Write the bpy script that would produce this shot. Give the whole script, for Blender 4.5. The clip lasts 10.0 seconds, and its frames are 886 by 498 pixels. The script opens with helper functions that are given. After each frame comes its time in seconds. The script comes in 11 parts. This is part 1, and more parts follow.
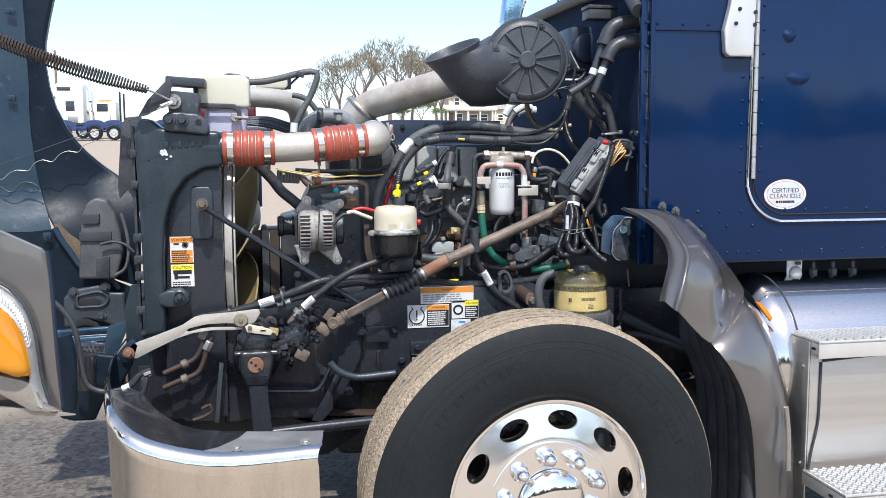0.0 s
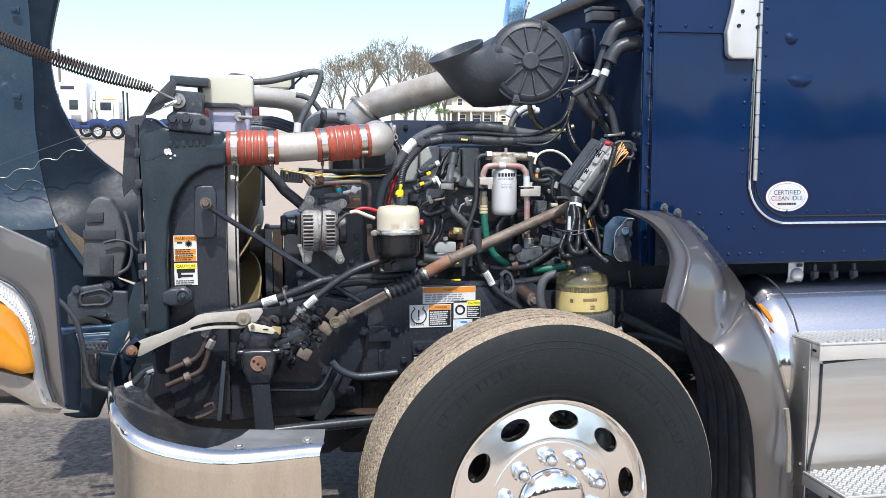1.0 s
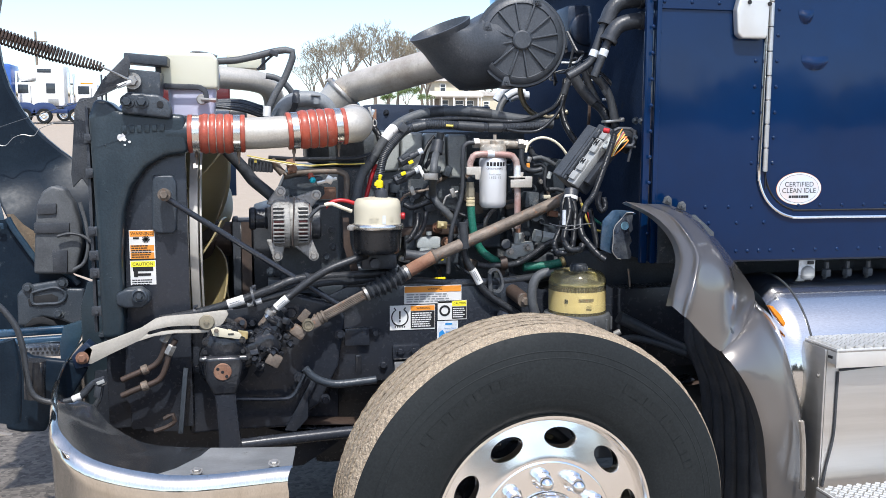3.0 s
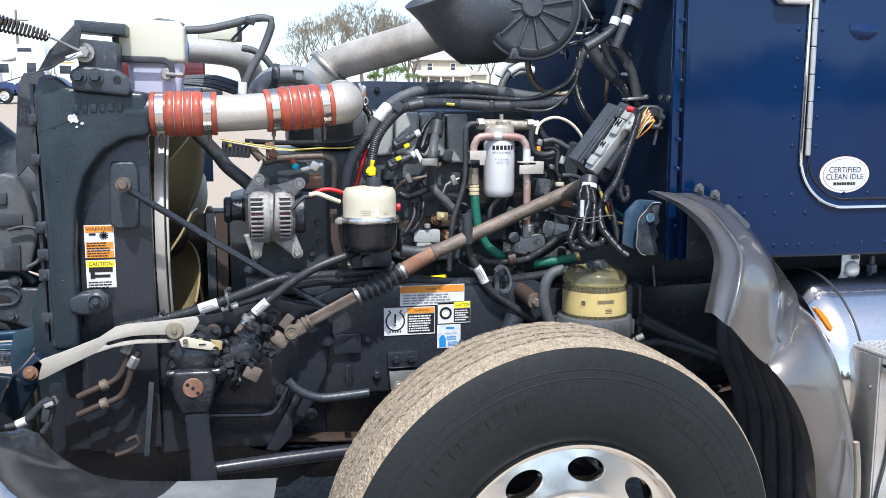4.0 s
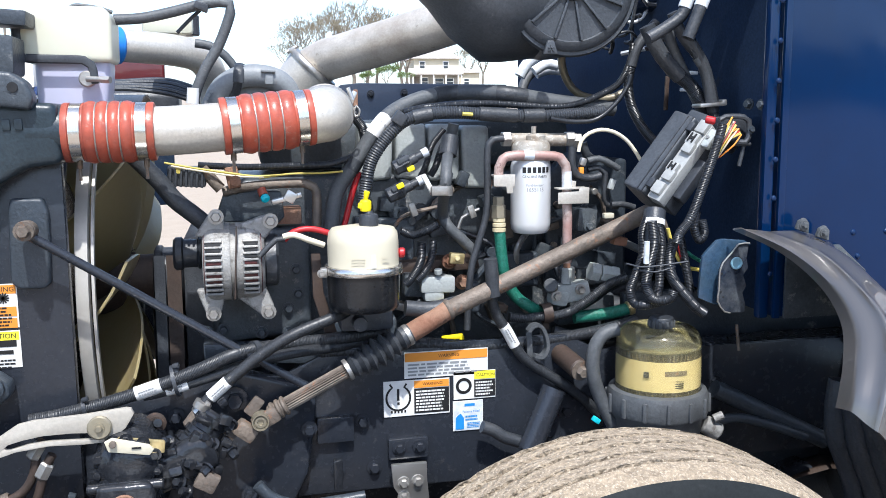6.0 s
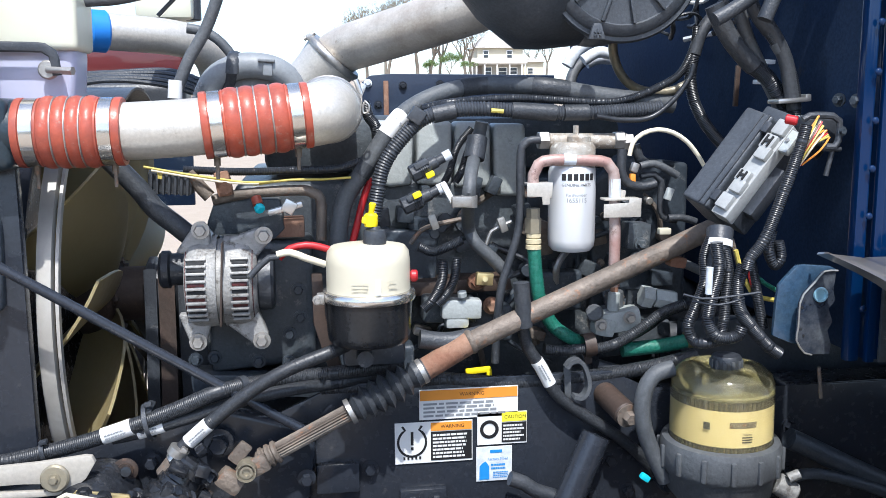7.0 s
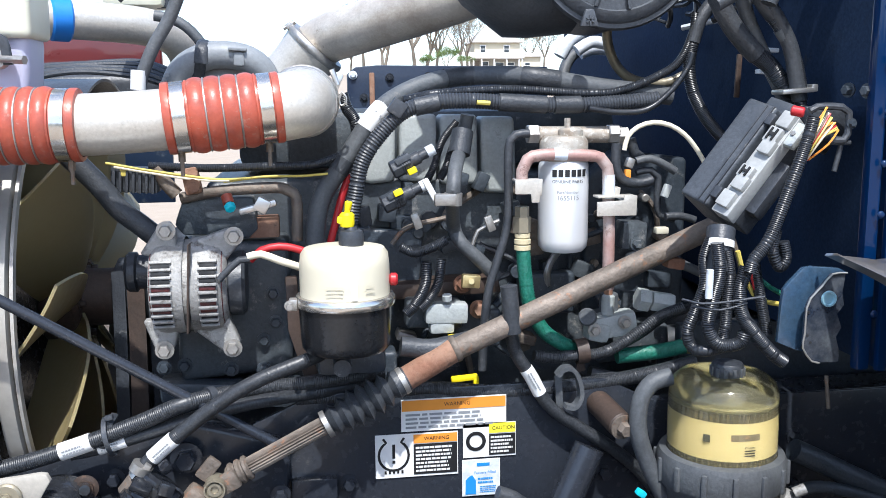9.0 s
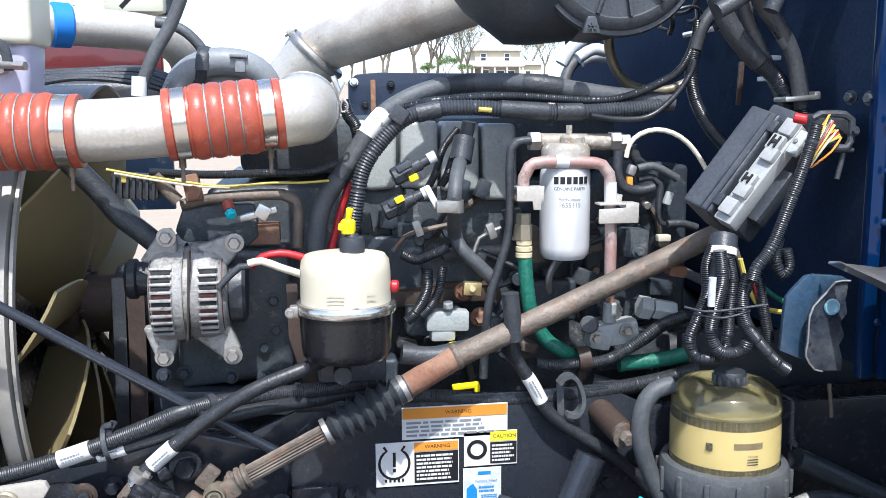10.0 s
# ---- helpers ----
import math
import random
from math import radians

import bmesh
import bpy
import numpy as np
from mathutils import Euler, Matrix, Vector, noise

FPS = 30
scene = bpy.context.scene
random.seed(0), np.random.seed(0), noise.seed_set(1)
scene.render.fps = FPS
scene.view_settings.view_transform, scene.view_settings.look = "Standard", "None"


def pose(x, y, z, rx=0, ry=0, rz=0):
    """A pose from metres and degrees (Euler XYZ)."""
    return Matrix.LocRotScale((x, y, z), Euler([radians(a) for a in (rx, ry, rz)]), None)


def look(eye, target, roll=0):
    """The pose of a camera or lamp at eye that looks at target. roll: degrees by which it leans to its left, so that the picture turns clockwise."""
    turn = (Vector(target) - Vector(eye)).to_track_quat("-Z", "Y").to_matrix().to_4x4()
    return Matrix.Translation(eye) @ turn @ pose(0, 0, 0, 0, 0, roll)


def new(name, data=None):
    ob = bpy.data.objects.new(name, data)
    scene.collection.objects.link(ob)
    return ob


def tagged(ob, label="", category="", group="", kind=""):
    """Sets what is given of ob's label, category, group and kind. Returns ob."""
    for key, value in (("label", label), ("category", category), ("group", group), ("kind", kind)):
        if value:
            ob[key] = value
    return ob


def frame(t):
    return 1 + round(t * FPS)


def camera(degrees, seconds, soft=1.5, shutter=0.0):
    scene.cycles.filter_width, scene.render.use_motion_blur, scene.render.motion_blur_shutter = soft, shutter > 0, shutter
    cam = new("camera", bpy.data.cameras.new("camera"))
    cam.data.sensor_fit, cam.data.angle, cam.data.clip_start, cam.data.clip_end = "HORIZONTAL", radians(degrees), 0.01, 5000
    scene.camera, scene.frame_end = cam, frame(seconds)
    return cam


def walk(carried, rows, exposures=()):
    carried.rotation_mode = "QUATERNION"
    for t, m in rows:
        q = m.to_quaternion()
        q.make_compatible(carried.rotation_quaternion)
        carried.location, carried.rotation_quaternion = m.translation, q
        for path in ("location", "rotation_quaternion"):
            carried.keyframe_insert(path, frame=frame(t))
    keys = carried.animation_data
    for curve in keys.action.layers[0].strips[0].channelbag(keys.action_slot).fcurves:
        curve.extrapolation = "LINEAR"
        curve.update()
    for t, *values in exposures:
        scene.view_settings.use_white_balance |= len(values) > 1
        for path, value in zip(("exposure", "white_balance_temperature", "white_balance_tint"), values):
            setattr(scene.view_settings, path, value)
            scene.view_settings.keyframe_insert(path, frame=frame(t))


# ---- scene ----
# camera
cam = camera(52.4, 10.0, soft=0.65)
PATH = [
    (0, (-0.505, 0.215, 1.569), (-0.153, 2.173, 1.358), -0.4),
    (0.5, (-0.503, 0.198, 1.568), (-0.154, 2.156, 1.362), -0.2),
    (1, (-0.507, 0.204, 1.569), (-0.16, 2.163, 1.359), -0.1),
    (1.5, (-0.5, 0.225, 1.567), (-0.163, 2.185, 1.352), -0.0),
    (2, (-0.467, 0.269, 1.561), (-0.14, 2.23, 1.338), 0.2),
    (2.5, (-0.463, 0.34, 1.571), (-0.11, 2.295, 1.344), 0.2),
    (4, (-0.432, 0.835, 1.576), (-0.021, 2.772, 1.291), -0.0),
    (4.5, (-0.323, 0.987, 1.597), (0.048, 2.929, 1.296), 0.2),
    (5, (-0.322, 1.13, 1.590), (0.07, 3.067, 1.282), -0.0),
    (5.5, (-0.368, 1.323, 1.611), (0.064, 3.254, 1.318), -0.6),
    (5.7, (-0.367, 1.391, 1.611), (0.07, 3.322, 1.322), -0.6),
    (6.8, (-0.223, 1.735, 1.630), (0.088, 3.688, 1.332), -0.3),
    (7, (-0.203, 1.785, 1.629), (0.085, 3.74, 1.319), -0.4),
    (7.5, (-0.188, 1.845, 1.630), (0.094, 3.799, 1.308), -0.5),
    (8, (-0.174, 1.875, 1.623), (0.116, 3.827, 1.301), -0.5),
    (8.5, (-0.17, 1.874, 1.623), (0.122, 3.827, 1.307), -0.5),
    (9, (-0.16, 1.889, 1.623), (0.133, 3.841, 1.302), -0.5),
    (9.5, (-0.156, 1.898, 1.619), (0.137, 3.85, 1.301), -0.5),
    (10, (-0.161, 1.895, 1.621), (0.132, 3.85, 1.317), -0.4),
]
walk(cam, [(t, look(eye, target, roll)) for t, eye, target, roll in PATH],
     exposures=[(0, 0.94, 6450, 10), (2.5, 0.94, 6420, 10), (4.0, 1.06, 6250, 9), (5.5, 1.23, 6200, 9), (7.0, 1.25, 6130, 9), (10, 1.33, 6150, 9)])

# world, sun and exposure
SUN_TO = Vector((-0.03, -0.50, 0.84)).normalized()
world = bpy.data.worlds.new("world")
scene.world = world
world.use_nodes = True
wn, wl = world.node_tree.nodes, world.node_tree.links
wn.clear()
sky = wn.new("ShaderNodeTexSky")
sky.sky_type, sky.sun_disc = "NISHITA", False
sky.sun_elevation = math.asin(SUN_TO.z)
sky.sun_rotation = math.atan2(SUN_TO.x, SUN_TO.y)
sky.air_density, sky.dust_density, sky.ozone_density = 0.87, 1.5, 0.4
back = wn.new("ShaderNodeBackground")
back.inputs["Strength"].default_value = 0.15
wout = wn.new("ShaderNodeOutputWorld")
wl.new(sky.outputs[0], back.inputs[0])
wl.new(back.outputs[0], wout.inputs[0])
sun_data = bpy.data.lights.new("sun", "SUN")
sun_data.energy, sun_data.angle, sun_data.color = 2.75, radians(1.0), (1.0, 0.97, 0.93)
sun = new("sun", sun_data)
sun.matrix_world = look(SUN_TO * 30, (0, 0, 0))
scene.view_settings.exposure = 0.84


# materials
def mat(name, base, rough=0.5, metal=0.0, other=None, scale=6.0, amount=0.5, bump=0.15, bump_scale=80.0, coat=0.0,
        transmission=0.0, dirt=None, dirt_at=0.62, ior=1.45, random=0.0, stretch=(1, 1, 1), relief=0.003):
    m = bpy.data.materials.new(name)
    m.use_nodes = True
    n, l = m.node_tree.nodes, m.node_tree.links
    n.clear()
    out, bs = n.new("ShaderNodeOutputMaterial"), n.new("ShaderNodeBsdfPrincipled")
    l.new(bs.outputs[0], out.inputs[0])
    co, mp = n.new("ShaderNodeTexCoord"), n.new("ShaderNodeMapping")
    mp.inputs["Scale"].default_value = stretch
    l.new(co.outputs["Object"], mp.inputs["Vector"])
    big, fine = n.new("ShaderNodeTexNoise"), n.new("ShaderNodeTexNoise")
    big.inputs["Scale"].default_value, big.inputs["Detail"].default_value, big.inputs["Roughness"].default_value = scale, 6, 0.62
    fine.inputs["Scale"].default_value, fine.inputs["Detail"].default_value = bump_scale, 4
    for t in (big, fine):
        l.new(mp.outputs[0], t.inputs["Vector"])
    other = other or tuple(c * 0.6 for c in base)
    ramp, mix = n.new("ShaderNodeValToRGB"), n.new("ShaderNodeMix")
    ramp.color_ramp.elements[0].position, ramp.color_ramp.elements[1].position = 0.38, 0.68
    l.new(big.outputs["Fac"], ramp.inputs[0])
    amt = n.new("ShaderNodeMath")
    amt.operation = "MULTIPLY"
    amt.inputs[1].default_value = amount
    l.new(ramp.outputs["Color"], amt.inputs[0])
    mix.data_type = "RGBA"
    l.new(amt.outputs[0], mix.inputs["Factor"])
    mix.inputs["A"].default_value, mix.inputs["B"].default_value = (*base, 1), (*other, 1)
    col = mix.outputs["Result"]
    if dirt:
        spot = n.new("ShaderNodeTexNoise")
        spot.inputs["Scale"].default_value, spot.inputs["Detail"].default_value, spot.inputs["Roughness"].default_value = scale * 3.1, 8, 0.75
        l.new(mp.outputs[0], spot.inputs["Vector"])
        r2, m2 = n.new("ShaderNodeValToRGB"), n.new("ShaderNodeMix")
        r2.color_ramp.elements[0].position, r2.color_ramp.elements[1].position = dirt_at - 0.06, dirt_at + 0.06
        l.new(spot.outputs["Fac"], r2.inputs[0])
        m2.data_type = "RGBA"
        l.new(r2.outputs["Color"], m2.inputs["Factor"])
        l.new(col, m2.inputs["A"])
        m2.inputs["B"].default_value = (*dirt, 1)
        col = m2.outputs["Result"]
        grit, gm, gx = n.new("ShaderNodeTexNoise"), n.new("ShaderNodeMapRange"), n.new("ShaderNodeMix")
        grit.inputs["Scale"].default_value, grit.inputs["Detail"].default_value, grit.inputs["Roughness"].default_value = 150, 5, 0.7
        l.new(mp.outputs[0], grit.inputs["Vector"])
        l.new(grit.outputs["Fac"], gm.inputs["Value"])
        gm.inputs["From Min"].default_value, gm.inputs["From Max"].default_value = 0.33, 0.70
        grain = 0.22 if sum(base) < 0.3 else 0.10
        gm.inputs["To Min"].default_value, gm.inputs["To Max"].default_value = 1 - grain, 1 + grain
        gx.data_type, gx.blend_type = "RGBA", "MULTIPLY"
        gx.inputs["Factor"].default_value = 1.0
        l.new(col, gx.inputs["A"])
        l.new(gm.outputs[0], gx.inputs["B"])
        col = gx.outputs["Result"]
    if random:
        info, hsv, mr = n.new("ShaderNodeObjectInfo"), n.new("ShaderNodeHueSaturation"), n.new("ShaderNodeMapRange")
        l.new(info.outputs["Random"], mr.inputs["Value"])
        mr.inputs["To Min"].default_value, mr.inputs["To Max"].default_value = 1 - random, 1 + random
        l.new(mr.outputs[0], hsv.inputs["Value"])
        l.new(col, hsv.inputs["Color"])
        col = hsv.outputs[0]
    l.new(col, bs.inputs["Base Color"])
    rr = n.new("ShaderNodeMapRange")
    l.new(fine.outputs["Fac"], rr.inputs["Value"])
    rr.inputs["To Min"].default_value, rr.inputs["To Max"].default_value = max(0.02, rough * 0.75), min(1.0, rough * 1.25)
    l.new(rr.outputs[0], bs.inputs["Roughness"])
    bs.inputs["Metallic"].default_value = metal
    bs.inputs["IOR"].default_value = ior
    bs.inputs["Coat Weight"].default_value = coat
    bs.inputs["Coat Roughness"].default_value = 0.04
    bs.inputs["Transmission Weight"].default_value = transmission
    if bump:
        b = n.new("ShaderNodeBump")
        b.inputs["Strength"].default_value, b.inputs["Distance"].default_value = bump, relief
        l.new(fine.outputs["Fac"], b.inputs["Height"])
        l.new(b.outputs[0], bs.inputs["Normal"])
    return m


BLUE = mat("navy_paint", (0.0008, 0.0165, 0.064), 0.50, 0.0, (0.0010, 0.0125, 0.048), 2.6, 0.9, 0.07, 4, coat=0.55, relief=0.006, ior=1.12)
blue_nodes, blue_links = BLUE.node_tree.nodes, BLUE.node_tree.links
blue_bsdf = blue_nodes["Principled BSDF"]
blue_bsdf.inputs["Coat Roughness"].default_value = 0.11
wave, wave_bump = blue_nodes.new("ShaderNodeTexNoise"), blue_nodes.new("ShaderNodeBump")
wave.inputs["Scale"].default_value, wave.inputs["Detail"].default_value = 3.2, 2.0
wave_bump.inputs["Strength"].default_value, wave_bump.inputs["Distance"].default_value = 0.35, 0.012
blue_links.new(blue_nodes["Mapping"].outputs[0], wave.inputs["Vector"])
blue_links.new(wave.outputs["Fac"], wave_bump.inputs["Height"])
blue_links.new(wave_bump.outputs[0], blue_bsdf.inputs["Coat Normal"])
BLUE_DULL = mat("navy_paint_dull", (0.006, 0.015, 0.038), 0.42, 0.0, (0.012, 0.024, 0.046), 5, 0.9, 0.12, 60, coat=0.2, dirt=(0.075, 0.09, 0.105), dirt_at=0.67)
BLUE_INNER = mat("hood_inner_paint", (0.010, 0.030, 0.056), 0.34, 0.0, (0.024, 0.048, 0.066), 4, 1.0, 0.2, 50, dirt=(0.11, 0.14, 0.15), dirt_at=0.67)
BLUE_CHIP = mat("chipped_blue_paint", (0.014, 0.050, 0.095), 0.24, 0.0, (0.035, 0.075, 0.11), 6, 0.9, 0.2, 60, coat=0.5, dirt=(0.26, 0.26, 0.25), dirt_at=0.70)
BLACK = mat("black_frame_paint", (0.020, 0.024, 0.032), 0.26, 0.0, (0.024, 0.027, 0.034), 6, 0.8, 0.15, 70, dirt=(0.09, 0.09, 0.09), dirt_at=0.68)
CAST = mat("black_cast_metal", (0.030, 0.039, 0.050), 0.38, 0.0, (0.054, 0.064, 0.075), 7, 0.8, 0.4, 140, dirt=(0.17, 0.175, 0.175), dirt_at=0.66)
GREASY = mat("greasy_black_metal", (0.013, 0.0145, 0.018), 0.13, 0.0, (0.026, 0.028, 0.032), 30, 0.9, 0.6, 45, dirt=(0.07, 0.066, 0.06), dirt_at=0.68, relief=0.004)
ENGINE = mat("engine_grey_paint", (0.066, 0.077, 0.085), 0.40, 0.0, (0.030, 0.035, 0.042), 9, 0.9, 0.5, 110, dirt=(0.20, 0.195, 0.185), dirt_at=0.63)
COVER = mat("valve_cover_grey", (0.38, 0.405, 0.395), 0.42, 0.0, (0.25, 0.27, 0.265), 7, 0.8, 0.4, 110, dirt=(0.12, 0.12, 0.115), dirt_at=0.65)
PLASTIC = mat("black_plastic", (0.027, 0.031, 0.038), 0.40, 0.0, (0.055, 0.060, 0.068), 12, 0.8, 0.3, 160, dirt=(0.17, 0.17, 0.165), dirt_at=0.67)
DUSTY = mat("dusty_black_plastic", (0.040, 0.047, 0.057), 0.44, 0.0, (0.070, 0.077, 0.087), 6, 0.8, 0.3, 140, dirt=(0.17, 0.175, 0.175), dirt_at=0.68)
LOOM = mat("black_split_loom", (0.013, 0.015, 0.019), 0.33, 0.0, (0.030, 0.033, 0.038), 12, 0.8, 0.2, 160, dirt=(0.15, 0.15, 0.145), dirt_at=0.70)
RUBBER = mat("black_rubber", (0.026, 0.030, 0.036), 0.45, 0.0, (0.056, 0.060, 0.066), 14, 0.8, 0.4, 220, dirt=(0.15, 0.15, 0.145), dirt_at=0.69)
BRAID = mat("braided_hose", (0.014, 0.016, 0.019), 0.40, 0.0, (0.046, 0.049, 0.054), 260, 0.9, 0.3, 420, dirt=(0.12, 0.12, 0.115), dirt_at=0.70, relief=0.001)
HOSE_GREY = mat("weathered_hose", (0.085, 0.092, 0.098), 0.55, 0.0, (0.050, 0.054, 0.060), 10, 0.8, 0.3, 150, dirt=(0.17, 0.165, 0.155), dirt_at=0.68)
SIDEWALL = mat("tyre_sidewall", (0.0135, 0.0160, 0.0172), 0.62, 0.0, (0.019, 0.022, 0.023), 3, 0.8, 0.12, 60, dirt=(0.026, 0.028, 0.028), dirt_at=0.68, ior=1.22)
TREAD = mat("dusty_tread", (0.35, 0.28, 0.195), 0.9, 0.0, (0.16, 0.125, 0.088), 75, 0.9, 1.0, 110, dirt=(0.50, 0.42, 0.32), dirt_at=0.57, relief=0.012)
CHROME = mat("chrome", (0.86, 0.85, 0.83), 0.06, 1.0, (0.74, 0.72, 0.69), 3, 0.4, 0.03, 9)
TANK_METAL = mat("polished_tank_skin", (0.64, 0.64, 0.63), 0.10, 1.0, (0.54, 0.54, 0.53), 2, 0.8, 0.0, 3, dirt=(0.52, 0.52, 0.51), dirt_at=0.72, stretch=(0.5, 1, 5))
RIM_METAL = mat("dull_shroud_metal", (0.46, 0.44, 0.40), 0.42, 0.3, (0.32, 0.30, 0.27), 9, 0.8, 0.2, 90)
BRUSHED = mat("brushed_aluminium", (0.62, 0.61, 0.59), 0.34, 0.9, (0.5, 0.49, 0.47), 9, 0.6, 0.1, 60, stretch=(0.2, 1, 4))
STEEL = mat("zinc_plated_steel", (0.40, 0.39, 0.37), 0.40, 0.7, (0.27, 0.255, 0.235), 20, 0.8, 0.2, 120, dirt=(0.2, 0.145, 0.10), dirt_at=0.66)
PIPE = mat("aluminised_pipe", (0.56, 0.53, 0.475), 0.42, 0.40, (0.45, 0.42, 0.37), 5, 1.0, 0.2, 140, dirt=(0.25, 0.20, 0.15), dirt_at=0.67)
PIPE_RUST = mat("stained_pipe", (0.56, 0.515, 0.45), 0.42, 0.35, (0.36, 0.31, 0.255), 7, 1.0, 0.3, 140, dirt=(0.13, 0.085, 0.055), dirt_at=0.68)
RUST = mat("rusted_steel", (0.19, 0.09, 0.055), 0.8, 0.1, (0.30, 0.19, 0.13), 14, 0.8, 0.6, 120, dirt=(0.08, 0.05, 0.04), dirt_at=0.62)
BROWN = mat("brown_weathered_steel", (0.19, 0.155, 0.125), 0.6, 0.2, (0.09, 0.075, 0.062), 14, 1.0, 0.7, 130, dirt=(0.26, 0.12, 0.06), dirt_at=0.63)
COPPER = mat("rusty_pink_tube", (0.34, 0.205, 0.18), 0.5, 0.2, (0.42, 0.36, 0.33), 14, 1.0, 0.2, 120, dirt=(0.16, 0.09, 0.075), dirt_at=0.60)
RED = mat("red_silicone", (0.40, 0.080, 0.044), 0.36, 0.0, (0.22, 0.060, 0.045), 14, 0.9, 0.25, 90, dirt=(0.34, 0.20, 0.155), dirt_at=0.64)
RED_WIRE = mat("red_cable", (0.45, 0.02, 0.025), 0.4)
WHITE_WIRE = mat("cream_cable", (0.72, 0.66, 0.50), 0.5, amount=0.3)
YELLOW_WIRE = mat("yellow_cable", (0.55, 0.45, 0.10), 0.45, amount=0.5)
ORANGE_WIRE = mat("orange_cable", (0.75, 0.28, 0.05), 0.45, amount=0.3)
GREEN = mat("green_hose", (0.006, 0.11, 0.07), 0.45, 0.0, (0.03, 0.16, 0.12), 180, 1.0, 0.4, 260, dirt=(0.16, 0.22, 0.18), dirt_at=0.70)
ALU = mat("cast_aluminium", (0.31, 0.305, 0.29), 0.52, 0.15, (0.165, 0.163, 0.157), 16, 0.9, 0.6, 140, dirt=(0.10, 0.09, 0.08), dirt_at=0.60)
FENDER = mat("grey_metallic_paint", (0.150, 0.142, 0.136), 0.30, 0.55, (0.128, 0.121, 0.116), 2, 0.6, 0.0, 3, coat=0.9)
CREAM = mat("cream_plastic", (0.55, 0.51, 0.395), 0.36, 0.0, (0.49, 0.445, 0.335), 8, 0.7, 0.05, 60)
MIRROR_GLASS = mat("mirror_back", (0.3, 0.5, 0.7), 0.15, 0.8)
MILKY = mat("milky_plastic", (0.66, 0.65, 0.53), 0.35, 0.0, (0.62, 0.59, 0.44), 4, 0.6, 0.03, 40, transmission=0.25)
COOLANT = mat("lilac_tank_plastic", (0.45, 0.46, 0.62), 0.35, 0.0, (0.55, 0.55, 0.66), 5, 0.6, 0.03, 40, transmission=0.2)
YELLOW = mat("yellow_plastic", (0.85, 0.68, 0.01), 0.38, amount=0.2)
FAN = mat("amber_fan_plastic", (0.25, 0.205, 0.108), 0.4, 0.0, (0.22, 0.175, 0.085), 5, 0.7, 0.1, 60)
fan_bsdf = FAN.node_tree.nodes["Principled BSDF"]
fan_bsdf.inputs["Subsurface Weight"].default_value = 0.4
fan_bsdf.inputs["Subsurface Radius"].default_value = (1.0, 0.8, 0.4)
fan_bsdf.inputs["Subsurface Scale"].default_value = 0.02
SILVER = mat("silver_can_paint", (0.62, 0.63, 0.64), 0.34, 0.30, (0.58, 0.59, 0.60), 4, 0.3, 0.0, 6, coat=0.4)
BOWL = mat("clear_amber_bowl", (0.86, 0.83, 0.62), 0.08, 0.0, (0.80, 0.75, 0.50), 6, 0.6, 0.05, 60, transmission=0.96, ior=1.36)
LABEL_Y = mat("yellow_label", (0.52, 0.45, 0.29), 0.45, 0.0, (0.47, 0.385, 0.21), 9, 0.6, 0.02)
PLEAT = mat("brown_filter_paper", (0.085, 0.065, 0.035), 0.8, other=(0.055, 0.042, 0.022))
OLIVE = mat("olive_end_cap", (0.13, 0.118, 0.065), 0.4, 0.0, (0.055, 0.048, 0.025), 14, 0.8, 0.1, 60)
LABEL_W = mat("white_label", (0.66, 0.66, 0.645), 0.45, 0.0, (0.54, 0.535, 0.51), 25, 0.5, 0.0)
LABEL_OLD = mat("worn_white_label", (0.62, 0.66, 0.70), 0.5, 0.0, (0.40, 0.43, 0.46), 60, 0.8, 0.0)
INK = mat("black_ink", (0.012, 0.012, 0.013), 0.5, amount=0.2, bump=0)
INK_GREY = mat("grey_ink", (0.22, 0.23, 0.24), 0.5, amount=0.2, bump=0)
INK_ORANGE = mat("orange_ink", (0.72, 0.27, 0.035), 0.5, amount=0.3, bump=0)
INK_YELLOW = mat("yellow_ink", (0.83, 0.72, 0.04), 0.5, amount=0.3, bump=0)
INK_BLUE = mat("blue_ink", (0.02, 0.22, 0.55), 0.5, amount=0.2, bump=0)
BLUE_CLAMP = mat("blue_silicone", (0.02, 0.20, 0.62), 0.4)
TEAL = mat("teal_plastic", (0.02, 0.50, 0.60), 0.4)
AMBER = mat("amber_lens", (0.90, 0.30, 0.01), 0.12, 0.0, (0.95, 0.42, 0.02), 6, 0.6, 0.0, transmission=0.35, coat=0.6)
LENS_CLEAR = mat("clear_lens", (0.80, 0.80, 0.78), 0.2, 0.3, transmission=0.3, coat=0.6, amount=0.3)
GOLD = mat("yellow_zinc", (0.66, 0.54, 0.28), 0.35, 0.8, (0.5, 0.38, 0.18), 20, 0.7, 0.2)
# chrome flange: the dark engine bay it reflects is put into the base colour
FLANGE = mat("bay_dark_flange", (0.12, 0.13, 0.145), 0.16, 0.8, (0.085, 0.092, 0.10), 4, 0.9, 0.10, 14, dirt=(0.2, 0.19, 0.17), dirt_at=0.69)
ARM_METAL = mat("worn_bare_metal", (0.47, 0.44, 0.385), 0.45, 0.25, (0.40, 0.37, 0.32), 7, 0.8, 0.2, 90, dirt=(0.28, 0.23, 0.17), dirt_at=0.68)
FIREWALL = mat("sooty_firewall", (0.015, 0.028, 0.058), 0.9, 0.0, (0.018, 0.030, 0.055), 5, 0.9, 0.2, 60, dirt=(0.03, 0.034, 0.04), dirt_at=0.68, ior=1.12)
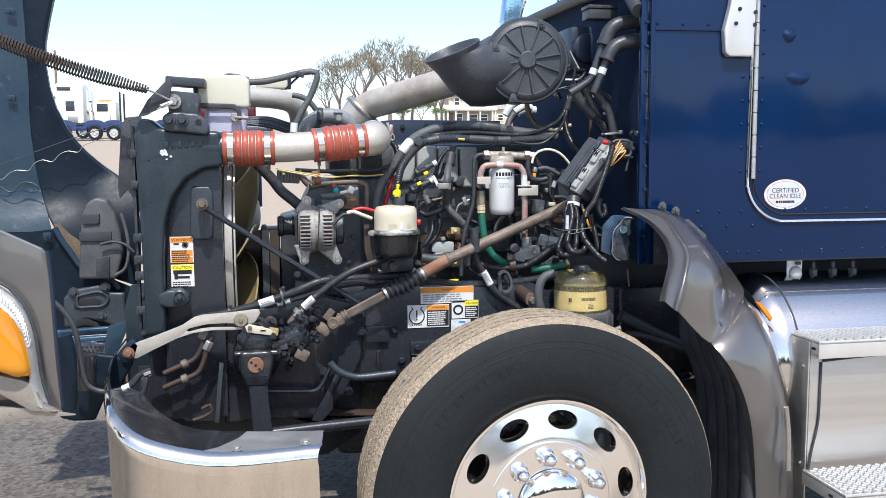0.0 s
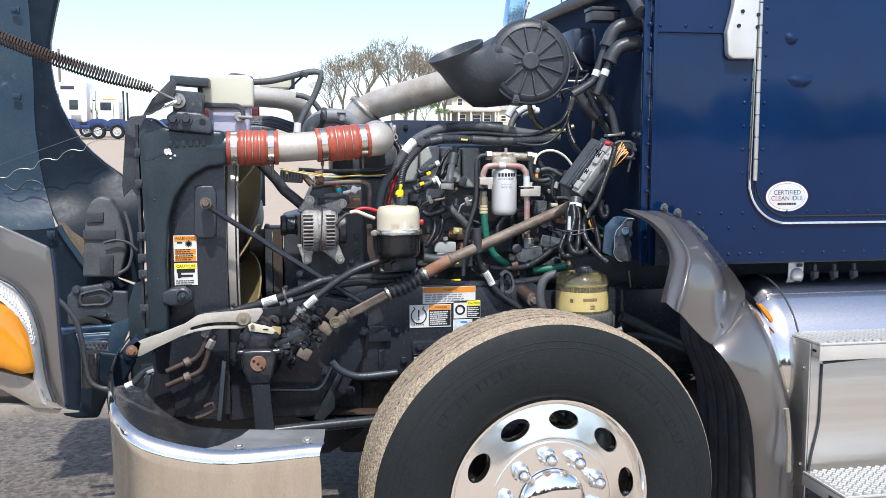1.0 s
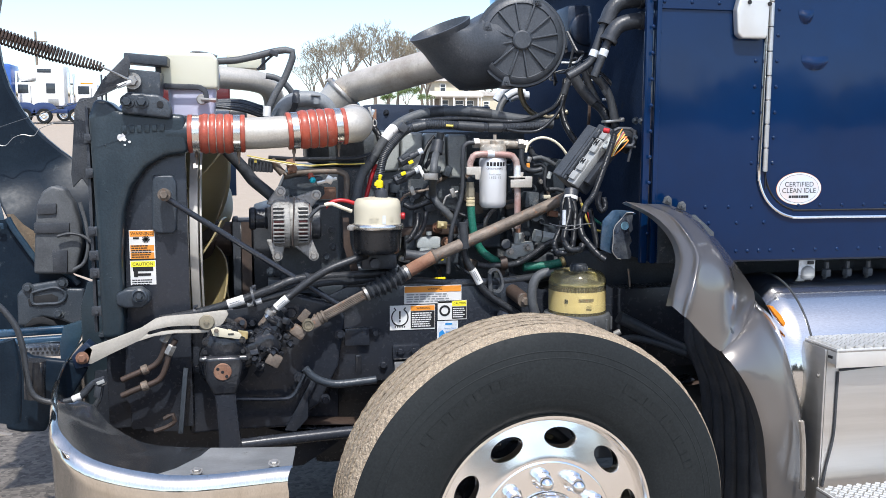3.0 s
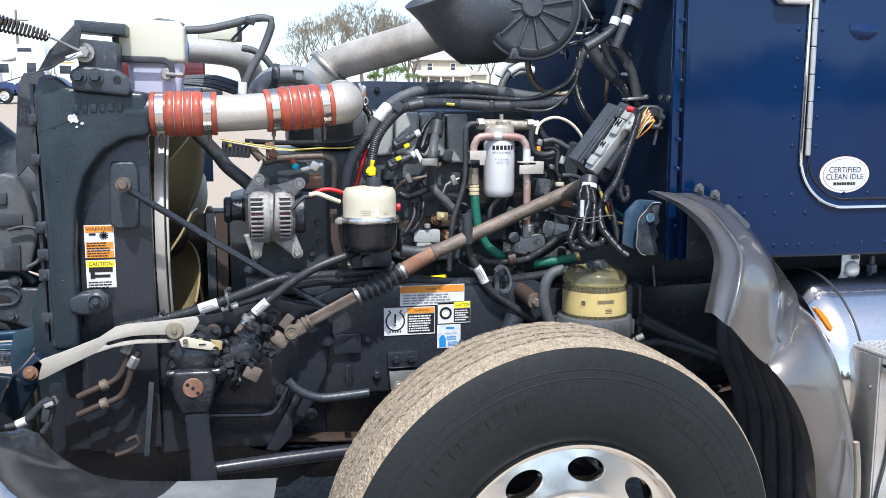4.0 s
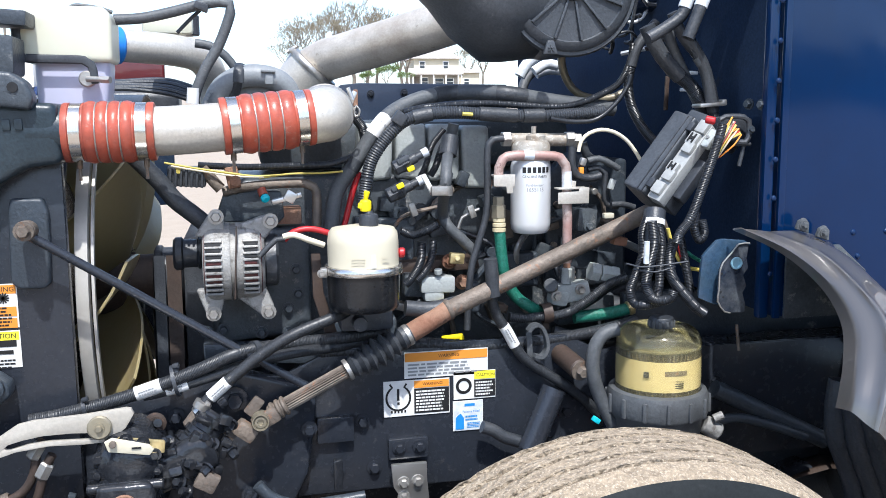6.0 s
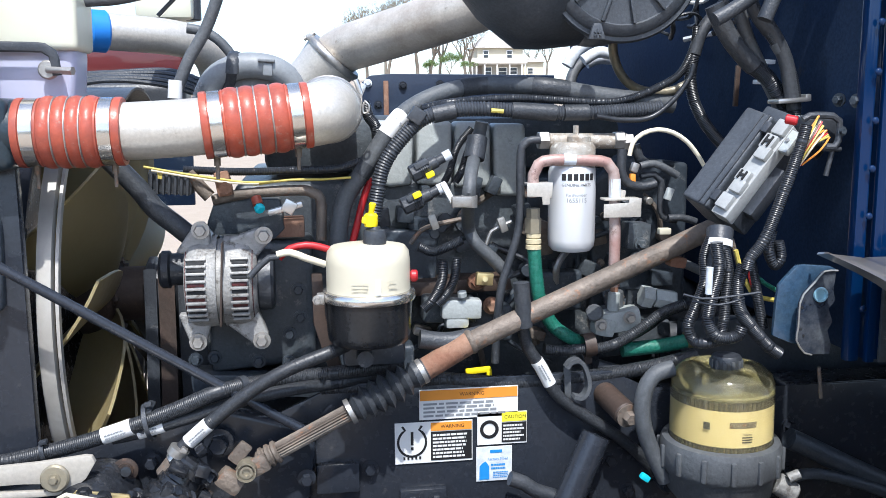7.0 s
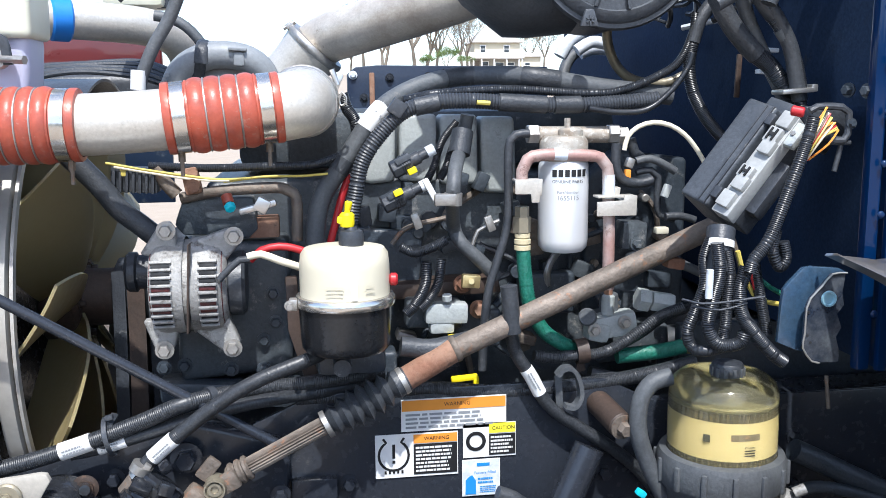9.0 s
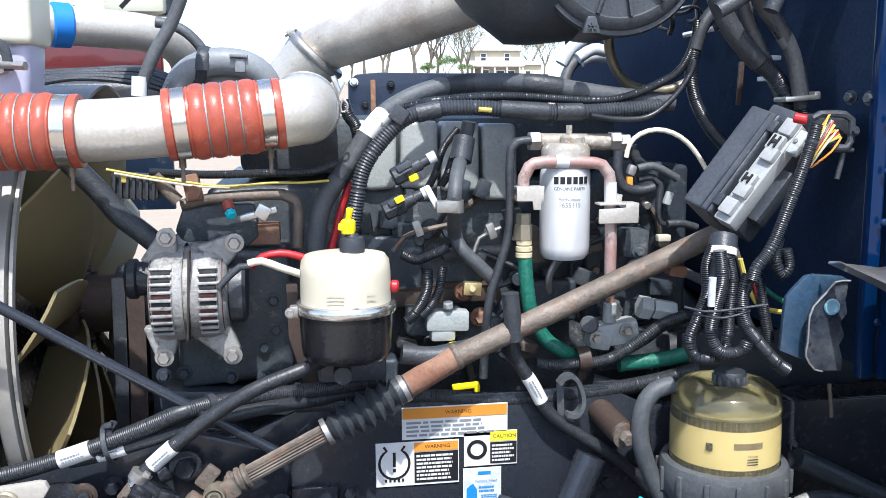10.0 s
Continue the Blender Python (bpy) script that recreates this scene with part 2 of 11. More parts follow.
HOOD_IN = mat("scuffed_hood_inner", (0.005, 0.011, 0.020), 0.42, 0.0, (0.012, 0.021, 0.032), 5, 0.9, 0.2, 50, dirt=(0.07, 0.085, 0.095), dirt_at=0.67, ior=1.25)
GLOSS_BLACK = mat("gloss_black_can", (0.008, 0.009, 0.011), 0.24, 0.0, (0.018, 0.019, 0.021), 8, 0.7, 0.03, 60, coat=0.0, dirt=(0.09, 0.085, 0.08), dirt_at=0.72)
SCUFFED = mat("scuffed_navy_steel", (0.045, 0.062, 0.098), 0.20, 0.65, (0.22, 0.24, 0.265), 16, 1.0, 0.25, 60, coat=0.3, dirt=(0.05, 0.045, 0.04), dirt_at=0.68)
NAVY_CHIP = mat("chipped_navy_flange", (0.014, 0.048, 0.105), 0.22, 0.1, (0.048, 0.080, 0.115), 7, 0.9, 0.2, 60, coat=0.4, dirt=(0.20, 0.17, 0.13), dirt_at=0.69)
DOME_GREY = mat("weathered_grey_rubber", (0.20, 0.215, 0.225), 0.5, 0.0, (0.15, 0.16, 0.17), 9, 0.8, 0.2, 120, dirt=(0.26, 0.255, 0.245), dirt_at=0.68)
TANK_CAST = mat("dark_slate_casting", (0.015, 0.025, 0.033), 0.32, 0.0, (0.030, 0.043, 0.053), 6, 0.8, 0.2, 150, dirt=(0.10, 0.11, 0.115), dirt_at=0.70)
TARNISHED = mat("tarnished_brass", (0.30, 0.265, 0.19), 0.42, 0.5, (0.20, 0.18, 0.14), 30, 0.8, 0.2, 120)
RELAY_GREY = mat("pale_relay_plastic", (0.34, 0.35, 0.345), 0.42, 0.0, (0.25, 0.255, 0.25), 12, 0.8, 0.1, 120, dirt=(0.14, 0.14, 0.135), dirt_at=0.68)
FLAKED = mat("flaked_corroded_casting", (0.34, 0.325, 0.29), 0.55, 0.15, (0.24, 0.19, 0.14), 22, 1.0, 0.6, 90, dirt=(0.62, 0.60, 0.54), dirt_at=0.60)
RIM_BRIGHT = mat("polished_wheel_alloy", (0.90, 0.89, 0.87), 0.17, 1.0, (0.80, 0.79, 0.77), 3, 0.5, 0.04, 9)
MAROON = mat("maroon_paint", (0.11, 0.012, 0.012), 0.3, 0.0, (0.05, 0.008, 0.01), 3, 0.8, 0.0, 20, coat=0.5)
PALE_ALU = mat("satin_aluminium", (0.66, 0.66, 0.64), 0.36, 0.55, (0.58, 0.58, 0.56), 9, 0.7, 0.05, 60)
PALE_BLUE = mat("pale_blue_washer", (0.22, 0.42, 0.52), 0.3, 0.3, (0.35, 0.52, 0.58), 30, 0.7, 0.1, 60)
# end of the same flange: reflected sky is put into the base colour
FLANGE_BRIGHT = mat("sky_bright_flange", (0.42, 0.435, 0.445), 0.36, 0.55, (0.28, 0.29, 0.30), 9, 0.8, 0.1, 60, dirt=(0.16, 0.155, 0.15), dirt_at=0.68)
SOILED_CHROME = mat("soiled_chrome", (0.76, 0.73, 0.67), 0.10, 1.0, (0.64, 0.60, 0.53), 7, 0.8, 0.03, 30, dirt=(0.40, 0.36, 0.30), dirt_at=0.67, stretch=(3, 1, 0.8))
PEACH = mat("faded_sticker_face", (0.50, 0.54, 0.60), 0.45, 0.0, (0.62, 0.44, 0.33), 14, 0.8, 0.0)
CLAMP = mat("dull_band_clamp", (0.64, 0.615, 0.575), 0.20, 0.9, (0.46, 0.44, 0.40), 9, 0.7, 0.1, 60)
TRIM_BEIGE = mat("dirty_beige_trim", (0.30, 0.27, 0.235), 0.35, 0.3, (0.22, 0.20, 0.17), 6, 0.8, 0.1, 60, dirt=(0.16, 0.13, 0.10), dirt_at=0.66)
STAIN = mat("brown_paint_stain", (0.13, 0.095, 0.06), 0.7, 0.0, (0.07, 0.055, 0.04), 14, 0.9, 0.3, 90, dirt=(0.2, 0.17, 0.13), dirt_at=0.62)
HUB_BROWN = mat("dark_brown_hub", (0.060, 0.040, 0.031), 0.55, 0.1, (0.032, 0.025, 0.021), 9, 0.8, 0.3, 80, dirt=(0.15, 0.09, 0.06), dirt_at=0.66)
WINDING = mat("red_copper_winding", (0.075, 0.014, 0.014), 0.4, 0.2, (0.02, 0.010, 0.010), 60, 0.9, 0.6, 220)
DARK = mat("dark_underside", (0.013, 0.014, 0.016), 0.8)


# mesh helpers
def part(name, bm, material, parent=None, label="", smooth=True):
    """One mesh object, made in world metres, under a thing or a part."""
    me = bpy.data.meshes.new(name)
    bmesh.ops.recalc_face_normals(bm, faces=bm.faces)
    bm.to_mesh(me)
    bm.free()
    if smooth:
        me.shade_smooth()
        me.set_sharp_from_angle(angle=radians(38))
    me.materials.append(material)
    ob = new(name, me)
    if parent:
        ob.parent = parent
        if parent.type == "EMPTY":
            ob.matrix_parent_inverse = Matrix.Translation(parent.location).inverted()
    return tagged(ob, label=label)


def thing(name, at, label, category, group="", kind=""):
    ob = new(name)
    ob.location = at
    ob.empty_display_size = 0.05
    return tagged(ob, label, category, group, kind)


def single(name, bm, material, label, category, group="", kind=""):
    return tagged(part(name, bm, material), label, category, group, kind)


def spline(pts, step):
    """Points along a Catmull-Rom curve through pts."""
    p = [Vector(q) for q in pts]
    if len(p) == 2:
        n = max(1, int((p[1] - p[0]).length / step))
        return [p[0].lerp(p[1], i / n) for i in range(n + 1)]
    p = [p[0] * 2 - p[1]] + p + [p[-1] * 2 - p[-2]]
    out = []
    for i in range(1, len(p) - 2):
        a, b, c, d = p[i - 1:i + 3]
        n = max(1, int((c - b).length / step))
        for k in range(n):
            t = k / n
            out.append(0.5 * ((2 * b) + (c - a) * t + (2 * a - 5 * b + 4 * c - d) * t * t + (3 * b - a - 3 * c + d) * t ** 3))
    out.append(p[-2])
    return out


def sweep(bm, pts, r, seg=10, step=0.012, radius=None, caps=True, squash=1.0):
    """A tube along a smooth curve; radius(s, length) overrides r along it."""
    c = spline(pts, step)
    s, total = [0.0], 0.0
    for a, b in zip(c, c[1:]):
        total += (b - a).length
        s.append(total)
    tan = [(c[min(i + 1, len(c) - 1)] - c[max(i - 1, 0)]).normalized() for i in range(len(c))]
    up = Vector((0, 0, 1)) if abs(tan[0].z) < 0.9 else Vector((0, 1, 0))
    side = tan[0].cross(up).normalized()
    rings = []
    for i, q in enumerate(c):
        side = (side - tan[i] * side.dot(tan[i])).normalized()
        other = tan[i].cross(side)
        rad = radius(s[i], total) if radius else r
        rings.append([bm.verts.new(q + side * rad * math.cos(2 * math.pi * k / seg) + other * rad * squash * math.sin(2 * math.pi * k / seg)) for k in range(seg)])
    for a, b in zip(rings, rings[1:]):
        for k in range(seg):
            bm.faces.new((a[k], a[(k + 1) % seg], b[(k + 1) % seg], b[k]))
    if caps:
        bm.faces.new(rings[0][::-1])
        bm.faces.new(rings[-1])
    return bm


def loom(bm, pts, r, pitch=0.0058, seg=10, depth=0.11):
    """Corrugated split loom."""
    return sweep(bm, pts, r, seg, pitch / 2, lambda s, n: r * (1 - depth * (int(round(s / (pitch / 2))) % 2)))


def lathe(bm, profile, at, axis, seg=32, arc=(0.0, 2 * math.pi), closed=False):
    """Turns (radius, height) pairs round an axis from a place."""
    m = Matrix.Translation(at) @ Vector(axis).to_track_quat("Z", "Y").to_matrix().to_4x4()
    full = arc[1] - arc[0] > 6.28
    n = seg if full else seg + 1
    rings = []
    for r, h in profile:
        if r < 1e-6:
            rings.append([bm.verts.new(m @ Vector((0, 0, h)))])
        else:
            rings.append([bm.verts.new(m @ Vector((r * math.cos(arc[0] + (arc[1] - arc[0]) * k / seg), r * math.sin(arc[0] + (arc[1] - arc[0]) * k / seg), h))) for k in range(n)])
    pairs = list(zip(rings, rings[1:])) + ([(rings[-1], rings[0])] if closed else [])
    for a, b in pairs:
        for k in range(seg):
            j = (k + 1) % n
            if len(a) == 1 and len(b) == 1:
                continue
            if len(a) == 1:
                bm.faces.new((a[0], b[k], b[j]))
            elif len(b) == 1:
                bm.faces.new((a[k], b[0], a[j]))
            else:
                bm.faces.new((a[k], b[k], b[j], a[j]))
    return bm


def rod(bm, a, b, r, seg=14, r2=None, bevel=0.0):
    a, b = Vector(a), Vector(b)
    h, r2 = (b - a).length, r if r2 is None else r2
    e = min(bevel, h * 0.3, r * 0.5)
    prof = [(0, 0), (r - e, 0), (r, e), (r2, h - e), (r2 - e, h), (0, h)] if e else [(0, 0), (r, 0), (r2, h), (0, h)]
    return lathe(bm, prof, a, b - a, seg)


def merge(bm, tmp, m=None):
    if m:
        bmesh.ops.transform(tmp, matrix=m, verts=tmp.verts)
    me = bpy.data.meshes.new("tmp")
    tmp.to_mesh(me)
    tmp.free()
    bm.from_mesh(me)
    bpy.data.meshes.remove(me)
    return bm


def block(bm, at, size, rot=(0, 0, 0), bevel=0.004, seg=2):
    """A bevelled box with its centre at a place."""
    t = bmesh.new()
    bmesh.ops.create_cube(t, size=1)
    bmesh.ops.scale(t, vec=size, verts=t.verts)
    if bevel:
        bmesh.ops.bevel(t, geom=t.edges[:], offset=min(bevel, min(size) * 0.45), segments=seg, affect="EDGES", profile=0.6)
    return merge(bm, t, pose(*at, *rot))


def plate(bm, outline, y, thick, bevel=0.003, seg=2, m=None):
    """A slab with an outline in x and z, from y to y + thick."""
    t = bmesh.new()
    f = t.faces.new([t.verts.new((x, y, z)) for x, z in outline])
    r = bmesh.ops.extrude_face_region(t, geom=[f])
    bmesh.ops.translate(t, vec=(0, thick, 0), verts=[v for v in r["geom"] if isinstance(v, bmesh.types.BMVert)])
    if bevel:
        bmesh.ops.recalc_face_normals(t, faces=t.faces)
        bmesh.ops.bevel(t, geom=t.edges[:], offset=bevel, segments=seg, affect="EDGES", profile=0.6, clamp_overlap=True)
    return merge(bm, t, m)


def bolt(bm, at, axis, r=0.010, h=0.008, washer=True):
    """A hex head with a washer."""
    a = Vector(axis).normalized()
    if washer:
        lathe(bm, [(0, 0), (r * 1.5, 0), (r * 1.5, h * 0.3), (0, h * 0.3)], at, a, 14)
    lathe(bm, [(0, h * 0.3), (r, h * 0.3), (r, h * 1.1), (r * 0.85, h * 1.3), (0, h * 1.3)], at, a, 6)
    return bm


def loft(bm, rows, close=False):
    """A skin over rows of points with equal counts."""
    v = [[bm.verts.new(p) for p in r] for r in rows]
    for a, b in zip(v, v[1:]):
        for k in range(len(a) - (0 if close else 1)):
            j = (k + 1) % len(a)
            bm.faces.new((a[k], a[j], b[j], b[k]))
    return bm


def thicken(bm, t):
    bmesh.ops.recalc_face_normals(bm, faces=bm.faces)
    bmesh.ops.solidify(bm, geom=bm.faces[:], thickness=t)
    return bm


def letters(text, size, m, bend=0.0, depth=0.0):
    """Flat letters centred on the origin in x and z of a pose, facing -y; bend is the radius of a drum that they lie on."""
    cu = bpy.data.curves.new("t", "FONT")
    cu.body, cu.size, cu.align_x, cu.align_y = text, size, "CENTER", "CENTER"
    ob = bpy.data.objects.new("t", cu)
    scene.collection.objects.link(ob)
    me = bpy.data.meshes.new_from_object(ob)
    bpy.data.objects.remove(ob)
    bpy.data.curves.remove(cu)
    t = bmesh.new()
    t.from_mesh(me)
    bpy.data.meshes.remove(me)
    for v in t.verts:
        x, z = v.co.x, v.co.y
        v.co = (bend * math.sin(x / bend), bend - bend * math.cos(x / bend), z) if bend else (x, 0, z)
    bmesh.ops.transform(t, matrix=m, verts=t.verts)
    return t


def bars(bm, m, rows, width, height, gap=0.0, rng=random, ragged=0.25, words=True, bend=0.0):
    """Lines of small bars for writing too small to read, in the x and z of a pose."""
    pitch = height / rows
    for i in range(rows):
        x, z = -width / 2, height / 2 - (i + 0.5) * pitch
        end = width / 2 - rng.random() * ragged * width
        while x < end:
            w = min(rng.uniform(0.05, 0.16) * width, end - x) if words else end - x
            n = 4 if bend else 1
            for k in range(n):
                xs = [x + w * k / n, x + w * (k + 1) / n]
                q = [(xs[0], z - pitch * 0.27), (xs[1], z - pitch * 0.27), (xs[1], z + pitch * 0.27), (xs[0], z + pitch * 0.27)]
                if bend:
                    q3 = [(bend * math.sin(a / bend), bend - bend * math.cos(a / bend), b) for a, b in q]
                else:
                    q3 = [(a, 0, b) for a, b in q]
                bm.faces.new([bm.verts.new(m @ Vector(c)) for c in q3])
            x += w + width * 0.02
    return bm


def sheet(bm, m, w, h, y=0.0, x=0.0, z=0.0):
    """A thin rectangle in the x and z of a pose."""
    t = 0.0006
    return block(bm, m @ Vector((x, y, z)), (w, t, h), [math.degrees(a) for a in m.to_euler()], 0)


def patch(bm, grid, n=6, m=5):
    """A smooth sheet through a grid of points."""
    def smooth(p, k):
        p = [p[0]] + list(p) + [p[-1]]
        line = []
        for i in range(1, len(p) - 2):
            for s in range(k):
                t = s / k
                q, r, v, w = p[i - 1], p[i], p[i + 1], p[i + 2]
                line.append(0.5 * ((2 * r) + (v - q) * t + (2 * q - 5 * r + 4 * v - w) * t * t + (3 * r - q - 3 * v + w) * t ** 3))
        return line + [p[-2]]
    rows = [smooth([Vector(v) for v in row], m) for row in grid]
    cols = [smooth([r[j] for r in rows], n) for j in range(len(rows[0]))]
    loft(bm, cols)
    return bm


# ---- ground ----
GROUND = 0.045


def ground_material():
    m = mat("asphalt_lot", (0.150, 0.128, 0.105), 0.9, 0.0, (0.19, 0.17, 0.15), 1.2, 0.8, 1.0, 90)
    n, l = m.node_tree.nodes, m.node_tree.links
    bs = next(x for x in n if x.type == "BSDF_PRINCIPLED")
    col = bs.inputs["Base Color"].links[0].from_socket
    co, sep, mr = n.new("ShaderNodeTexCoord"), n.new("ShaderNodeSeparateXYZ"), n.new("ShaderNodeMapRange")
    l.new(co.outputs["Object"], sep.inputs[0])
    l.new(sep.outputs["Y"], mr.inputs["Value"])
    mr.inputs["From Min"].default_value, mr.inputs["From Max"].default_value = 5.5, 6.6
    peb = n.new("ShaderNodeTexVoronoi")
    peb.inputs["Scale"].default_value = 45
    l.new(co.outputs["Object"], peb.inputs["Vector"])
    hs = n.new("ShaderNodeMix")
    hs.data_type, hs.blend_type = "RGBA", "MULTIPLY"
    hs.inputs["Factor"].default_value = 0.72
    l.new(col, hs.inputs["A"])
    grey = n.new("ShaderNodeRGBToBW")
    l.new(peb.outputs["Color"], grey.inputs[0])
    l.new(grey.outputs[0], hs.inputs["B"])
    mix = n.new("ShaderNodeMix")
    mix.data_type = "RGBA"
    l.new(mr.outputs[0], mix.inputs["Factor"])
    l.new(hs.outputs["Result"], mix.inputs["A"])
    dirt = n.new("ShaderNodeTexNoise")
    dirt.inputs["Scale"].default_value, dirt.inputs["Detail"].default_value, dirt.inputs["Roughness"].default_value = 5.0, 12, 0.75
    l.new(co.outputs["Object"], dirt.inputs["Vector"])
    rmp = n.new("ShaderNodeValToRGB")
    rmp.color_ramp.elements[0].color, rmp.color_ramp.elements[1].color = (0.27, 0.215, 0.16, 1), (0.40, 0.335, 0.265, 1)
    l.new(dirt.outputs["Fac"], rmp.inputs[0])
    l.new(rmp.outputs["Color"], mix.inputs["B"])
    near, m3 = n.new("ShaderNodeMapRange"), n.new("ShaderNodeMix")
    l.new(sep.outputs["Y"], near.inputs["Value"])
    near.inputs["From Min"].default_value, near.inputs["From Max"].default_value = 2.6, 1.4
    m3.data_type = "RGBA"
    l.new(near.outputs[0], m3.inputs["Factor"])
    l.new(mix.outputs["Result"], m3.inputs["A"])
    l.new(rmp.outputs["Color"], m3.inputs["B"])
    l.new(m3.outputs["Result"], bs.inputs["Base Color"])
    return m




def terrain(x, y):
    """The lot rises gently beyond the truck."""
    return GROUND + max(0.0, y - 9) * 0.0425


xs = [-2500, -600, -200, -100, -60, -40, -25, -15, -10, -6, -3, 0, 3, 6, 10, 15, 25, 40, 60, 100, 200, 600, 2500]
ys = [-2500, -400, -100, -40, -15, -5, 0, 3, 5, 7, 9, 11, 15, 20, 30, 45, 60, 80, 110, 160, 170]
bm = bmesh.new()
rows = [[(x, y, terrain(x, y)) for x in xs] for y in ys] + [[(x, 2500, terrain(x, 170) + 4) for x in xs]]
loft(bm, rows)
single("ground", bm, ground_material(), "gravelly asphalt lot turning into pale sandy dirt", "ground", kind="structure")

# ---- cab ----
CAB_Y, CAB_FRONT, CAB_FAR = 3.234, 0.745, 5.17
cab = thing("truck_cab", (1.6, 4.2, 1.17), "dark navy blue riveted truck cab with chrome trim", "truck cab")
bm = bmesh.new()
# side skin, firewall, roof closing and floor as one shell of slabs
block(bm, (1.95, CAB_Y + 0.02, 1.72), (2.34, 0.04, 1.10), bevel=0.012)
part("side_panel", bm, BLUE, cab)
bm = bmesh.new()
block(bm, (CAB_FRONT + 0.065, (CAB_Y + CAB_FAR) / 2 + 0.02, 1.72), (0.05, CAB_FAR - CAB_Y - 0.04, 1.10), bevel=0.01)
part("firewall", bm, FIREWALL, cab)
for nm, at, size in (("far_side", (1.9, CAB_FAR, 1.72), (2.2, 0.04, 1.10)), ("cab_floor", (1.9, 4.2, 1.185), (2.2, 1.85, 0.03)), ("cowl_top", (1.9, 4.2, 2.26), (2.2, 1.9, 0.03))):
    bm = bmesh.new()
    block(bm, at, size, bevel=0.005)
    part(nm, bm, BLUE_DULL, cab)
bm = bmesh.new()
block(bm, (CAB_FRONT + 0.012, CAB_Y + 0.012, 1.72), (0.024, 0.022, 1.10), bevel=0.006)
block(bm, (CAB_FRONT + 0.040, CAB_Y - 0.002, 1.72), (0.016, 0.012, 1.10), bevel=0.003)
part("corner_flange", bm, BLUE, cab, "folded blue corner flange")
bm = bmesh.new()
sweep(bm, [(CAB_FRONT - 0.005, 3.25, 2.06), (CAB_FRONT - 0.01, 3.4, 2.16), (CAB_FRONT, 3.8, 2.20), (CAB_FRONT, 4.4, 2.22), (CAB_FRONT, 5.15, 2.235)], 0.026, 10)
part("cowl_seal", bm, RUBBER, cab, "black rubber cowl seal")
# lower skirt lip
bm = bmesh.new()
block(bm, (1.95, CAB_Y + 0.03, 1.172), (2.30, 0.05, 0.012), bevel=0.004)
part("sill", bm, BLUE_DULL, cab)
# seam between the cowl panel and the door panel
bm = bmesh.new()
block(bm, (0.96, CAB_Y - 0.003, 1.994), (0.36, 0.006, 0.005), bevel=0.001)
part("seam", bm, BLUE, cab)
# door moulding
bm = bmesh.new()
arc = [(1.310 - 0.155 * math.sin(a), CAB_Y - 0.006, 1.470 - 0.155 * math.cos(a)) for a in [i * math.pi / 2 / 8 for i in range(9)]]
sweep(bm, [(3.0, CAB_Y - 0.006, 1.313), (1.7, CAB_Y - 0.006, 1.314), (1.45, CAB_Y - 0.006, 1.315)] + arc + [(1.158, CAB_Y - 0.006, 1.70), (1.163, CAB_Y - 0.006, 2.25)], 0.0055, 8)
part("door_moulding", bm, CHROME, cab, "bright chrome door edge moulding")
bm = bmesh.new()
arc2 = [(1.318 - 0.135 * math.sin(a), CAB_Y - 0.001, 1.474 - 0.135 * math.cos(a)) for a in [i * math.pi / 2 / 8 for i in range(9)]]
sweep(bm, [(3.0, CAB_Y - 0.001, 1.338), (1.45, CAB_Y - 0.001, 1.339)] + arc2 + [(1.185, CAB_Y - 0.001, 2.25)], 0.003, 6)
part("door_gap", bm, DARK, cab)
# piano hinge
z = 1.47
while z < 2.25:
    bm = bmesh.new()
    rod(bm, (1.176, CAB_Y - 0.008, z), (1.176, CAB_Y - 0.008, z + 0.077), 0.0085, 12, bevel=0.002)
    part("hinge_knuckle", bm, BRUSHED, cab, "bare metal piano hinge knuckle")
    z += 0.079
# mirror bracket
bm = bmesh.new()
plate(bm, [(1.045, 1.915), (1.06, 1.902), (1.145, 1.902), (1.15, 1.915), (1.165, 2.25), (1.075, 2.25), (1.06, 2.08), (1.038, 1.99)], CAB_Y - 0.034, 0.032, 0.010, 3)
mb = part("mirror_bracket", bm, PALE_ALU, cab, "polished metal mirror bracket foot")
for x, z in ((1.093, 2.065), (1.153, 2.055), (1.080, 2.015), (1.151, 2.012)):
    bm = bmesh.new()
    rod(bm, (x, CAB_Y - 0.0375, z), (x, CAB_Y - 0.030, z), 0.007, 10)
    part("screw_hole", bm, DARK, mb)
# latch dents in the door skin
for x, z, w in ((1.305, 1.985, 0.055), (1.345, 1.835, 0.10)):
    bm = bmesh.new()
    rows = []
    for i in range(7):
        v = -1 + 2 * i / 6
        rows.append([(x + w * 0.5 * u * (1 - 0.35 * max(0, -v)), CAB_Y - 0.001 - 0.012 * max(0, 1 - u * u - v * v), z + 0.022 * v - 0.006 * (1 - u * u)) for u in [-1 + 2 * k / 8 for k in range(9)]])
    loft(bm, rows)
    part("dent", bm, BLUE, cab)
# rivets
rivet = bmesh.new()
lathe(rivet, [(0.0068, 0), (0.0058, 0.0022), (0.003, 0.0036), (0, 0.004)], (0, 0, 0), (0, -1, 0), 10)
rivet_mesh = bpy.data.meshes.new("rivet")
rivet.to_mesh(rivet_mesh)
rivet.free()
rivet_mesh.shade_smooth()
rivet_mesh.materials.append(BLUE)
spots = [(0.791, 1.918 - 0.0838 * i) for i in range(-3, 7)]
spots += [(1.130, 1.918 - 0.0838 * i) for i in range(1, 6)] + [(1.207, 1.918 - 0.0838 * i) for i in range(-3, 6)]
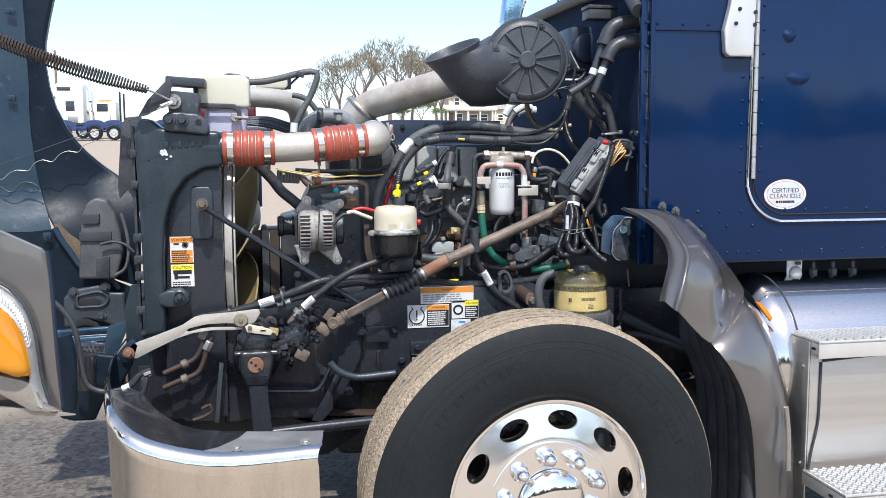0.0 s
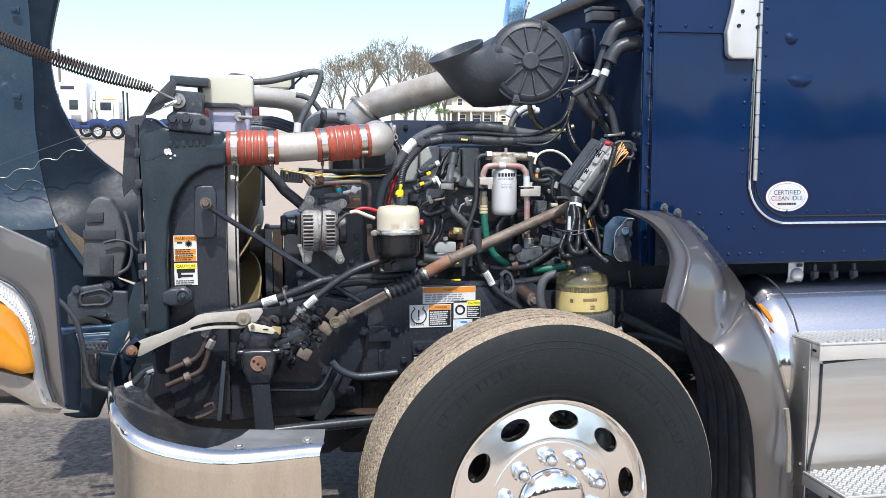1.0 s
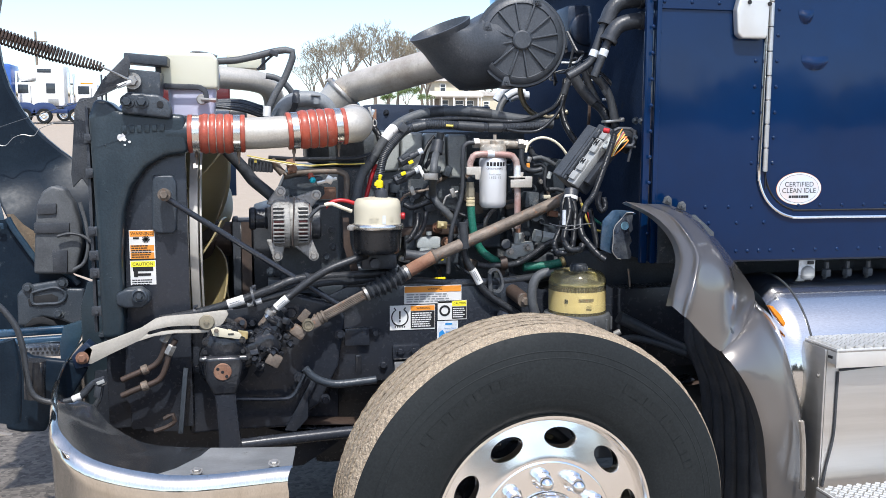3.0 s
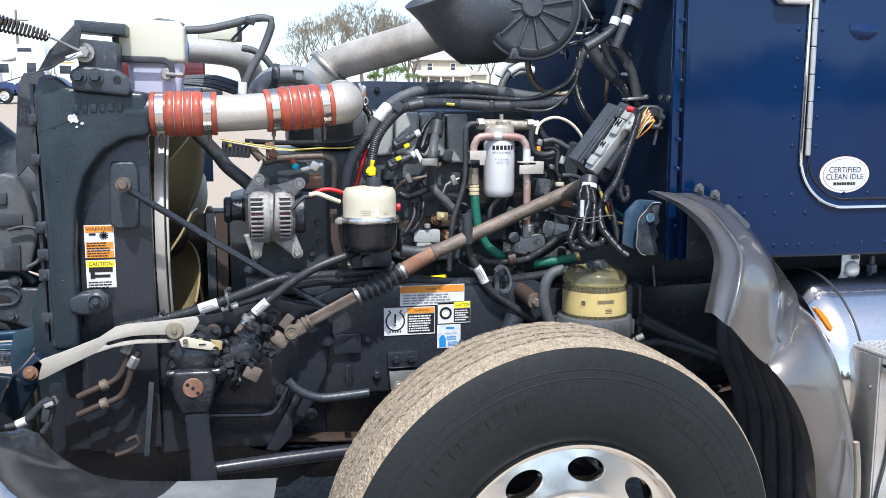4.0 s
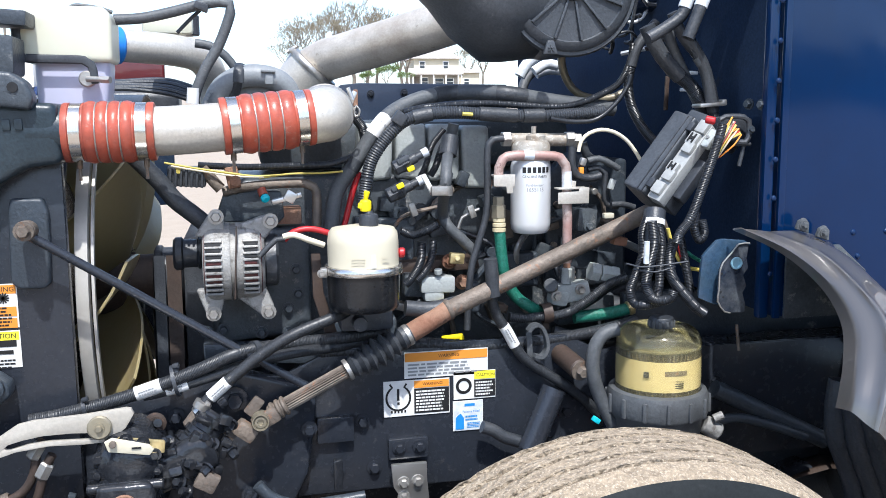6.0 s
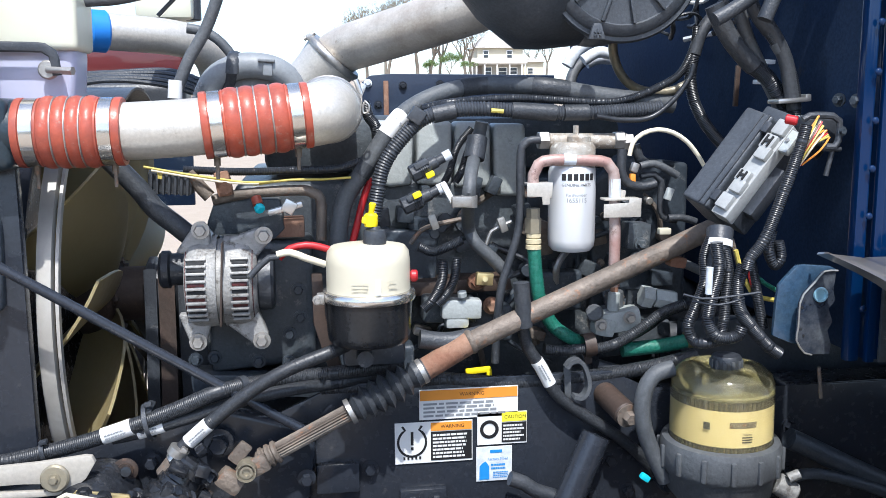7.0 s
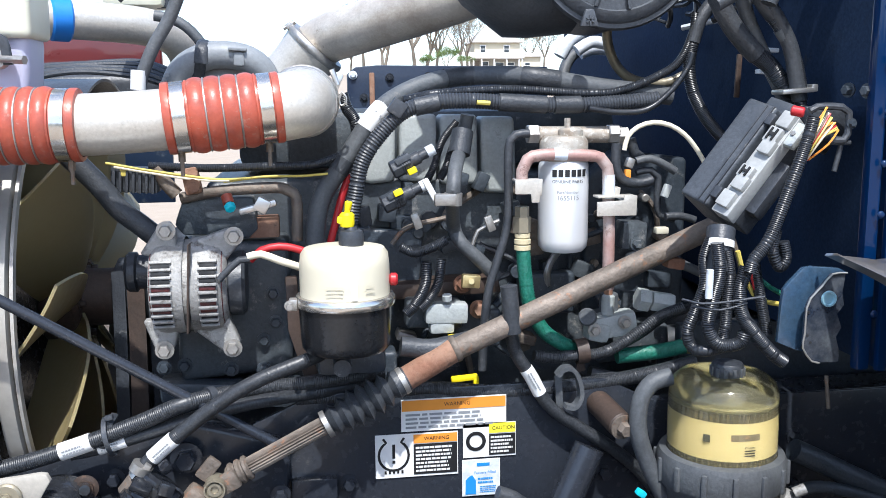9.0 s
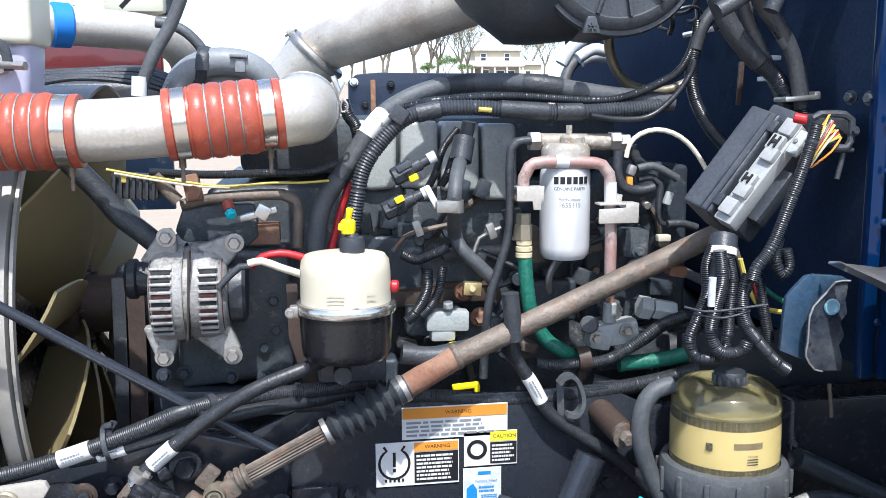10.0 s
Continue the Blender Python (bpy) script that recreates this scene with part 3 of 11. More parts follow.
spots += [(0.970 + 0.0838 * i, 1.354) for i in range(-1, 3)] + [(1.31 + 0.083 * i, 1.356) for i in range(0, 12)]
spots += [(1.045 + 0.042 * i, 1.204) for i in range(0, 5)] + [(1.30 + 0.083 * i, 1.204) for i in range(0, 12)]
spots += [(0.803 + 0.095 * i, 2.015) for i in range(3)] + [(0.985 + 0.1 * i, 1.300) for i in range(3)]
spots += [(0.764, 2.10 - 0.083 * i) for i in range(11)]
for x, z in spots:
    ob = new("rivet", rivet_mesh)
    ob.parent, ob.matrix_parent_inverse = cab, Matrix.Translation(cab.location).inverted()
    ob.location = (x, CAB_Y - (0.0085 if x < 0.78 else 0.0), z)
# oval sticker
st = thing("oval_sticker", (1.309, CAB_Y - 0.003, 1.412), "oval white sticker with black lettering on the blue door", "sticker")
for nm, k, mtl, dy in (("sticker_edge", 1.0, INK_ORANGE, 0.0012), ("sticker_face", 0.985, LABEL_OLD, 0.0018), ("ring", 0.875, INK, 0.0022), ("centre", 0.86, PEACH, 0.0026)):
    bm = bmesh.new()
    bm.faces.new([bm.verts.new((1.309 + 0.084 * k * math.cos(a), CAB_Y - dy, 1.412 + 0.055 * k * math.sin(a))) for a in [i * math.pi / 24 for i in range(48)]])
    part(nm, bm, mtl, st)
part("lettering", letters("CERTIFIED", 0.0235, pose(1.309, CAB_Y - 0.0032, 1.426)), INK, st)
part("lettering", letters("CLEAN IDLE", 0.0235, pose(1.309, CAB_Y - 0.0032, 1.405)), INK, st)
bm = bmesh.new()
bars(bm, pose(1.309, CAB_Y - 0.0032, 1.385), 1, 0.075, 0.016, ragged=0)
part("small_print", bm, INK, st)

# ---- chassis ----
rail = thing("frame_rail", (0.4, 3.55, 0.72), "black painted steel truck frame rail with bolts", "frame rail")
bm = bmesh.new()
plate(bm, [(-0.30, 1.03), (-0.16, 1.092), (0.40, 1.092), (0.50, 1.04), (2.2, 1.04), (2.2, 0.745), (-0.25, 0.745), (-0.30, 0.80)], 3.507, 0.012, 0.004)
block(bm, (0.95, 3.555, 1.036), (2.3, 0.09, 0.012), bevel=0.003)
block(bm, (0.95, 3.555, 0.749), (2.4, 0.09, 0.012), bevel=0.003)
part("web", bm, BLACK, rail)
bm = bmesh.new()
block(bm, (0.7, 4.85, 0.9), (3.0, 0.02, 0.30), bevel=0.004)
block(bm, (-0.15, 4.2, 0.80), (0.2, 1.3, 0.16), bevel=0.02)
block(bm, (0.95, 4.2, 0.86), (0.12, 1.3, 0.2), bevel=0.02)
part("crossmember", bm, BLACK, rail)
for x, z in ((-0.10, 0.915), (-0.225, 0.905), (-0.075, 0.80), (-0.16, 0.80), (0.36, 0.83), (0.44, 0.83), (0.40, 0.90), (-0.26, 0.86), (0.80, 0.95), (0.80, 0.85)):
    bm = bmesh.new()
    bolt(bm, (x, 3.507, z), (0, -1, 0), 0.012, 0.012)
    part("bolt", bm, BLACK, rail)
bm = bmesh.new()
block(bm, (-0.165, 3.497, 0.905), (0.085, 0.022, 0.06), bevel=0.004)
part("bracket", bm, BLACK, rail)
bm = bmesh.new()
block(bm, (0.005, 3.497, 0.845), (0.095, 0.02, 0.05), bevel=0.005)
clip = part("clamp_block", bm, BLACK, rail)
for x in (-0.018, 0.03):
    bm = bmesh.new()
    bolt(bm, (x, 3.487, 0.85), (0, -1, 0), 0.011, 0.012)
    part("bolt", bm, BLACK, clip)
bm = bmesh.new()
plate(bm, [(-0.04, 0.815), (0.045, 0.815), (0.045, 0.775), (0.05, 0.72), (-0.01, 0.72), (-0.035, 0.76)], 3.470, 0.012, 0.003)
tab = part("anchor_plate", bm, BRUSHED, rail, "bare metal anchor plate")
for x, z in ((-0.012, 0.77), (0.022, 0.772), (-0.012, 0.735)):
    bm = bmesh.new()
    bolt(bm, (x, 3.470, z), (0, -1, 0), 0.010, 0.010)
    part("bolt", bm, STEEL, tab)

# front section of the frame and axle below
under = thing("front_axle", (0.24, 4.2, 0.2), "dark greasy front axle with leaf spring and drag link", "axle")
bm = bmesh.new()
sweep(bm, [(0.25, 2.95, 0.50), (0.25, 3.2, 0.46), (0.25, 3.5, 0.42), (0.25, 4.2, 0.38), (0.25, 4.9, 0.42), (0.25, 5.4, 0.5)], 0.06, 12, 0.05)
part("beam", bm, BLACK, under)
for i in range(3):
    bm = bmesh.new()
    sweep(bm, [(-0.95 + 0.2 * i, 3.56, 0.66 - 0.016 * i), (-0.35, 3.56, 0.60 - 0.016 * i), (0.25, 3.56, 0.575 - 0.016 * i), (0.8, 3.56, 0.62 - 0.016 * i), (1.3 - 0.2 * i, 3.56, 0.70 - 0.016 * i)], 0.045, 8, 0.05, squash=0.16)
    part("leaf", bm, HUB_BROWN if i == 0 else BLACK, under, "rusty leaf spring" if i == 0 else "")
bm = bmesh.new()
sweep(bm, [(-0.62, 3.33, 0.60), (-0.3, 3.36, 0.61), (0.2, 3.40, 0.62)], 0.02, 12)
part("drag_link", bm, BLACK, under)
bm = bmesh.new()
lathe(bm, [(0, 0), (0.20, 0), (0.215, 0.05), (0.215, 0.22), (0.1, 0.24), (0, 0.24)], (0.241, 2.76, 0.563), (-0.05, 1, 0), 36)
part("brake_drum", bm, GREASY, under)

# dark things beyond the rail: sump, tank and cables behind the wheel
sump = thing("engine_sump", (0.2, 4.2, 0.62), "black engine oil sump", "oil sump")
bm = bmesh.new()
plate(bm, [(-0.45, 0.98), (0.75, 0.98), (0.75, 0.74), (0.45, 0.62), (-0.35, 0.62), (-0.45, 0.74)], 3.85, 0.7, 0.04, 3)
part("pan", bm, BLACK, sump)

bm = bmesh.new()
block(bm, (0.15, 4.25, 0.47), (0.9, 0.62, 0.36), bevel=0.05)
part("lower_pan", bm, BLACK, sump)
gb = thing("gearbox", (1.5, 4.2, 0.6), "dark grimy gearbox under the cab floor", "gearbox")
bm = bmesh.new()
lathe(bm, [(0, 0), (0.34, 0), (0.35, 0.06), (0.33, 0.22), (0.25, 0.30), (0.24, 1.2), (0.18, 1.3), (0, 1.3)], (0.68, 4.2, 0.86), (1, 0, 0), 32)
part("bell_housing", bm, CAST, gb)
for y in (3.72, 3.86):
    bm = bmesh.new()
    sweep(bm, [(0.60, y, 1.10), (1.1, y + 0.01, 1.12), (1.8, y - 0.02, 1.11), (2.8, y, 1.12)], 0.035, 10, 0.05)
    part("air_line", bm, RUBBER, gb)
bm = bmesh.new()
block(bm, (1.7, 3.64, 1.095), (2.2, 0.03, 0.13), bevel=0.006)
block(bm, (1.7, 3.62, 0.62), (2.2, 0.04, 0.5), bevel=0.01)
part("heat_shield", bm, CAST, gb)
horn = thing("frame_horn", (-0.75, 3.65, 0.4), "black frame horn and crossmember behind the bumper", "frame horn")
bm = bmesh.new()
plate(bm, [(-1.04, 0.80), (-0.30, 0.80), (-0.22, 0.74), (-0.22, 0.50), (-0.35, 0.42), (-0.95, 0.40), (-1.04, 0.46)], 3.60, 0.10, 0.012)
part("horn_plate", bm, BLACK, horn)
bm = bmesh.new()
block(bm, (-0.93, 4.3, 0.56), (0.13, 1.1, 0.33), bevel=0.02)
part("front_crossmember", bm, BLACK, horn)

# ---- wheel ----
AXIS = Vector((math.sin(radians(3.15)), -math.cos(radians(3.15)), 0))
HUB = Vector((0.241, 2.641, 0.563))
wheel = thing("road_wheel", HUB - Vector((0, 0, 0.52)), "polished alloy truck wheel with a dust-covered tread", "wheel")
bm = bmesh.new()
lathe(bm, [(0.302, -0.012), (0.318, 0.004), (0.34, 0.016), (0.40, 0.024), (0.45, 0.021), (0.490, 0.010), (0.513, 0.0), (0.5205, -0.006)], HUB, AXIS, 96)
tyre = part("tyre", bm, SIDEWALL, wheel, "black tyre sidewall")
bm = bmesh.new()
prof = [(0.5205, -0.006), (0.527, -0.016)]
for h in (-0.048, -0.086, -0.124, -0.162, -0.196):
    r = 0.534 + 0.003 * (1 - abs(h + 0.11) / 0.11)
    prof += [(r, h + 0.0055), (r - 0.020, h + 0.004), (r - 0.020, h - 0.004), (r, h - 0.0055)]
prof += [(0.529, -0.216), (0.518, -0.228), (0.47, -0.232), (0.30, -0.21)]
lathe(bm, prof, HUB, AXIS, 200)
rng = random.Random(4)
for v in bm.verts:
    d = v.co - HUB
    r = d - AXIS * d.dot(AXIS)
    if r.length > 0.529:
        v.co += AXIS * 0.0022 * math.sin(90 * math.atan2(r.z, r.x)) + r.normalized() * rng.uniform(-0.0012, 0.0012)
part("tread", bm, TREAD, tyre, "tyre tread caked with tan dust")
for rr, hh in ((0.352, 0.0172), (0.388, 0.0222), (0.458, 0.0192), (0.476, 0.0142), (0.497, 0.0062)):
    bm = bmesh.new()
    lathe(bm, [(rr - 0.003, hh - 0.002), (rr - 0.001, hh + 0.0004), (rr + 0.001, hh + 0.0004), (rr + 0.003, hh - 0.002)], HUB, AXIS, 96)
    part("moulded_ring", bm, SIDEWALL, tyre)

for k in range(26):
    a = radians(20 + 3.3 * k + (38 if k > 12 else 0))
    side_ = Vector((math.cos(a) * AXIS.y * -1, math.cos(a) * AXIS.x, math.sin(a)))
    tang = AXIS.cross(side_)
    c0 = HUB + side_ * 0.422 + AXIS * 0.0228
    w, h = 0.009 + 0.003 * (k % 3), 0.013
    bm = bmesh.new()
    loft(bm, [[c0 + tang * u + side_ * v + AXIS * d for u, v in ((-w, -h), (w, -h), (w, h), (-w, h))] for d in (0.0, 0.0016)], True)
    bm.faces.new([bm.verts.new(c0 + tang * u + side_ * v + AXIS * 0.0016) for u, v in ((-w, -h), (w, -h), (w, h), (-w, h))])
    part("moulded_mark", bm, SIDEWALL, tyre)
Q = AXIS.to_track_quat("Z", "Y").to_matrix().to_4x4()
WM = Matrix.Translation(HUB) @ Q


def dish(r):
    """Height of the wheel's disc at a radius."""
    return 0.0065 - 0.025 * min(1, max(0, (r - 0.188) / 0.096))


bm = bmesh.new()
lathe(bm, [(0.304, -0.03), (0.305, -0.002), (0.302, 0.004), (0.296, 0.004), (0.291, -0.003), (0.288, -0.013), (0.286, -0.018), (0.284, dish(0.284))], HUB, AXIS, 80)
lathe(bm, [(0.200, dish(0.200)), (0.192, dish(0.192)), (0.188, 0.0062), (0.183, 0.0066), (0.181, 0.0088), (0.178, 0.0095), (0.10, 0.010), (0, 0.010)], HUB, AXIS, 80)
N = 10
for s in range(N):
    a0 = 2 * math.pi * s / N + radians(8)
    half = math.pi / N
    inner, edge, deep = [], [], []
    for k in range(32):
        t = 2 * math.pi * k / 32
        x, y = math.cos(t), math.sin(t)
        q = max(abs(x), abs(y))
        edge.append((0.242 + 0.042 * x / q, a0 + half * y / q))
        inner.append((0.242 + 0.027 * x, a0 + 0.0465 * y / 0.242))
    e = [bm.verts.new(WM @ Vector((r * math.cos(a), r * math.sin(a), dish(r)))) for r, a in edge]
    i1 = [bm.verts.new(WM @ Vector((r * math.cos(a), r * math.sin(a), dish(r)))) for r, a in inner]
    i2 = [bm.verts.new(WM @ Vector(((0.242 + (r - 0.242) * 0.93) * math.cos(a0 + (a - a0) * 0.93), (0.242 + (r - 0.242) * 0.93) * math.sin(a0 + (a - a0) * 0.93), dish(r) - 0.005))) for r, a in inner]
    i3 = [bm.verts.new(WM @ Vector(((0.242 + (r - 0.242) * 0.93) * math.cos(a0 + (a - a0) * 0.93), (0.242 + (r - 0.242) * 0.93) * math.sin(a0 + (a - a0) * 0.93), dish(r) - 0.03))) for r, a in inner]
    for A, B in ((e, i1), (i1, i2), (i2, i3)):
        for k in range(32):
            bm.faces.new((A[k], A[(k + 1) % 32], B[(k + 1) % 32], B[k]))
bmesh.ops.remove_doubles(bm, verts=bm.verts, dist=0.0004)
rim = part("rim", bm, RIM_BRIGHT, wheel, "polished aluminium rim with ten oval openings")
for s in range(10):
    a = 2 * math.pi * s / 10 + radians(-10)
    at = WM @ Vector((0.143 * math.cos(a), 0.143 * math.sin(a), 0.017))
    bm = bmesh.new()
    lathe(bm, [(0.026, -0.008), (0.0265, 0.004), (0.0215, 0.009), (0.0210, 0.034), (0.018, 0.046), (0.010, 0.056), (0, 0.060)], at, AXIS, 12)
    part("lug_nut_cover", bm, CHROME, rim, "pointed chrome lug nut cover")
bm = bmesh.new()
lathe(bm, [(0.101, 0.014), (0.101, 0.024), (0.094, 0.034), (0.080, 0.042), (0.050, 0.050), (0.020, 0.053), (0, 0.0535)], HUB, AXIS, 40)
part("hub_cover", bm, CHROME, rim, "domed chrome hub cover")

# ---- fender ----
fender = thing("rear_fender", (1.05, 2.95, 0.35), "grey metallic fender quarter behind the front wheel", "fender")
def creased(bm, rows, n=6):
    """A pressed sheet, smooth along and across, behind a sharp return."""
    cols = []
    for j in range(len(rows[0])):
        p = [Vector(r[j]) for r in rows]
        p = [p[0]] + p + [p[-1]]
        line = []
        for i in range(1, len(p) - 2):
            q, r, v, w = p[i - 1:i + 3]
            for k in range(n):
                t = k / n
                line.append(0.5 * ((2 * r) + (v - q) * t + (2 * q - 5 * r + 4 * v - w) * t * t + (3 * r - q - 3 * v + w) * t ** 3))
        cols.append(line + [p[-2]])
    across = []
    for i in range(len(cols[0])):
        p = [c[i] for c in cols]
        p = [p[0]] + p + [p[-1]]
        line = []
        for j in range(1, len(p) - 2):
            q, r, v, w = p[j - 1:j + 3]
            for k in range(4):
                t = k / 4
                line.append(0.5 * ((2 * r) + (v - q) * t + (2 * q - 5 * r + 4 * v - w) * t * t + (3 * r - q - 3 * v + w) * t ** 3) if j > 1 else r.lerp(v, t))
        across.append(line + [p[-2]])
    loft(bm, across)


def lipped(rows, d):
    """Adds a return behind the first column of each row."""
    return [[Vector(r[0]) + Vector(d)] + [Vector(p) for p in r] for r in rows]


upper = [[(0.677, 3.200, 1.376), (0.713, 3.185, 1.373), (0.728, 3.180, 1.371), (0.745, 3.190, 1.370), (0.781, 3.195, 1.369), (0.833, 3.216, 1.365)],
         [(0.720, 3.090, 1.342), (0.750, 3.065, 1.344), (0.759, 3.050, 1.345), (0.778, 3.065, 1.343), (0.827, 3.090, 1.340), (0.920, 3.215, 1.325)],
         [(0.726, 2.960, 1.294), (0.744, 2.935, 1.299), (0.749, 2.915, 1.301), (0.770, 2.935, 1.298), (0.837, 2.980, 1.292), (0.992, 3.214, 1.260)],
         [(0.711, 2.870, 1.241), (0.733, 2.845, 1.250), (0.739, 2.825, 1.252), (0.761, 2.840, 1.250), (0.848, 2.900, 1.238), (1.053, 3.212, 1.191)],
         [(0.678, 2.815, 1.187), (0.700, 2.790, 1.194), (0.707, 2.770, 1.197), (0.729, 2.785, 1.192), (0.857, 2.860, 1.175), (1.105, 3.200, 1.121)],
         [(0.655, 2.790, 1.144), (0.673, 2.765, 1.139), (0.681, 2.745, 1.139), (0.703, 2.760, 1.132), (0.841, 2.830, 1.089), (1.094, 3.120, 1.081)],
         [(0.646, 2.785, 1.113), (0.661, 2.760, 1.096), (0.667, 2.740, 1.089), (0.687, 2.755, 1.077), (0.805, 2.795, 0.975), (0.998, 2.955, 1.064)]]
bm = bmesh.new()
ends = ((0.874, 2.827, 1.009), (0.929, 2.877, 1.038))
wide = []
for k, r in enumerate(upper):
    m, d = Vector(r[4]), Vector(r[5])
    mid = [Vector(p) for p in ends] if k == 6 else [m.lerp(d, 0.33), m.lerp(d, 0.66)]
    wide.append(list(r[:5]) + mid + [r[5]])
creased(bm, lipped(wide, (0.004, 0.045, -0.008)))
thicken(bm, 0.005)
panel = part("upper_panel", bm, FENDER, fender, "creased upper panel of the fender")
panel.data.set_sharp_from_angle(angle=radians(45))
lower = [[(0.825, 2.850, 0.977), (0.895, 2.890, 1.012), (0.952, 2.940, 1.043), (1.025, 3.020, 1.067), (1.097, 3.120, 1.060)],
         [(0.812, 2.797, 0.971), (0.877, 2.829, 1.009), (0.932, 2.879, 1.037), (1.004, 2.957, 1.061), (1.098, 3.100, 1.048)],
         [(0.838, 2.762, 0.929), (0.902, 2.790, 0.980), (0.954, 2.836, 1.012), (1.022, 2.914, 1.036), (1.150, 3.100, 1.001)],
         [(0.875, 2.760, 0.875), (0.929, 2.770, 0.910), (0.992, 2.810, 0.934), (1.059, 2.875, 0.948), (1.175, 3.050, 0.913)],
         [(0.907, 2.760, 0.809), (0.962, 2.768, 0.819), (1.019, 2.790, 0.826), (1.082, 2.845, 0.825), (1.191, 3.000, 0.783)],
         [(0.935, 2.765, 0.723), (0.989, 2.770, 0.722), (1.054, 2.800, 0.714), (1.112, 2.845, 0.702), (1.201, 2.970, 0.660)],
         [(0.965, 2.790, 0.600), (1.017, 2.795, 0.595), (1.084, 2.825, 0.579), (1.139, 2.860, 0.565), (1.212, 2.960, 0.526)],
         [(0.993, 2.820, 0.442), (1.046, 2.825, 0.436), (1.112, 2.855, 0.419), (1.165, 2.890, 0.401), (1.220, 2.960, 0.368)],
         [(1.027, 2.860, 0.174), (1.083, 2.865, 0.166), (1.150, 2.895, 0.146), (1.198, 2.920, 0.129), (1.234, 2.960, 0.106)]]
bm = bmesh.new()
creased(bm, lipped(lower, (0.004, 0.05, 0.0)))
thicken(bm, 0.005)
panel = part("lower_panel", bm, FENDER, fender, "smooth lower quarter with a bright step")
panel.data.set_sharp_from_angle(angle=radians(45))
for i in range(5):
    yy = 2.86 + 0.075 * i
    bm = bmesh.new()
    sweep(bm, [(0.83 + 0.02 * i, yy, 1.04), (0.905, yy, 0.93), (0.965, yy, 0.78), (0.985, yy, 0.6), (0.99, yy, 0.4), (0.98, yy, 0.15)], 0.030, 10, 0.04)
    part("liner_rib", bm, RUBBER, fender, "black ribbed splash liner")
bm = bmesh.new()
sweep(bm, [(1.070, 2.790, 0.754), (1.081, 2.790, 0.668), (1.085, 2.790, 0.544)], 0.0085, 8)
part("reflector_strip", bm, TRIM_BEIGE, fender)
for dx, dz in ((0.0, 0.0), (0.05, -0.018)):
    bm = bmesh.new()
    plate(bm, [(0.80 + dx, 1.372 + dz), (0.83 + dx, 1.362 + dz), (0.83 + dx, 1.385 + dz), (0.82 + dx, 1.396 + dz), (0.807 + dx, 1.39 + dz)], 3.19, 0.012, 0.003)
    bolt(bm, (0.816 + dx, 3.19, 1.38 + dz), (0, -1, 0), 0.007, 0.008)
    part("clip", bm, HOSE_GREY, fender)

# ---- bumper ----
bumper = thing("bumper", (-0.75, 2.9, 0.35), "chrome truck bumper end with a folded grey top edge", "bumper")
edge = [(-0.415, 2.626, 0.775), (-0.635, 2.602, 0.775), (-0.764, 2.620, 0.785), (-0.881, 2.645, 0.815), (-0.948, 2.694, 0.850), (-0.989, 2.788, 0.885), (-1.07, 3.3, 0.90), (-1.08, 4.2, 0.90)]
top = spline(edge, 0.03)
bm = bmesh.new()
rows = []
for p in top:
    rows.append([p + Vector((0.006, 0.012, 0.004)), p + Vector((0.0, 0.0, 0.0)), p + Vector((-0.006, -0.012, -0.010)), p + Vector((-0.009, -0.018, -0.03)), p + Vector((-0.006, -0.014, -0.055)), p + Vector((-0.004, -0.010, -0.2)), p + Vector((0.0, 0.0, -0.38)), p + Vector((0.02, 0.03, -0.48))])
loft(bm, rows)
thicken(bm, 0.004)
part("chrome_face", bm, SOILED_CHROME, bumper)
bm = bmesh.new()
inner_edge = spline([(-0.395, 2.920, 0.729), (-0.522, 2.920, 0.734), (-0.656, 2.920, 0.743), (-0.780, 2.940, 0.752), (-0.847, 2.950, 0.779), (-0.904, 2.950, 0.829), (-0.928, 2.950, 0.868), (-0.972, 2.990, 0.874)], 0.03)
n = min(len(inner_edge), len(top))
rows = []
for i in range(24):
    a, b = top[int(i / 23 * (len(top) - 1) * 0.40)], inner_edge[int(i / 23 * (len(inner_edge) - 1))]
    rows.append([a + Vector((0.004, 0.010, 0.003)), a.lerp(b, 0.35) + Vector((0, 0, -0.006)), a.lerp(b, 0.8) + Vector((0, 0, -0.008)), b + Vector((0, 0, 0.0)), b + Vector((0.004, 0.012, -0.004))])
# one flange in two colours, dark and pale as its reflections fall
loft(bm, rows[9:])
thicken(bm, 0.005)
fl = part("top_flange", bm, FLANGE, bumper, "folded top flange with a dark reflection in its colour")
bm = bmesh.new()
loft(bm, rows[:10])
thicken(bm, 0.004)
part("end_flange", bm, FLANGE_BRIGHT, bumper, "end of the flange with pale sky reflection in its colour")
for p in ((-0.455, 2.656, 0.781), (-0.638, 2.631, 0.783)):
    bm = bmesh.new()
    bolt(bm, p, (0, -0.3, 1), 0.010, 0.006)
    part("bolt", bm, STEEL, bumper)

# ---- tank and steps ----
tank = thing("fuel_tank", (1.9, 3.45, 0.5), "polished aluminium cylindrical fuel tank", "fuel tank")
bm = bmesh.new()
lathe(bm, [(0, -0.03), (0.2, -0.025), (0.28, -0.005), (0.305, 0.03), (0.31, 0.06), (0.31, 1.9), (0, 1.8)], (1.175, 3.33, 0.80), (1, 0, 0), 64)
part("shell", bm, TANK_METAL, tank)
for x in (1.262,):
    bm = bmesh.new()
    lathe(bm, [(0.309, 0), (0.3135, 0.001), (0.3135, 0.006), (0.309, 0.007)], (x, 3.33, 0.80), (1, 0, 0), 64)
    part("strap", bm, RUBBER, tank)
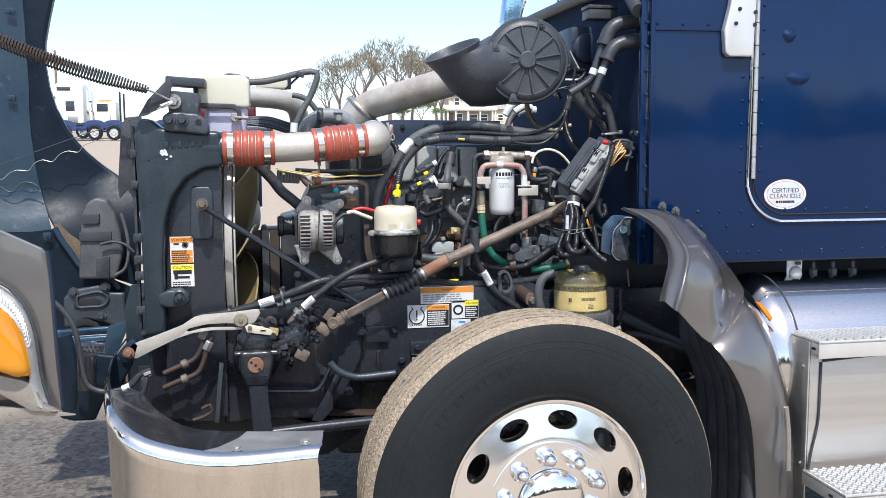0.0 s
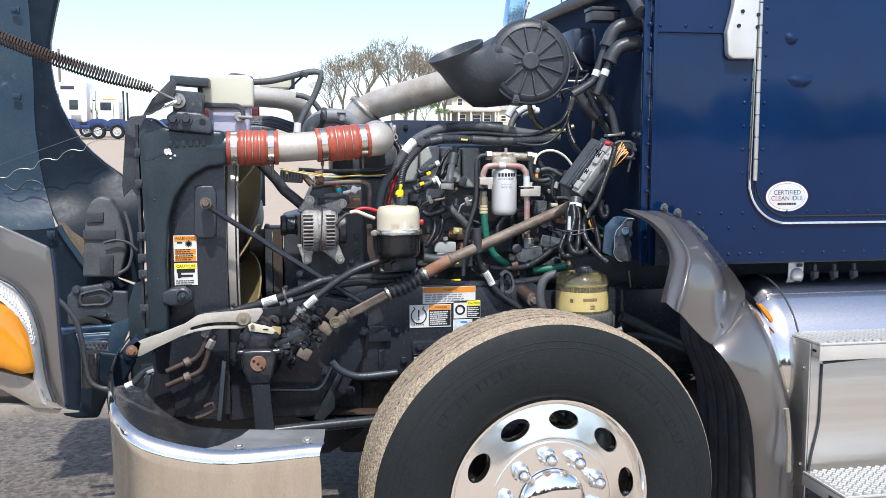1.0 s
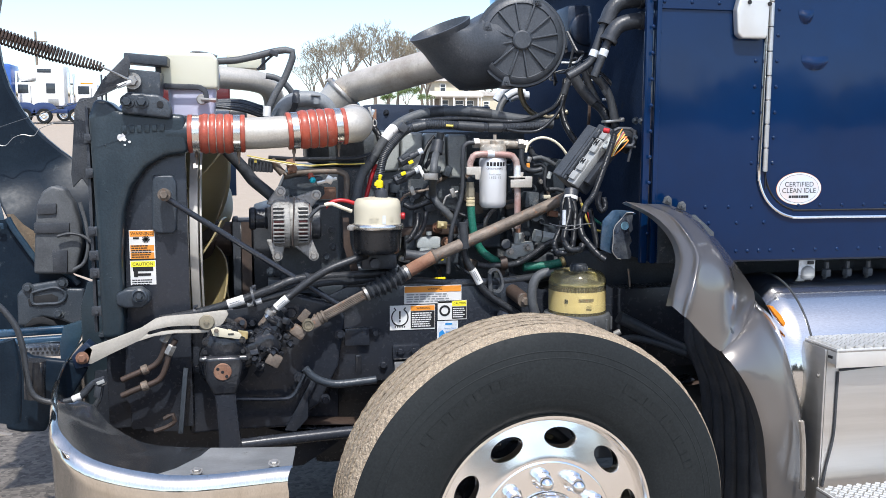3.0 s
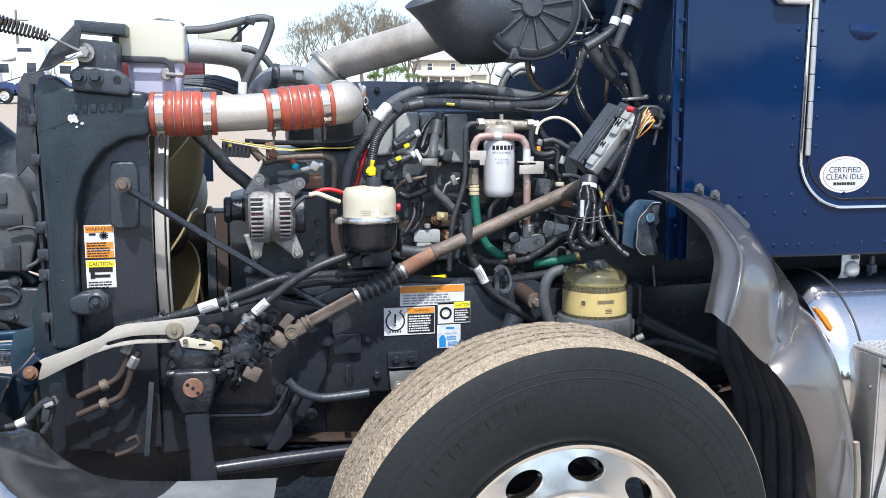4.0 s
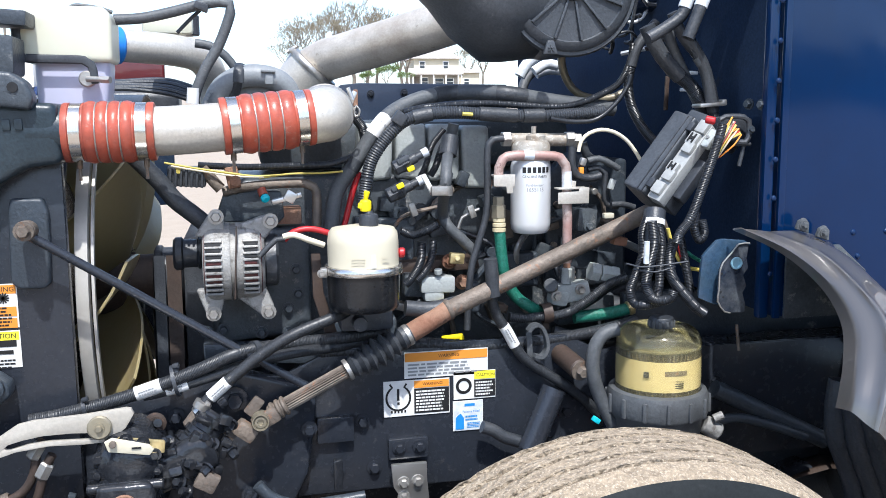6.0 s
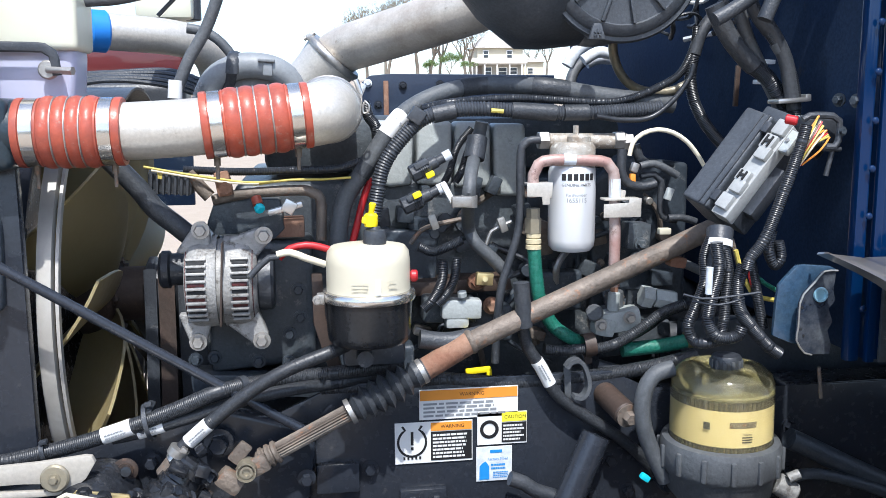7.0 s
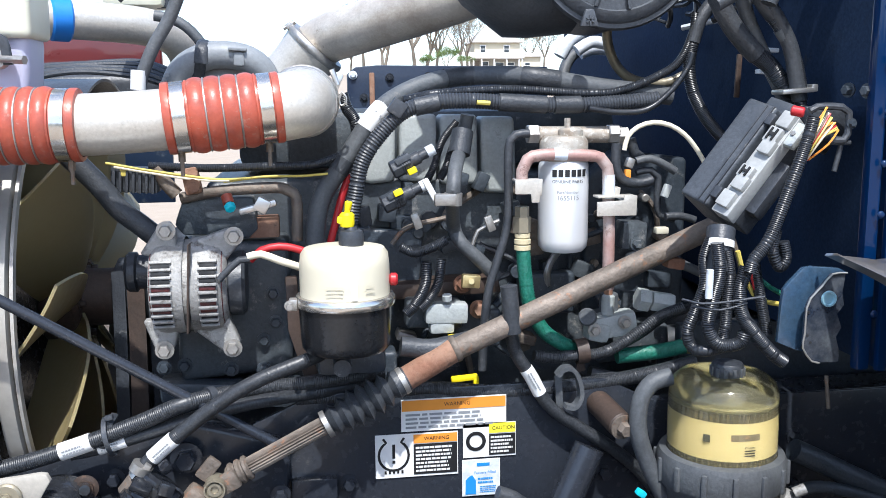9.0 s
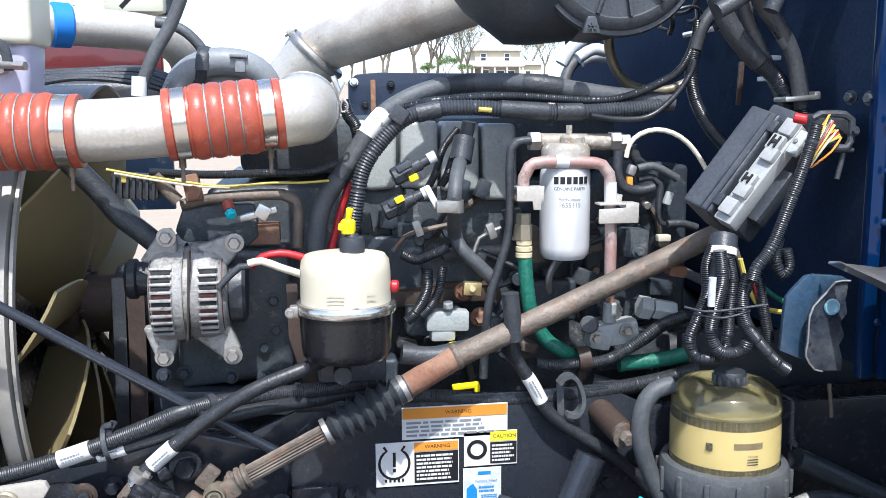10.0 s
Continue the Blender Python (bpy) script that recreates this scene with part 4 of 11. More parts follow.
for x in (1.475, 1.557, 1.64):
    bm = bmesh.new()
    rod(bm, (x, 3.30, 1.10), (x, 3.30, 1.125), 0.017, 6, bevel=0.003)
    rod(bm, (x, 3.30, 1.125), (x, 3.30, 1.15), 0.008, 8)
    part("fitting", bm, CAST, tank)
MARK = [(1.089, 1.055), (1.102, 1.055), (1.131, 1.026), (1.150, 0.998), (1.144, 0.986), (1.120, 1.016)]
marker = thing("side_marker", (1.255, 3.16, 0.98), "small amber side marker lamp by the tank", "marker lamp")
bm = bmesh.new()
plate(bm, MARK, 3.02, 0.02, 0.002)
part("lens", bm, AMBER, marker)
chain = thing("chain_plate", (1.39, 3.289, 1.09), "small white plate with a pebbled knob under the cab", "bracket")
bm = bmesh.new()
block(bm, (1.392, 3.292, 1.125), (0.062, 0.006, 0.075), bevel=0.008)
part("base", bm, LABEL_OLD, chain)
bm = bmesh.new()
lathe(bm, [(0.026, 0), (0.026, 0.006), (0.021, 0.013), (0.010, 0.017), (0, 0.018)], (1.394, 3.289, 1.113), (0, -1, 0), 24)
rg = random.Random(8)
for k in range(16):
    a, r = 2.4 * k, 0.0055 * math.sqrt(k)
    block(bm, (1.394 + r * math.cos(a), 3.275 + 0.3 * r, 1.113 + r * math.sin(a)), (0.005, 0.006, 0.005), (0, rg.uniform(0, 90), 0), 0)
part("knob", bm, RELAY_GREY, chain, "pebbled round knob")
bm = bmesh.new()
block(bm, (1.402, 3.284, 1.150), (0.022, 0.010, 0.012), bevel=0.003)
part("latch", bm, BLACK, chain)

steps = thing("step_box", (1.7, 3.1, 0.4), "aluminium battery and step box with gripped treads", "steps")
for seam in ([(1.278, 2.926, 0.859), (1.277, 2.926, 0.777), (1.274, 2.926, 0.654), (1.254, 2.926, 0.554), (1.244, 2.926, 0.488)], [(1.284, 2.926, 0.863), (1.397, 2.926, 0.870), (1.568, 2.926, 0.878)]):
    bm = bmesh.new()
    sweep(bm, seam, 0.0045, 8)
    part("seal", bm, RUBBER, steps, "thin black rubber seal")
bm = bmesh.new()
block(bm, (1.78, 3.03, 0.675), (1.08, 0.20, 0.44), bevel=0.008)
part("box_face", bm, BRUSHED, steps)
bm = bmesh.new()
block(bm, (1.236, 3.05, 0.62), (0.006, 0.24, 0.62), bevel=0.002)
side = part("side_sheet", bm, BRUSHED, steps)
for y, z in ((2.96, 0.84), (3.08, 0.83), (2.96, 0.5)):
    bm = bmesh.new()
    bolt(bm, (1.233, y, z), (-1, 0, 0), 0.006, 0.004)
    part("screw", bm, STEEL, side)
for i, (x0, y0, y1, z) in enumerate(((1.242, 2.885, 3.085, 0.940), (1.205, 2.66, 2.90, 0.50))):
    bm = bmesh.new()
    block(bm, ((x0 + 2.3) / 2, y0 + 0.004, z - 0.03), (2.3 - x0, 0.006, 0.06), bevel=0.002)
    block(bm, (x0 + 0.004, (y0 + y1) / 2, z - 0.025), (0.006, y1 - y0, 0.05), bevel=0.002)
    tr = part("tread_frame", bm, PALE_ALU, steps)
    # shade in the gaps between the teeth is put into this darker sheet
    bm = bmesh.new()
    block(bm, ((x0 + 2.3) / 2, (y0 + y1) / 2, z - 0.008), (2.3 - x0, y1 - y0, 0.006), bevel=0.002)
    part("tread_sheet", bm, STEEL, tr, "darker sheet standing in for the shaded gaps between grip teeth")
    bm = bmesh.new()
    x, k = x0 + 0.02, 0
    while x < 2.1:
        for j in range(8):
            yy = y0 + 0.014 + (y1 - y0 - 0.02) * (j + (0.5 if k % 2 else 0.0)) / 8
            block(bm, (x, yy, z - 0.001), (0.020, 0.0135, 0.012), (0, 0, 45 if k % 2 else -45), 0)
        x, k = x + 0.0165, k + 1
    part("grip_teeth", bm, PALE_ALU, tr, smooth=False)
    for yy in (y0 + 0.03, y0 + 0.075):
        bm = bmesh.new()
        block(bm, (x0 - 0.001, yy, z - 0.03), (0.004, 0.02, 0.009), bevel=0.002)
        part("slot", bm, DARK, tr)


# ---- radiator and charge air tank ----
rad = thing("radiator", (-0.85, 4.2, 0.6), "black radiator pack with side panel, brackets and seal", "radiator")
bm = bmesh.new()
block(bm, (-0.90, 4.2, 1.14), (0.16, 1.42, 1.02), bevel=0.01)
part("core", bm, BLACK, rad)
bm = bmesh.new()
block(bm, (-0.805, 3.455, 1.09), (0.195, 0.03, 0.90), bevel=0.006)
part("side_panel", bm, BLACK, rad)
bm = bmesh.new()
plate(bm, [(-0.806, 1.462), (-0.745, 1.462), (-0.735, 1.432), (-0.740, 1.288), (-0.752, 1.277), (-0.803, 1.278), (-0.816, 1.294), (-0.811, 1.433)], 3.420, 0.03, 0.010, 3)
br = part("bracket", bm, CAST, rad)
bm = bmesh.new()
rod(bm, (-0.770, 3.400, 1.401), (-0.766, 3.345, 1.405), 0.020, 18, bevel=0.004)
bolt(bm, (-0.766, 3.345, 1.405), (0, -1, 0), 0.013, 0.014)
part("bush_bolt", bm, BROWN, br, "brown rusty bush bolt")
bm = bmesh.new()
plate(bm, [(-0.925, 1.096), (-0.893, 1.110), (-0.851, 1.113), (-0.825, 1.092), (-0.823, 1.068), (-0.848, 1.049), (-0.895, 1.049), (-0.923, 1.060)], 3.375, 0.06, 0.010, 3)
br = part("lower_bracket", bm, CAST, rad)
bm = bmesh.new()
lathe(bm, [(0.024, 0), (0.024, 0.012), (0.018, 0.016), (0.016, 0.010), (0, 0.010)], (-0.853, 3.372, 1.090), (0, -1, 0), 20)
bolt(bm, (-0.852, 3.364, 1.091), (0, -1, 0), 0.010, 0.012, False)
part("bolt", bm, CAST, br)
bm = bmesh.new()
plate(bm, [(-1.033, 1.668), (-1.017, 1.698), (-0.965, 1.704), (-0.969, 1.618), (-0.980, 1.464), (-0.992, 1.269), (-1.004, 1.426), (-1.021, 1.453), (-1.048, 1.423), (-1.052, 1.465)], 3.445, 0.012, 0.004)
part("rubber_seal", bm, RUBBER, rad, "worn black rubber air seal")
bm = bmesh.new()
block(bm, (-0.992, 3.425, 1.32), (0.010, 0.03, 0.70), bevel=0.003)
part("seal_strip", bm, PLASTIC, rad)
for z in (1.575, 1.47, 1.29, 1.215, 1.16, 1.04):
    bm = bmesh.new()
    block(bm, (-0.985, 3.405, z), (0.032, 0.02, 0.030), bevel=0.004)
    rod(bm, (-0.985, 3.40, z), (-0.985, 3.388, z), 0.007, 8)
    part("clip", bm, PLASTIC, rad)
bm = bmesh.new()
plate(bm, [(-0.880, 1.702), (-0.865, 1.715), (-0.773, 1.708), (-0.746, 1.689), (-0.735, 1.659), (-0.743, 1.636), (-0.885, 1.652)], 3.36, 0.05, 0.012, 3)
top = part("top_bracket", bm, CAST, rad)
for p in ((-0.865, 3.360, 1.687), (-0.823, 3.360, 1.687)):
    bm = bmesh.new()
    bolt(bm, p, (0, -1, 0), 0.014, 0.016)
    part("bolt", bm, CAST, top)
bm = bmesh.new()
rod(bm, (-0.770, 3.360, 1.679), (-0.770, 3.357, 1.679), 0.010, 12)
part("bolt_hole", bm, DARK, top)
bm = bmesh.new()
plate(bm, [(-0.874, 1.787), (-0.769, 1.778), (-0.772, 1.703), (-0.868, 1.703)], 3.39, 0.10, 0.008)
block(bm, (-0.815, 3.470, 1.818), (0.13, 0.10, 0.03), (0, 4, 0), 0.006)
part("upper_mount", bm, CAST, rad)
bm = bmesh.new()
bolt(bm, (-0.850, 3.380, 1.749), (0, -1, 0), 0.017, 0.018)
part("cable_bolt", bm, STEEL, rad)
bm = bmesh.new()
plate(bm, [(-0.963, 1.696), (-0.930, 1.752), (-0.859, 1.826), (-0.849, 1.804), (-0.862, 1.748), (-0.933, 1.702)], 3.35, 0.008, 0.003)
part("rubber_flap", bm, RUBBER, rad, "bent black rubber flap")
# lower corner of the pack
bm = bmesh.new()
plate(bm, [(-0.908, 1.010), (-0.731, 1.003), (-0.744, 0.623), (-0.858, 0.630), (-0.919, 0.747)], 3.44, 0.02, 0.006)
part("lower_panel", bm, BLACK, rad)
# sticker
for nm, z0, z1, mt in (("warning_label", 1.290, 1.196, INK_ORANGE), ("caution_label", 1.193, 1.112, INK_YELLOW)):
    sk = thing(nm, (-0.848, 3.438, z1), "white safety sticker with a coloured header on the black radiator panel", "sticker", "safety stickers")
    w = 0.078
    m = pose(-0.848, 3.4385, (z0 + z1) / 2)
    bm = bmesh.new()
    sheet(bm, m, w, z0 - z1 - 0.003)
    part("paper", bm, LABEL_W, sk)
    bm = bmesh.new()
    h = 0.018
    sheet(bm, m, w - 0.004, h, -0.0008, 0, (z0 - z1) / 2 - h / 2 - 0.004)
    part("header", bm, mt, sk)
    part("lettering", letters("WARNING" if mt is INK_ORANGE else "CAUTION", 0.014, m @ pose(0, -0.0016, (z0 - z1) / 2 - h / 2 - 0.004)), INK, sk)
    bm = bmesh.new()
    if mt is INK_ORANGE:
        for dz in (-0.012, -0.036):
            sheet(bm, m, w - 0.006, 0.020, -0.0008, 0, dz)
        part("orange_text_block", bm, INK_ORANGE, sk)
        bm = bmesh.new()
        for a in range(6):
            block(bm, m @ Vector((0.012, -0.001, 0.016)), (0.024, 0.0006, 0.003), (0, a * 30, 0), 0)
        sheet(bm, m, 0.018, 0.006, -0.001, -0.018, 0.020)
        part("pictogram", bm, INK, sk)
        bm = bmesh.new()
        bars(bm, m @ pose(0, -0.0016, -0.026), 7, w - 0.012, 0.05)
        part("small_print", bm, INK, sk)
    else:
        sheet(bm, m, w - 0.016, 0.014, -0.001, 0.0, 0.012)
        sheet(bm, m, 0.012, 0.03, -0.0014, -0.022, 0.002)
        sheet(bm, m, 0.04, 0.008, -0.0014, 0.004, -0.006)
        part("pictogram", bm, INK, sk)
        bm = bmesh.new()
        bars(bm, m @ pose(0, -0.001, -0.031), 3, w - 0.010, 0.022)
        part("small_print", bm, INK, sk)

cac = thing("charge_air_tank", (-0.93, 3.45, 0.95), "black cast charge air cooler tank with a side neck", "charge cooler tank")
bm = bmesh.new()
plate(bm, [(-0.985, 1.64), (-0.965, 1.695), (-0.925, 1.690), (-0.895, 1.660), (-0.80, 1.652), (-0.70, 1.650), (-0.695, 1.530), (-0.76, 1.524), (-0.82, 1.490), (-0.865, 1.43), (-0.892, 1.35), (-0.903, 1.22), (-0.905, 0.95), (-0.972, 0.95), (-0.975, 1.30)], 3.385, 0.13, 0.028, 4)
part("body", bm, TANK_CAST, cac)
bm = bmesh.new()
rod(bm, (-0.76, 3.44, 1.592), (-0.672, 3.44, 1.592), 0.056, 32)
part("neck", bm, TANK_CAST, cac)
for z in (1.56, 1.42, 1.15):
    bm = bmesh.new()
    rod(bm, (-0.965, 3.40, z), (-0.935, 3.385, z - 0.006), 0.007, 8, 0.003)
    part("cast_rib", bm, TANK_CAST, cac)
for k in range(6):
    bm = bmesh.new()
    block(bm, (-0.880 + 0.022 * k, 3.384, 1.603 + 0.0012 * k), (0.015, 0.006, 0.022), (0, 0, 0), 0.003)
    part("cast_letter_block", bm, TANK_CAST, cac)
rg = random.Random(3)
for x, z, s in ((-0.888, 1.578, 0.016), (-0.866, 1.566, 0.005), (-0.880, 1.556, 0.004)):
    bm = bmesh.new()
    plate(bm, [(x + s * rg.uniform(0.45, 1.1) * math.cos(2 * math.pi * k / 16), z + s * rg.uniform(0.45, 1.0) * math.sin(2 * math.pi * k / 16)) for k in range(16)], 3.381, 0.006, 0)
    part("paint_splash", bm, LABEL_W, cac, "white paint splash")

# dark seal panel beside the foot of the radiator
bm = bmesh.new()
plate(bm, [(-1.075, 0.66), (-1.075, 1.02), (-1.050, 1.10), (-0.985, 1.11), (-0.985, 0.66)], 3.613, 0.012, 0.004)
seal = single("radiator_seal_panel", bm, TANK_CAST, "dark seal panel beside the foot of the radiator", "panel")
for z in (0.74, 0.92, 1.06):
    bm = bmesh.new()
    bolt(bm, (-1.010, 3.613, z), (0, -1, 0), 0.008, 0.007)
    part("bolt", bm, CAST, seal)

# ---- charge pipe ----
cp = thing("charge_air_pipe", (-0.45, 3.44, 1.53), "grey aluminised charge air pipe with red silicone boots", "pipe")
bm = bmesh.new()
CP = [(-0.70, 3.44, 1.591), (-0.52, 3.44, 1.592), (-0.38, 3.445, 1.600), (-0.21, 3.458, 1.616)]
sweep(bm, CP, 0.0505, 32, 0.02)
part("straight_pipe", bm, PIPE, cp)
bm = bmesh.new()
FLANGE_AT, FLANGE_AX = Vector((-0.163, 3.555, 1.627)), Vector((0.04, 1.0, 0.03)).normalized()
sweep(bm, [(-0.215, 3.458, 1.615), (-0.194, 3.459, 1.618), (-0.172, 3.470, 1.622), (-0.163, 3.500, 1.625), (-0.162, 3.530, 1.627), (-0.163, 3.555, 1.627)], 0.0570, 36, 0.006, lambda d, n: 0.050 if d < 0.010 else 0.0570)
part("elbow", bm, PIPE, cp, "cast grey elbow")
bm = bmesh.new()
lathe(bm, [(0.055, -0.011), (0.0615, -0.010), (0.0630, -0.006), (0.0625, -0.003), (0.0655, 0.000), (0.0655, 0.006), (0.0625, 0.009), (0.055, 0.011)], FLANGE_AT, FLANGE_AX, 44, closed=True)
band = part("elbow_band", bm, STEEL, cp, "steel band round the elbow")
bm = bmesh.new()
block(bm, (-0.101, 3.560, 1.660), (0.012, 0.016, 0.034), (0, 24, 0), 0.003)
rod(bm, (-0.110, 3.555, 1.684), (-0.100, 3.555, 1.656), 0.0055, 10)
part("band_lug", bm, BRUSHED, band, "bright clamp lug")
bm = bmesh.new()
sweep(bm, [(-0.094, 3.550, 1.644), (-0.086, 3.548, 1.634), (-0.088, 3.548, 1.622), (-0.096, 3.550, 1.620), (-0.098, 3.550, 1.632), (-0.092, 3.550, 1.644)], 0.0022, 6, 0.003)
part("wire_loop", bm, STEEL, band)
bm = bmesh.new()
sweep(bm, [(-0.163, 3.560, 1.628), (-0.155, 3.66, 1.634), (-0.150, 3.85, 1.63), (-0.155, 4.0, 1.60)], 0.054, 28, 0.03)
part("rear_run", bm, PIPE_RUST, cp)


def boot(x0, x1, n, parent, tilt):
    """A convoluted silicone boot with two steel band clamps."""
    a, b = Vector(x0), Vector(x1)
    length, ax = (b - a).length, (b - a).normalized()
    bm = bmesh.new()
    prof = [(0.0515, 0), (0.059, 0.001), (0.0600, 0.004), (0.0600, 0.013)]
    u0, u1 = 0.042, length - 0.042
    prof += [(0.0575, 0.014), (0.0575, 0.038), (0.0600, 0.039), (0.0600, u0)]
    for i in range(n):
        w = (u1 - u0) / n
        for k in range(7):
            t = k / 6
            prof.append((0.0590 + 0.0042 * math.sin(math.pi * t) ** 0.7, u0 + w * (i + t) if k < 6 else u0 + w * (i + 0.985)))
    prof += [(0.0600, u1), (0.0600, length - 0.039), (0.0575, length - 0.038), (0.0575, length - 0.014), (0.0600, length - 0.013), (0.0600, length - 0.004), (0.059, length - 0.001), (0.0515, length)]
    lathe(bm, prof, a, ax, 40)
    bt = part("boot", bm, RED, parent, "red ribbed silicone boot")
    for u in (0.0145, length - 0.0375):
        bm = bmesh.new()
        lathe(bm, [(0.057, u), (0.0594, u + 0.001), (0.0594, u + 0.022), (0.057, u + 0.023)], a, ax, 40)
        bnd = part("band_clamp", bm, CLAMP, bt, "shiny steel band clamp")
    for u in (0.023, length - 0.023):
        bm = bmesh.new()
        c = a + ax * u + Vector((0, 0.012, -0.062))
        rod(bm, c + Vector((0, 0, 0.006)), c - Vector((0, 0, 0.012)), 0.006, 6)
        rod(bm, c - Vector((0, 0, 0.012)), c - Vector((0, 0, 0.036)), 0.0035, 8)
        part("clamp_bolt", bm, BROWN, bt)
    for i in range(n - 1):
        bm = bmesh.new()
        u = u0 + (u1 - u0) / n * (i + 1)
        lathe(bm, [(0.0595, u - 0.0020), (0.0618, u - 0.0008), (0.0618, u + 0.0008), (0.0595, u + 0.0020), (0.058, u)], a, ax, 40, closed=True)
        part("wire_ring", bm, STEEL, bt)


boot((-0.697, 3.44, 1.591), (-0.520, 3.44, 1.592), 4, cp, 0)
boot((-0.390, 3.444, 1.600), (-0.199, 3.459, 1.618), 4, cp, 0)
ip = thing("intake_pipe", (0.0, 4.1, 1.7), "stained bare metal intake pipe rising to the air cleaner", "pipe")
RING_AT = Vector((-0.130, 4.31, 1.768))
RING_AX = Vector((0.26, -0.25, 0.090)).normalized()
CUT_AX = Vector((0.62, -0.16, 0.66)).normalized()
bm = bmesh.new()
sweep(bm, [RING_AT, RING_AT + (CUT_AX + RING_AX * 2).normalized() * 0.05, RING_AT + RING_AX * 0.13 + Vector((0, 0, 0.004)), (0.130, 4.06, 1.848), (0.27, 3.93, 1.888), (0.40, 3.82, 1.922)], 0.0625, 36, 0.02)
part("tube", bm, PIPE_RUST, ip)
bm = bmesh.new()
sweep(bm, [RING_AT - CUT_AX * 0.20 + Vector((0.02, 0, -0.03)), RING_AT - CUT_AX * 0.13, RING_AT - CUT_AX * 0.06, RING_AT], 0.07, 36, 0.012, lambda d, n: 0.064 + 0.017 * (d / n) ** 2)
part("flared_coupling", bm, PIPE, ip, "flared steel coupling with clamp")
bm = bmesh.new()
lathe(bm, [(0.064, -0.012), (0.083, -0.010), (0.087, -0.003), (0.087, 0.003), (0.083, 0.010), (0.062, 0.012)], RING_AT, CUT_AX, 44, closed=True)
vc = part("v_clamp", bm, STEEL, ip)
bm = bmesh.new()
rod(bm, RING_AT + Vector((-0.078, -0.03, 0.045)), RING_AT + Vector((-0.048, -0.03, 0.062)), 0.006, 8)
block(bm, RING_AT + Vector((-0.062, -0.03, 0.052)), (0.02, 0.014, 0.014), (0, -30, 0), 0.003)
part("clamp_bolt", bm, STEEL, vc)

# ---- coolant reservoir and upper pipes ----
res = thing("coolant_reservoir", (-0.70, 3.6, 1.62), "milky plastic coolant reservoir with a strap", "reservoir")
bm = bmesh.new()
plate(bm, [(-0.786, 1.735), (-0.786, 1.83), (-0.77, 1.85), (-0.62, 1.848), (-0.603, 1.83), (-0.605, 1.735)], 3.50, 0.13, 0.022, 4)
body = part("tank", bm, MILKY, res)
bm = bmesh.new()
plate(bm, [(-0.760, 1.60), (-0.762, 1.745), (-0.612, 1.745), (-0.625, 1.60)], 3.515, 0.11, 0.02, 3)
part("lower_tank", bm, COOLANT, res, "bluish lower half of the tank")
bm = bmesh.new()
sweep(bm, [(-0.786, 3.49, 1.80), (-0.784, 3.488, 1.755), (-0.776, 3.488, 1.742), (-0.66, 3.488, 1.738), (-0.645, 3.488, 1.728), (-0.640, 3.488, 1.69)], 0.009, 8, 0.01, squash=0.5)
part("strap", bm, PLASTIC, res, "black retaining strap")
bm = bmesh.new()
rod(bm, (-0.655, 3.50, 1.700), (-0.655, 3.485, 1.700), 0.017, 16, bevel=0.003)
rod(bm, (-0.655, 3.485, 1.700), (-0.62, 3.47, 1.698), 0.006, 10)
rod(bm, (-0.625, 3.472, 1.698), (-0.607, 3.465, 1.697), 0.008, 6)
part("strap_bolt", bm, STEEL, res)
bm = bmesh.new()
sweep(bm, [(-0.606, 3.550, 1.841), (-0.631, 3.550, 1.849), (-0.663, 3.550, 1.854), (-0.682, 3.550, 1.854), (-0.693, 3.550, 1.846), (-0.683, 3.550, 1.839), (-0.656, 3.550, 1.841), (-0.623, 3.550, 1.839)], 0.004, 8, 0.006)
part("tether_loop", bm, HOSE_GREY, res)
bm = bmesh.new()
sweep(bm, [(-0.607, 3.580, 1.829), (-0.551, 3.580, 1.833), (-0.491, 3.580, 1.846), (-0.431, 3.580, 1.862), (-0.386, 3.580, 1.870), (-0.364, 3.580, 1.866), (-0.363, 3.580, 1.846), (-0.389, 3.580, 1.780), (-0.421, 3.580, 1.727), (-0.442, 3.580, 1.681), (-0.451, 3.580, 1.650)], 0.0115, 12)
hose = single("overflow_hose", bm, HOSE_GREY, "grey rubber overflow hose above the pipes", "hose", "rubber hoses")
bm = bmesh.new()
rod(bm, (-0.449, 3.575, 1.684), (-0.452, 3.575, 1.650), 0.0135, 14)
part("white_tag", bm, LABEL_W, hose)
bm = bmesh.new()
block(bm, (-0.424, 3.570, 1.858), (0.03, 0.03, 0.016), (0, 20, 0), 0.003)
part("zip_tie", bm, PLASTIC, hose)
bm = bmesh.new()
sweep(bm, [(-0.420, 3.600, 1.861), (-0.448, 3.600, 1.836), (-0.479, 3.600, 1.805)], 0.004, 8)
single("thin_cable", bm, RUBBER, "thin black cable tied to a hose", "cable", "cables")
up = thing("coolant_pipe", (-0.5, 3.85, 1.70), "grey upper coolant pipe with a bright blue clamp", "pipe")
bm = bmesh.new()
sweep(bm, [(-0.70, 3.85, 1.800), (-0.60, 3.90, 1.797), (-0.50, 3.95, 1.790), (-0.445, 4.00, 1.772), (-0.420, 4.06, 1.72), (-0.420, 4.10, 1.6)], 0.040, 28, 0.012)
part("tube", bm, PIPE, up)
bm = bmesh.new()
rod(bm, (-0.668, 3.866, 1.799), (-0.632, 3.884, 1.798), 0.0455, 32, bevel=0.004)
part("blue_sleeve", bm, BLUE_CLAMP, up, "bright blue silicone sleeve")
bm = bmesh.new()
block(bm, (-0.53, 4.08, 1.868), (0.13, 0.12, 0.055), bevel=0.012)
exp = single("filler_neck", bm, MILKY, "cream plastic filler neck behind the reservoir", "filler neck")
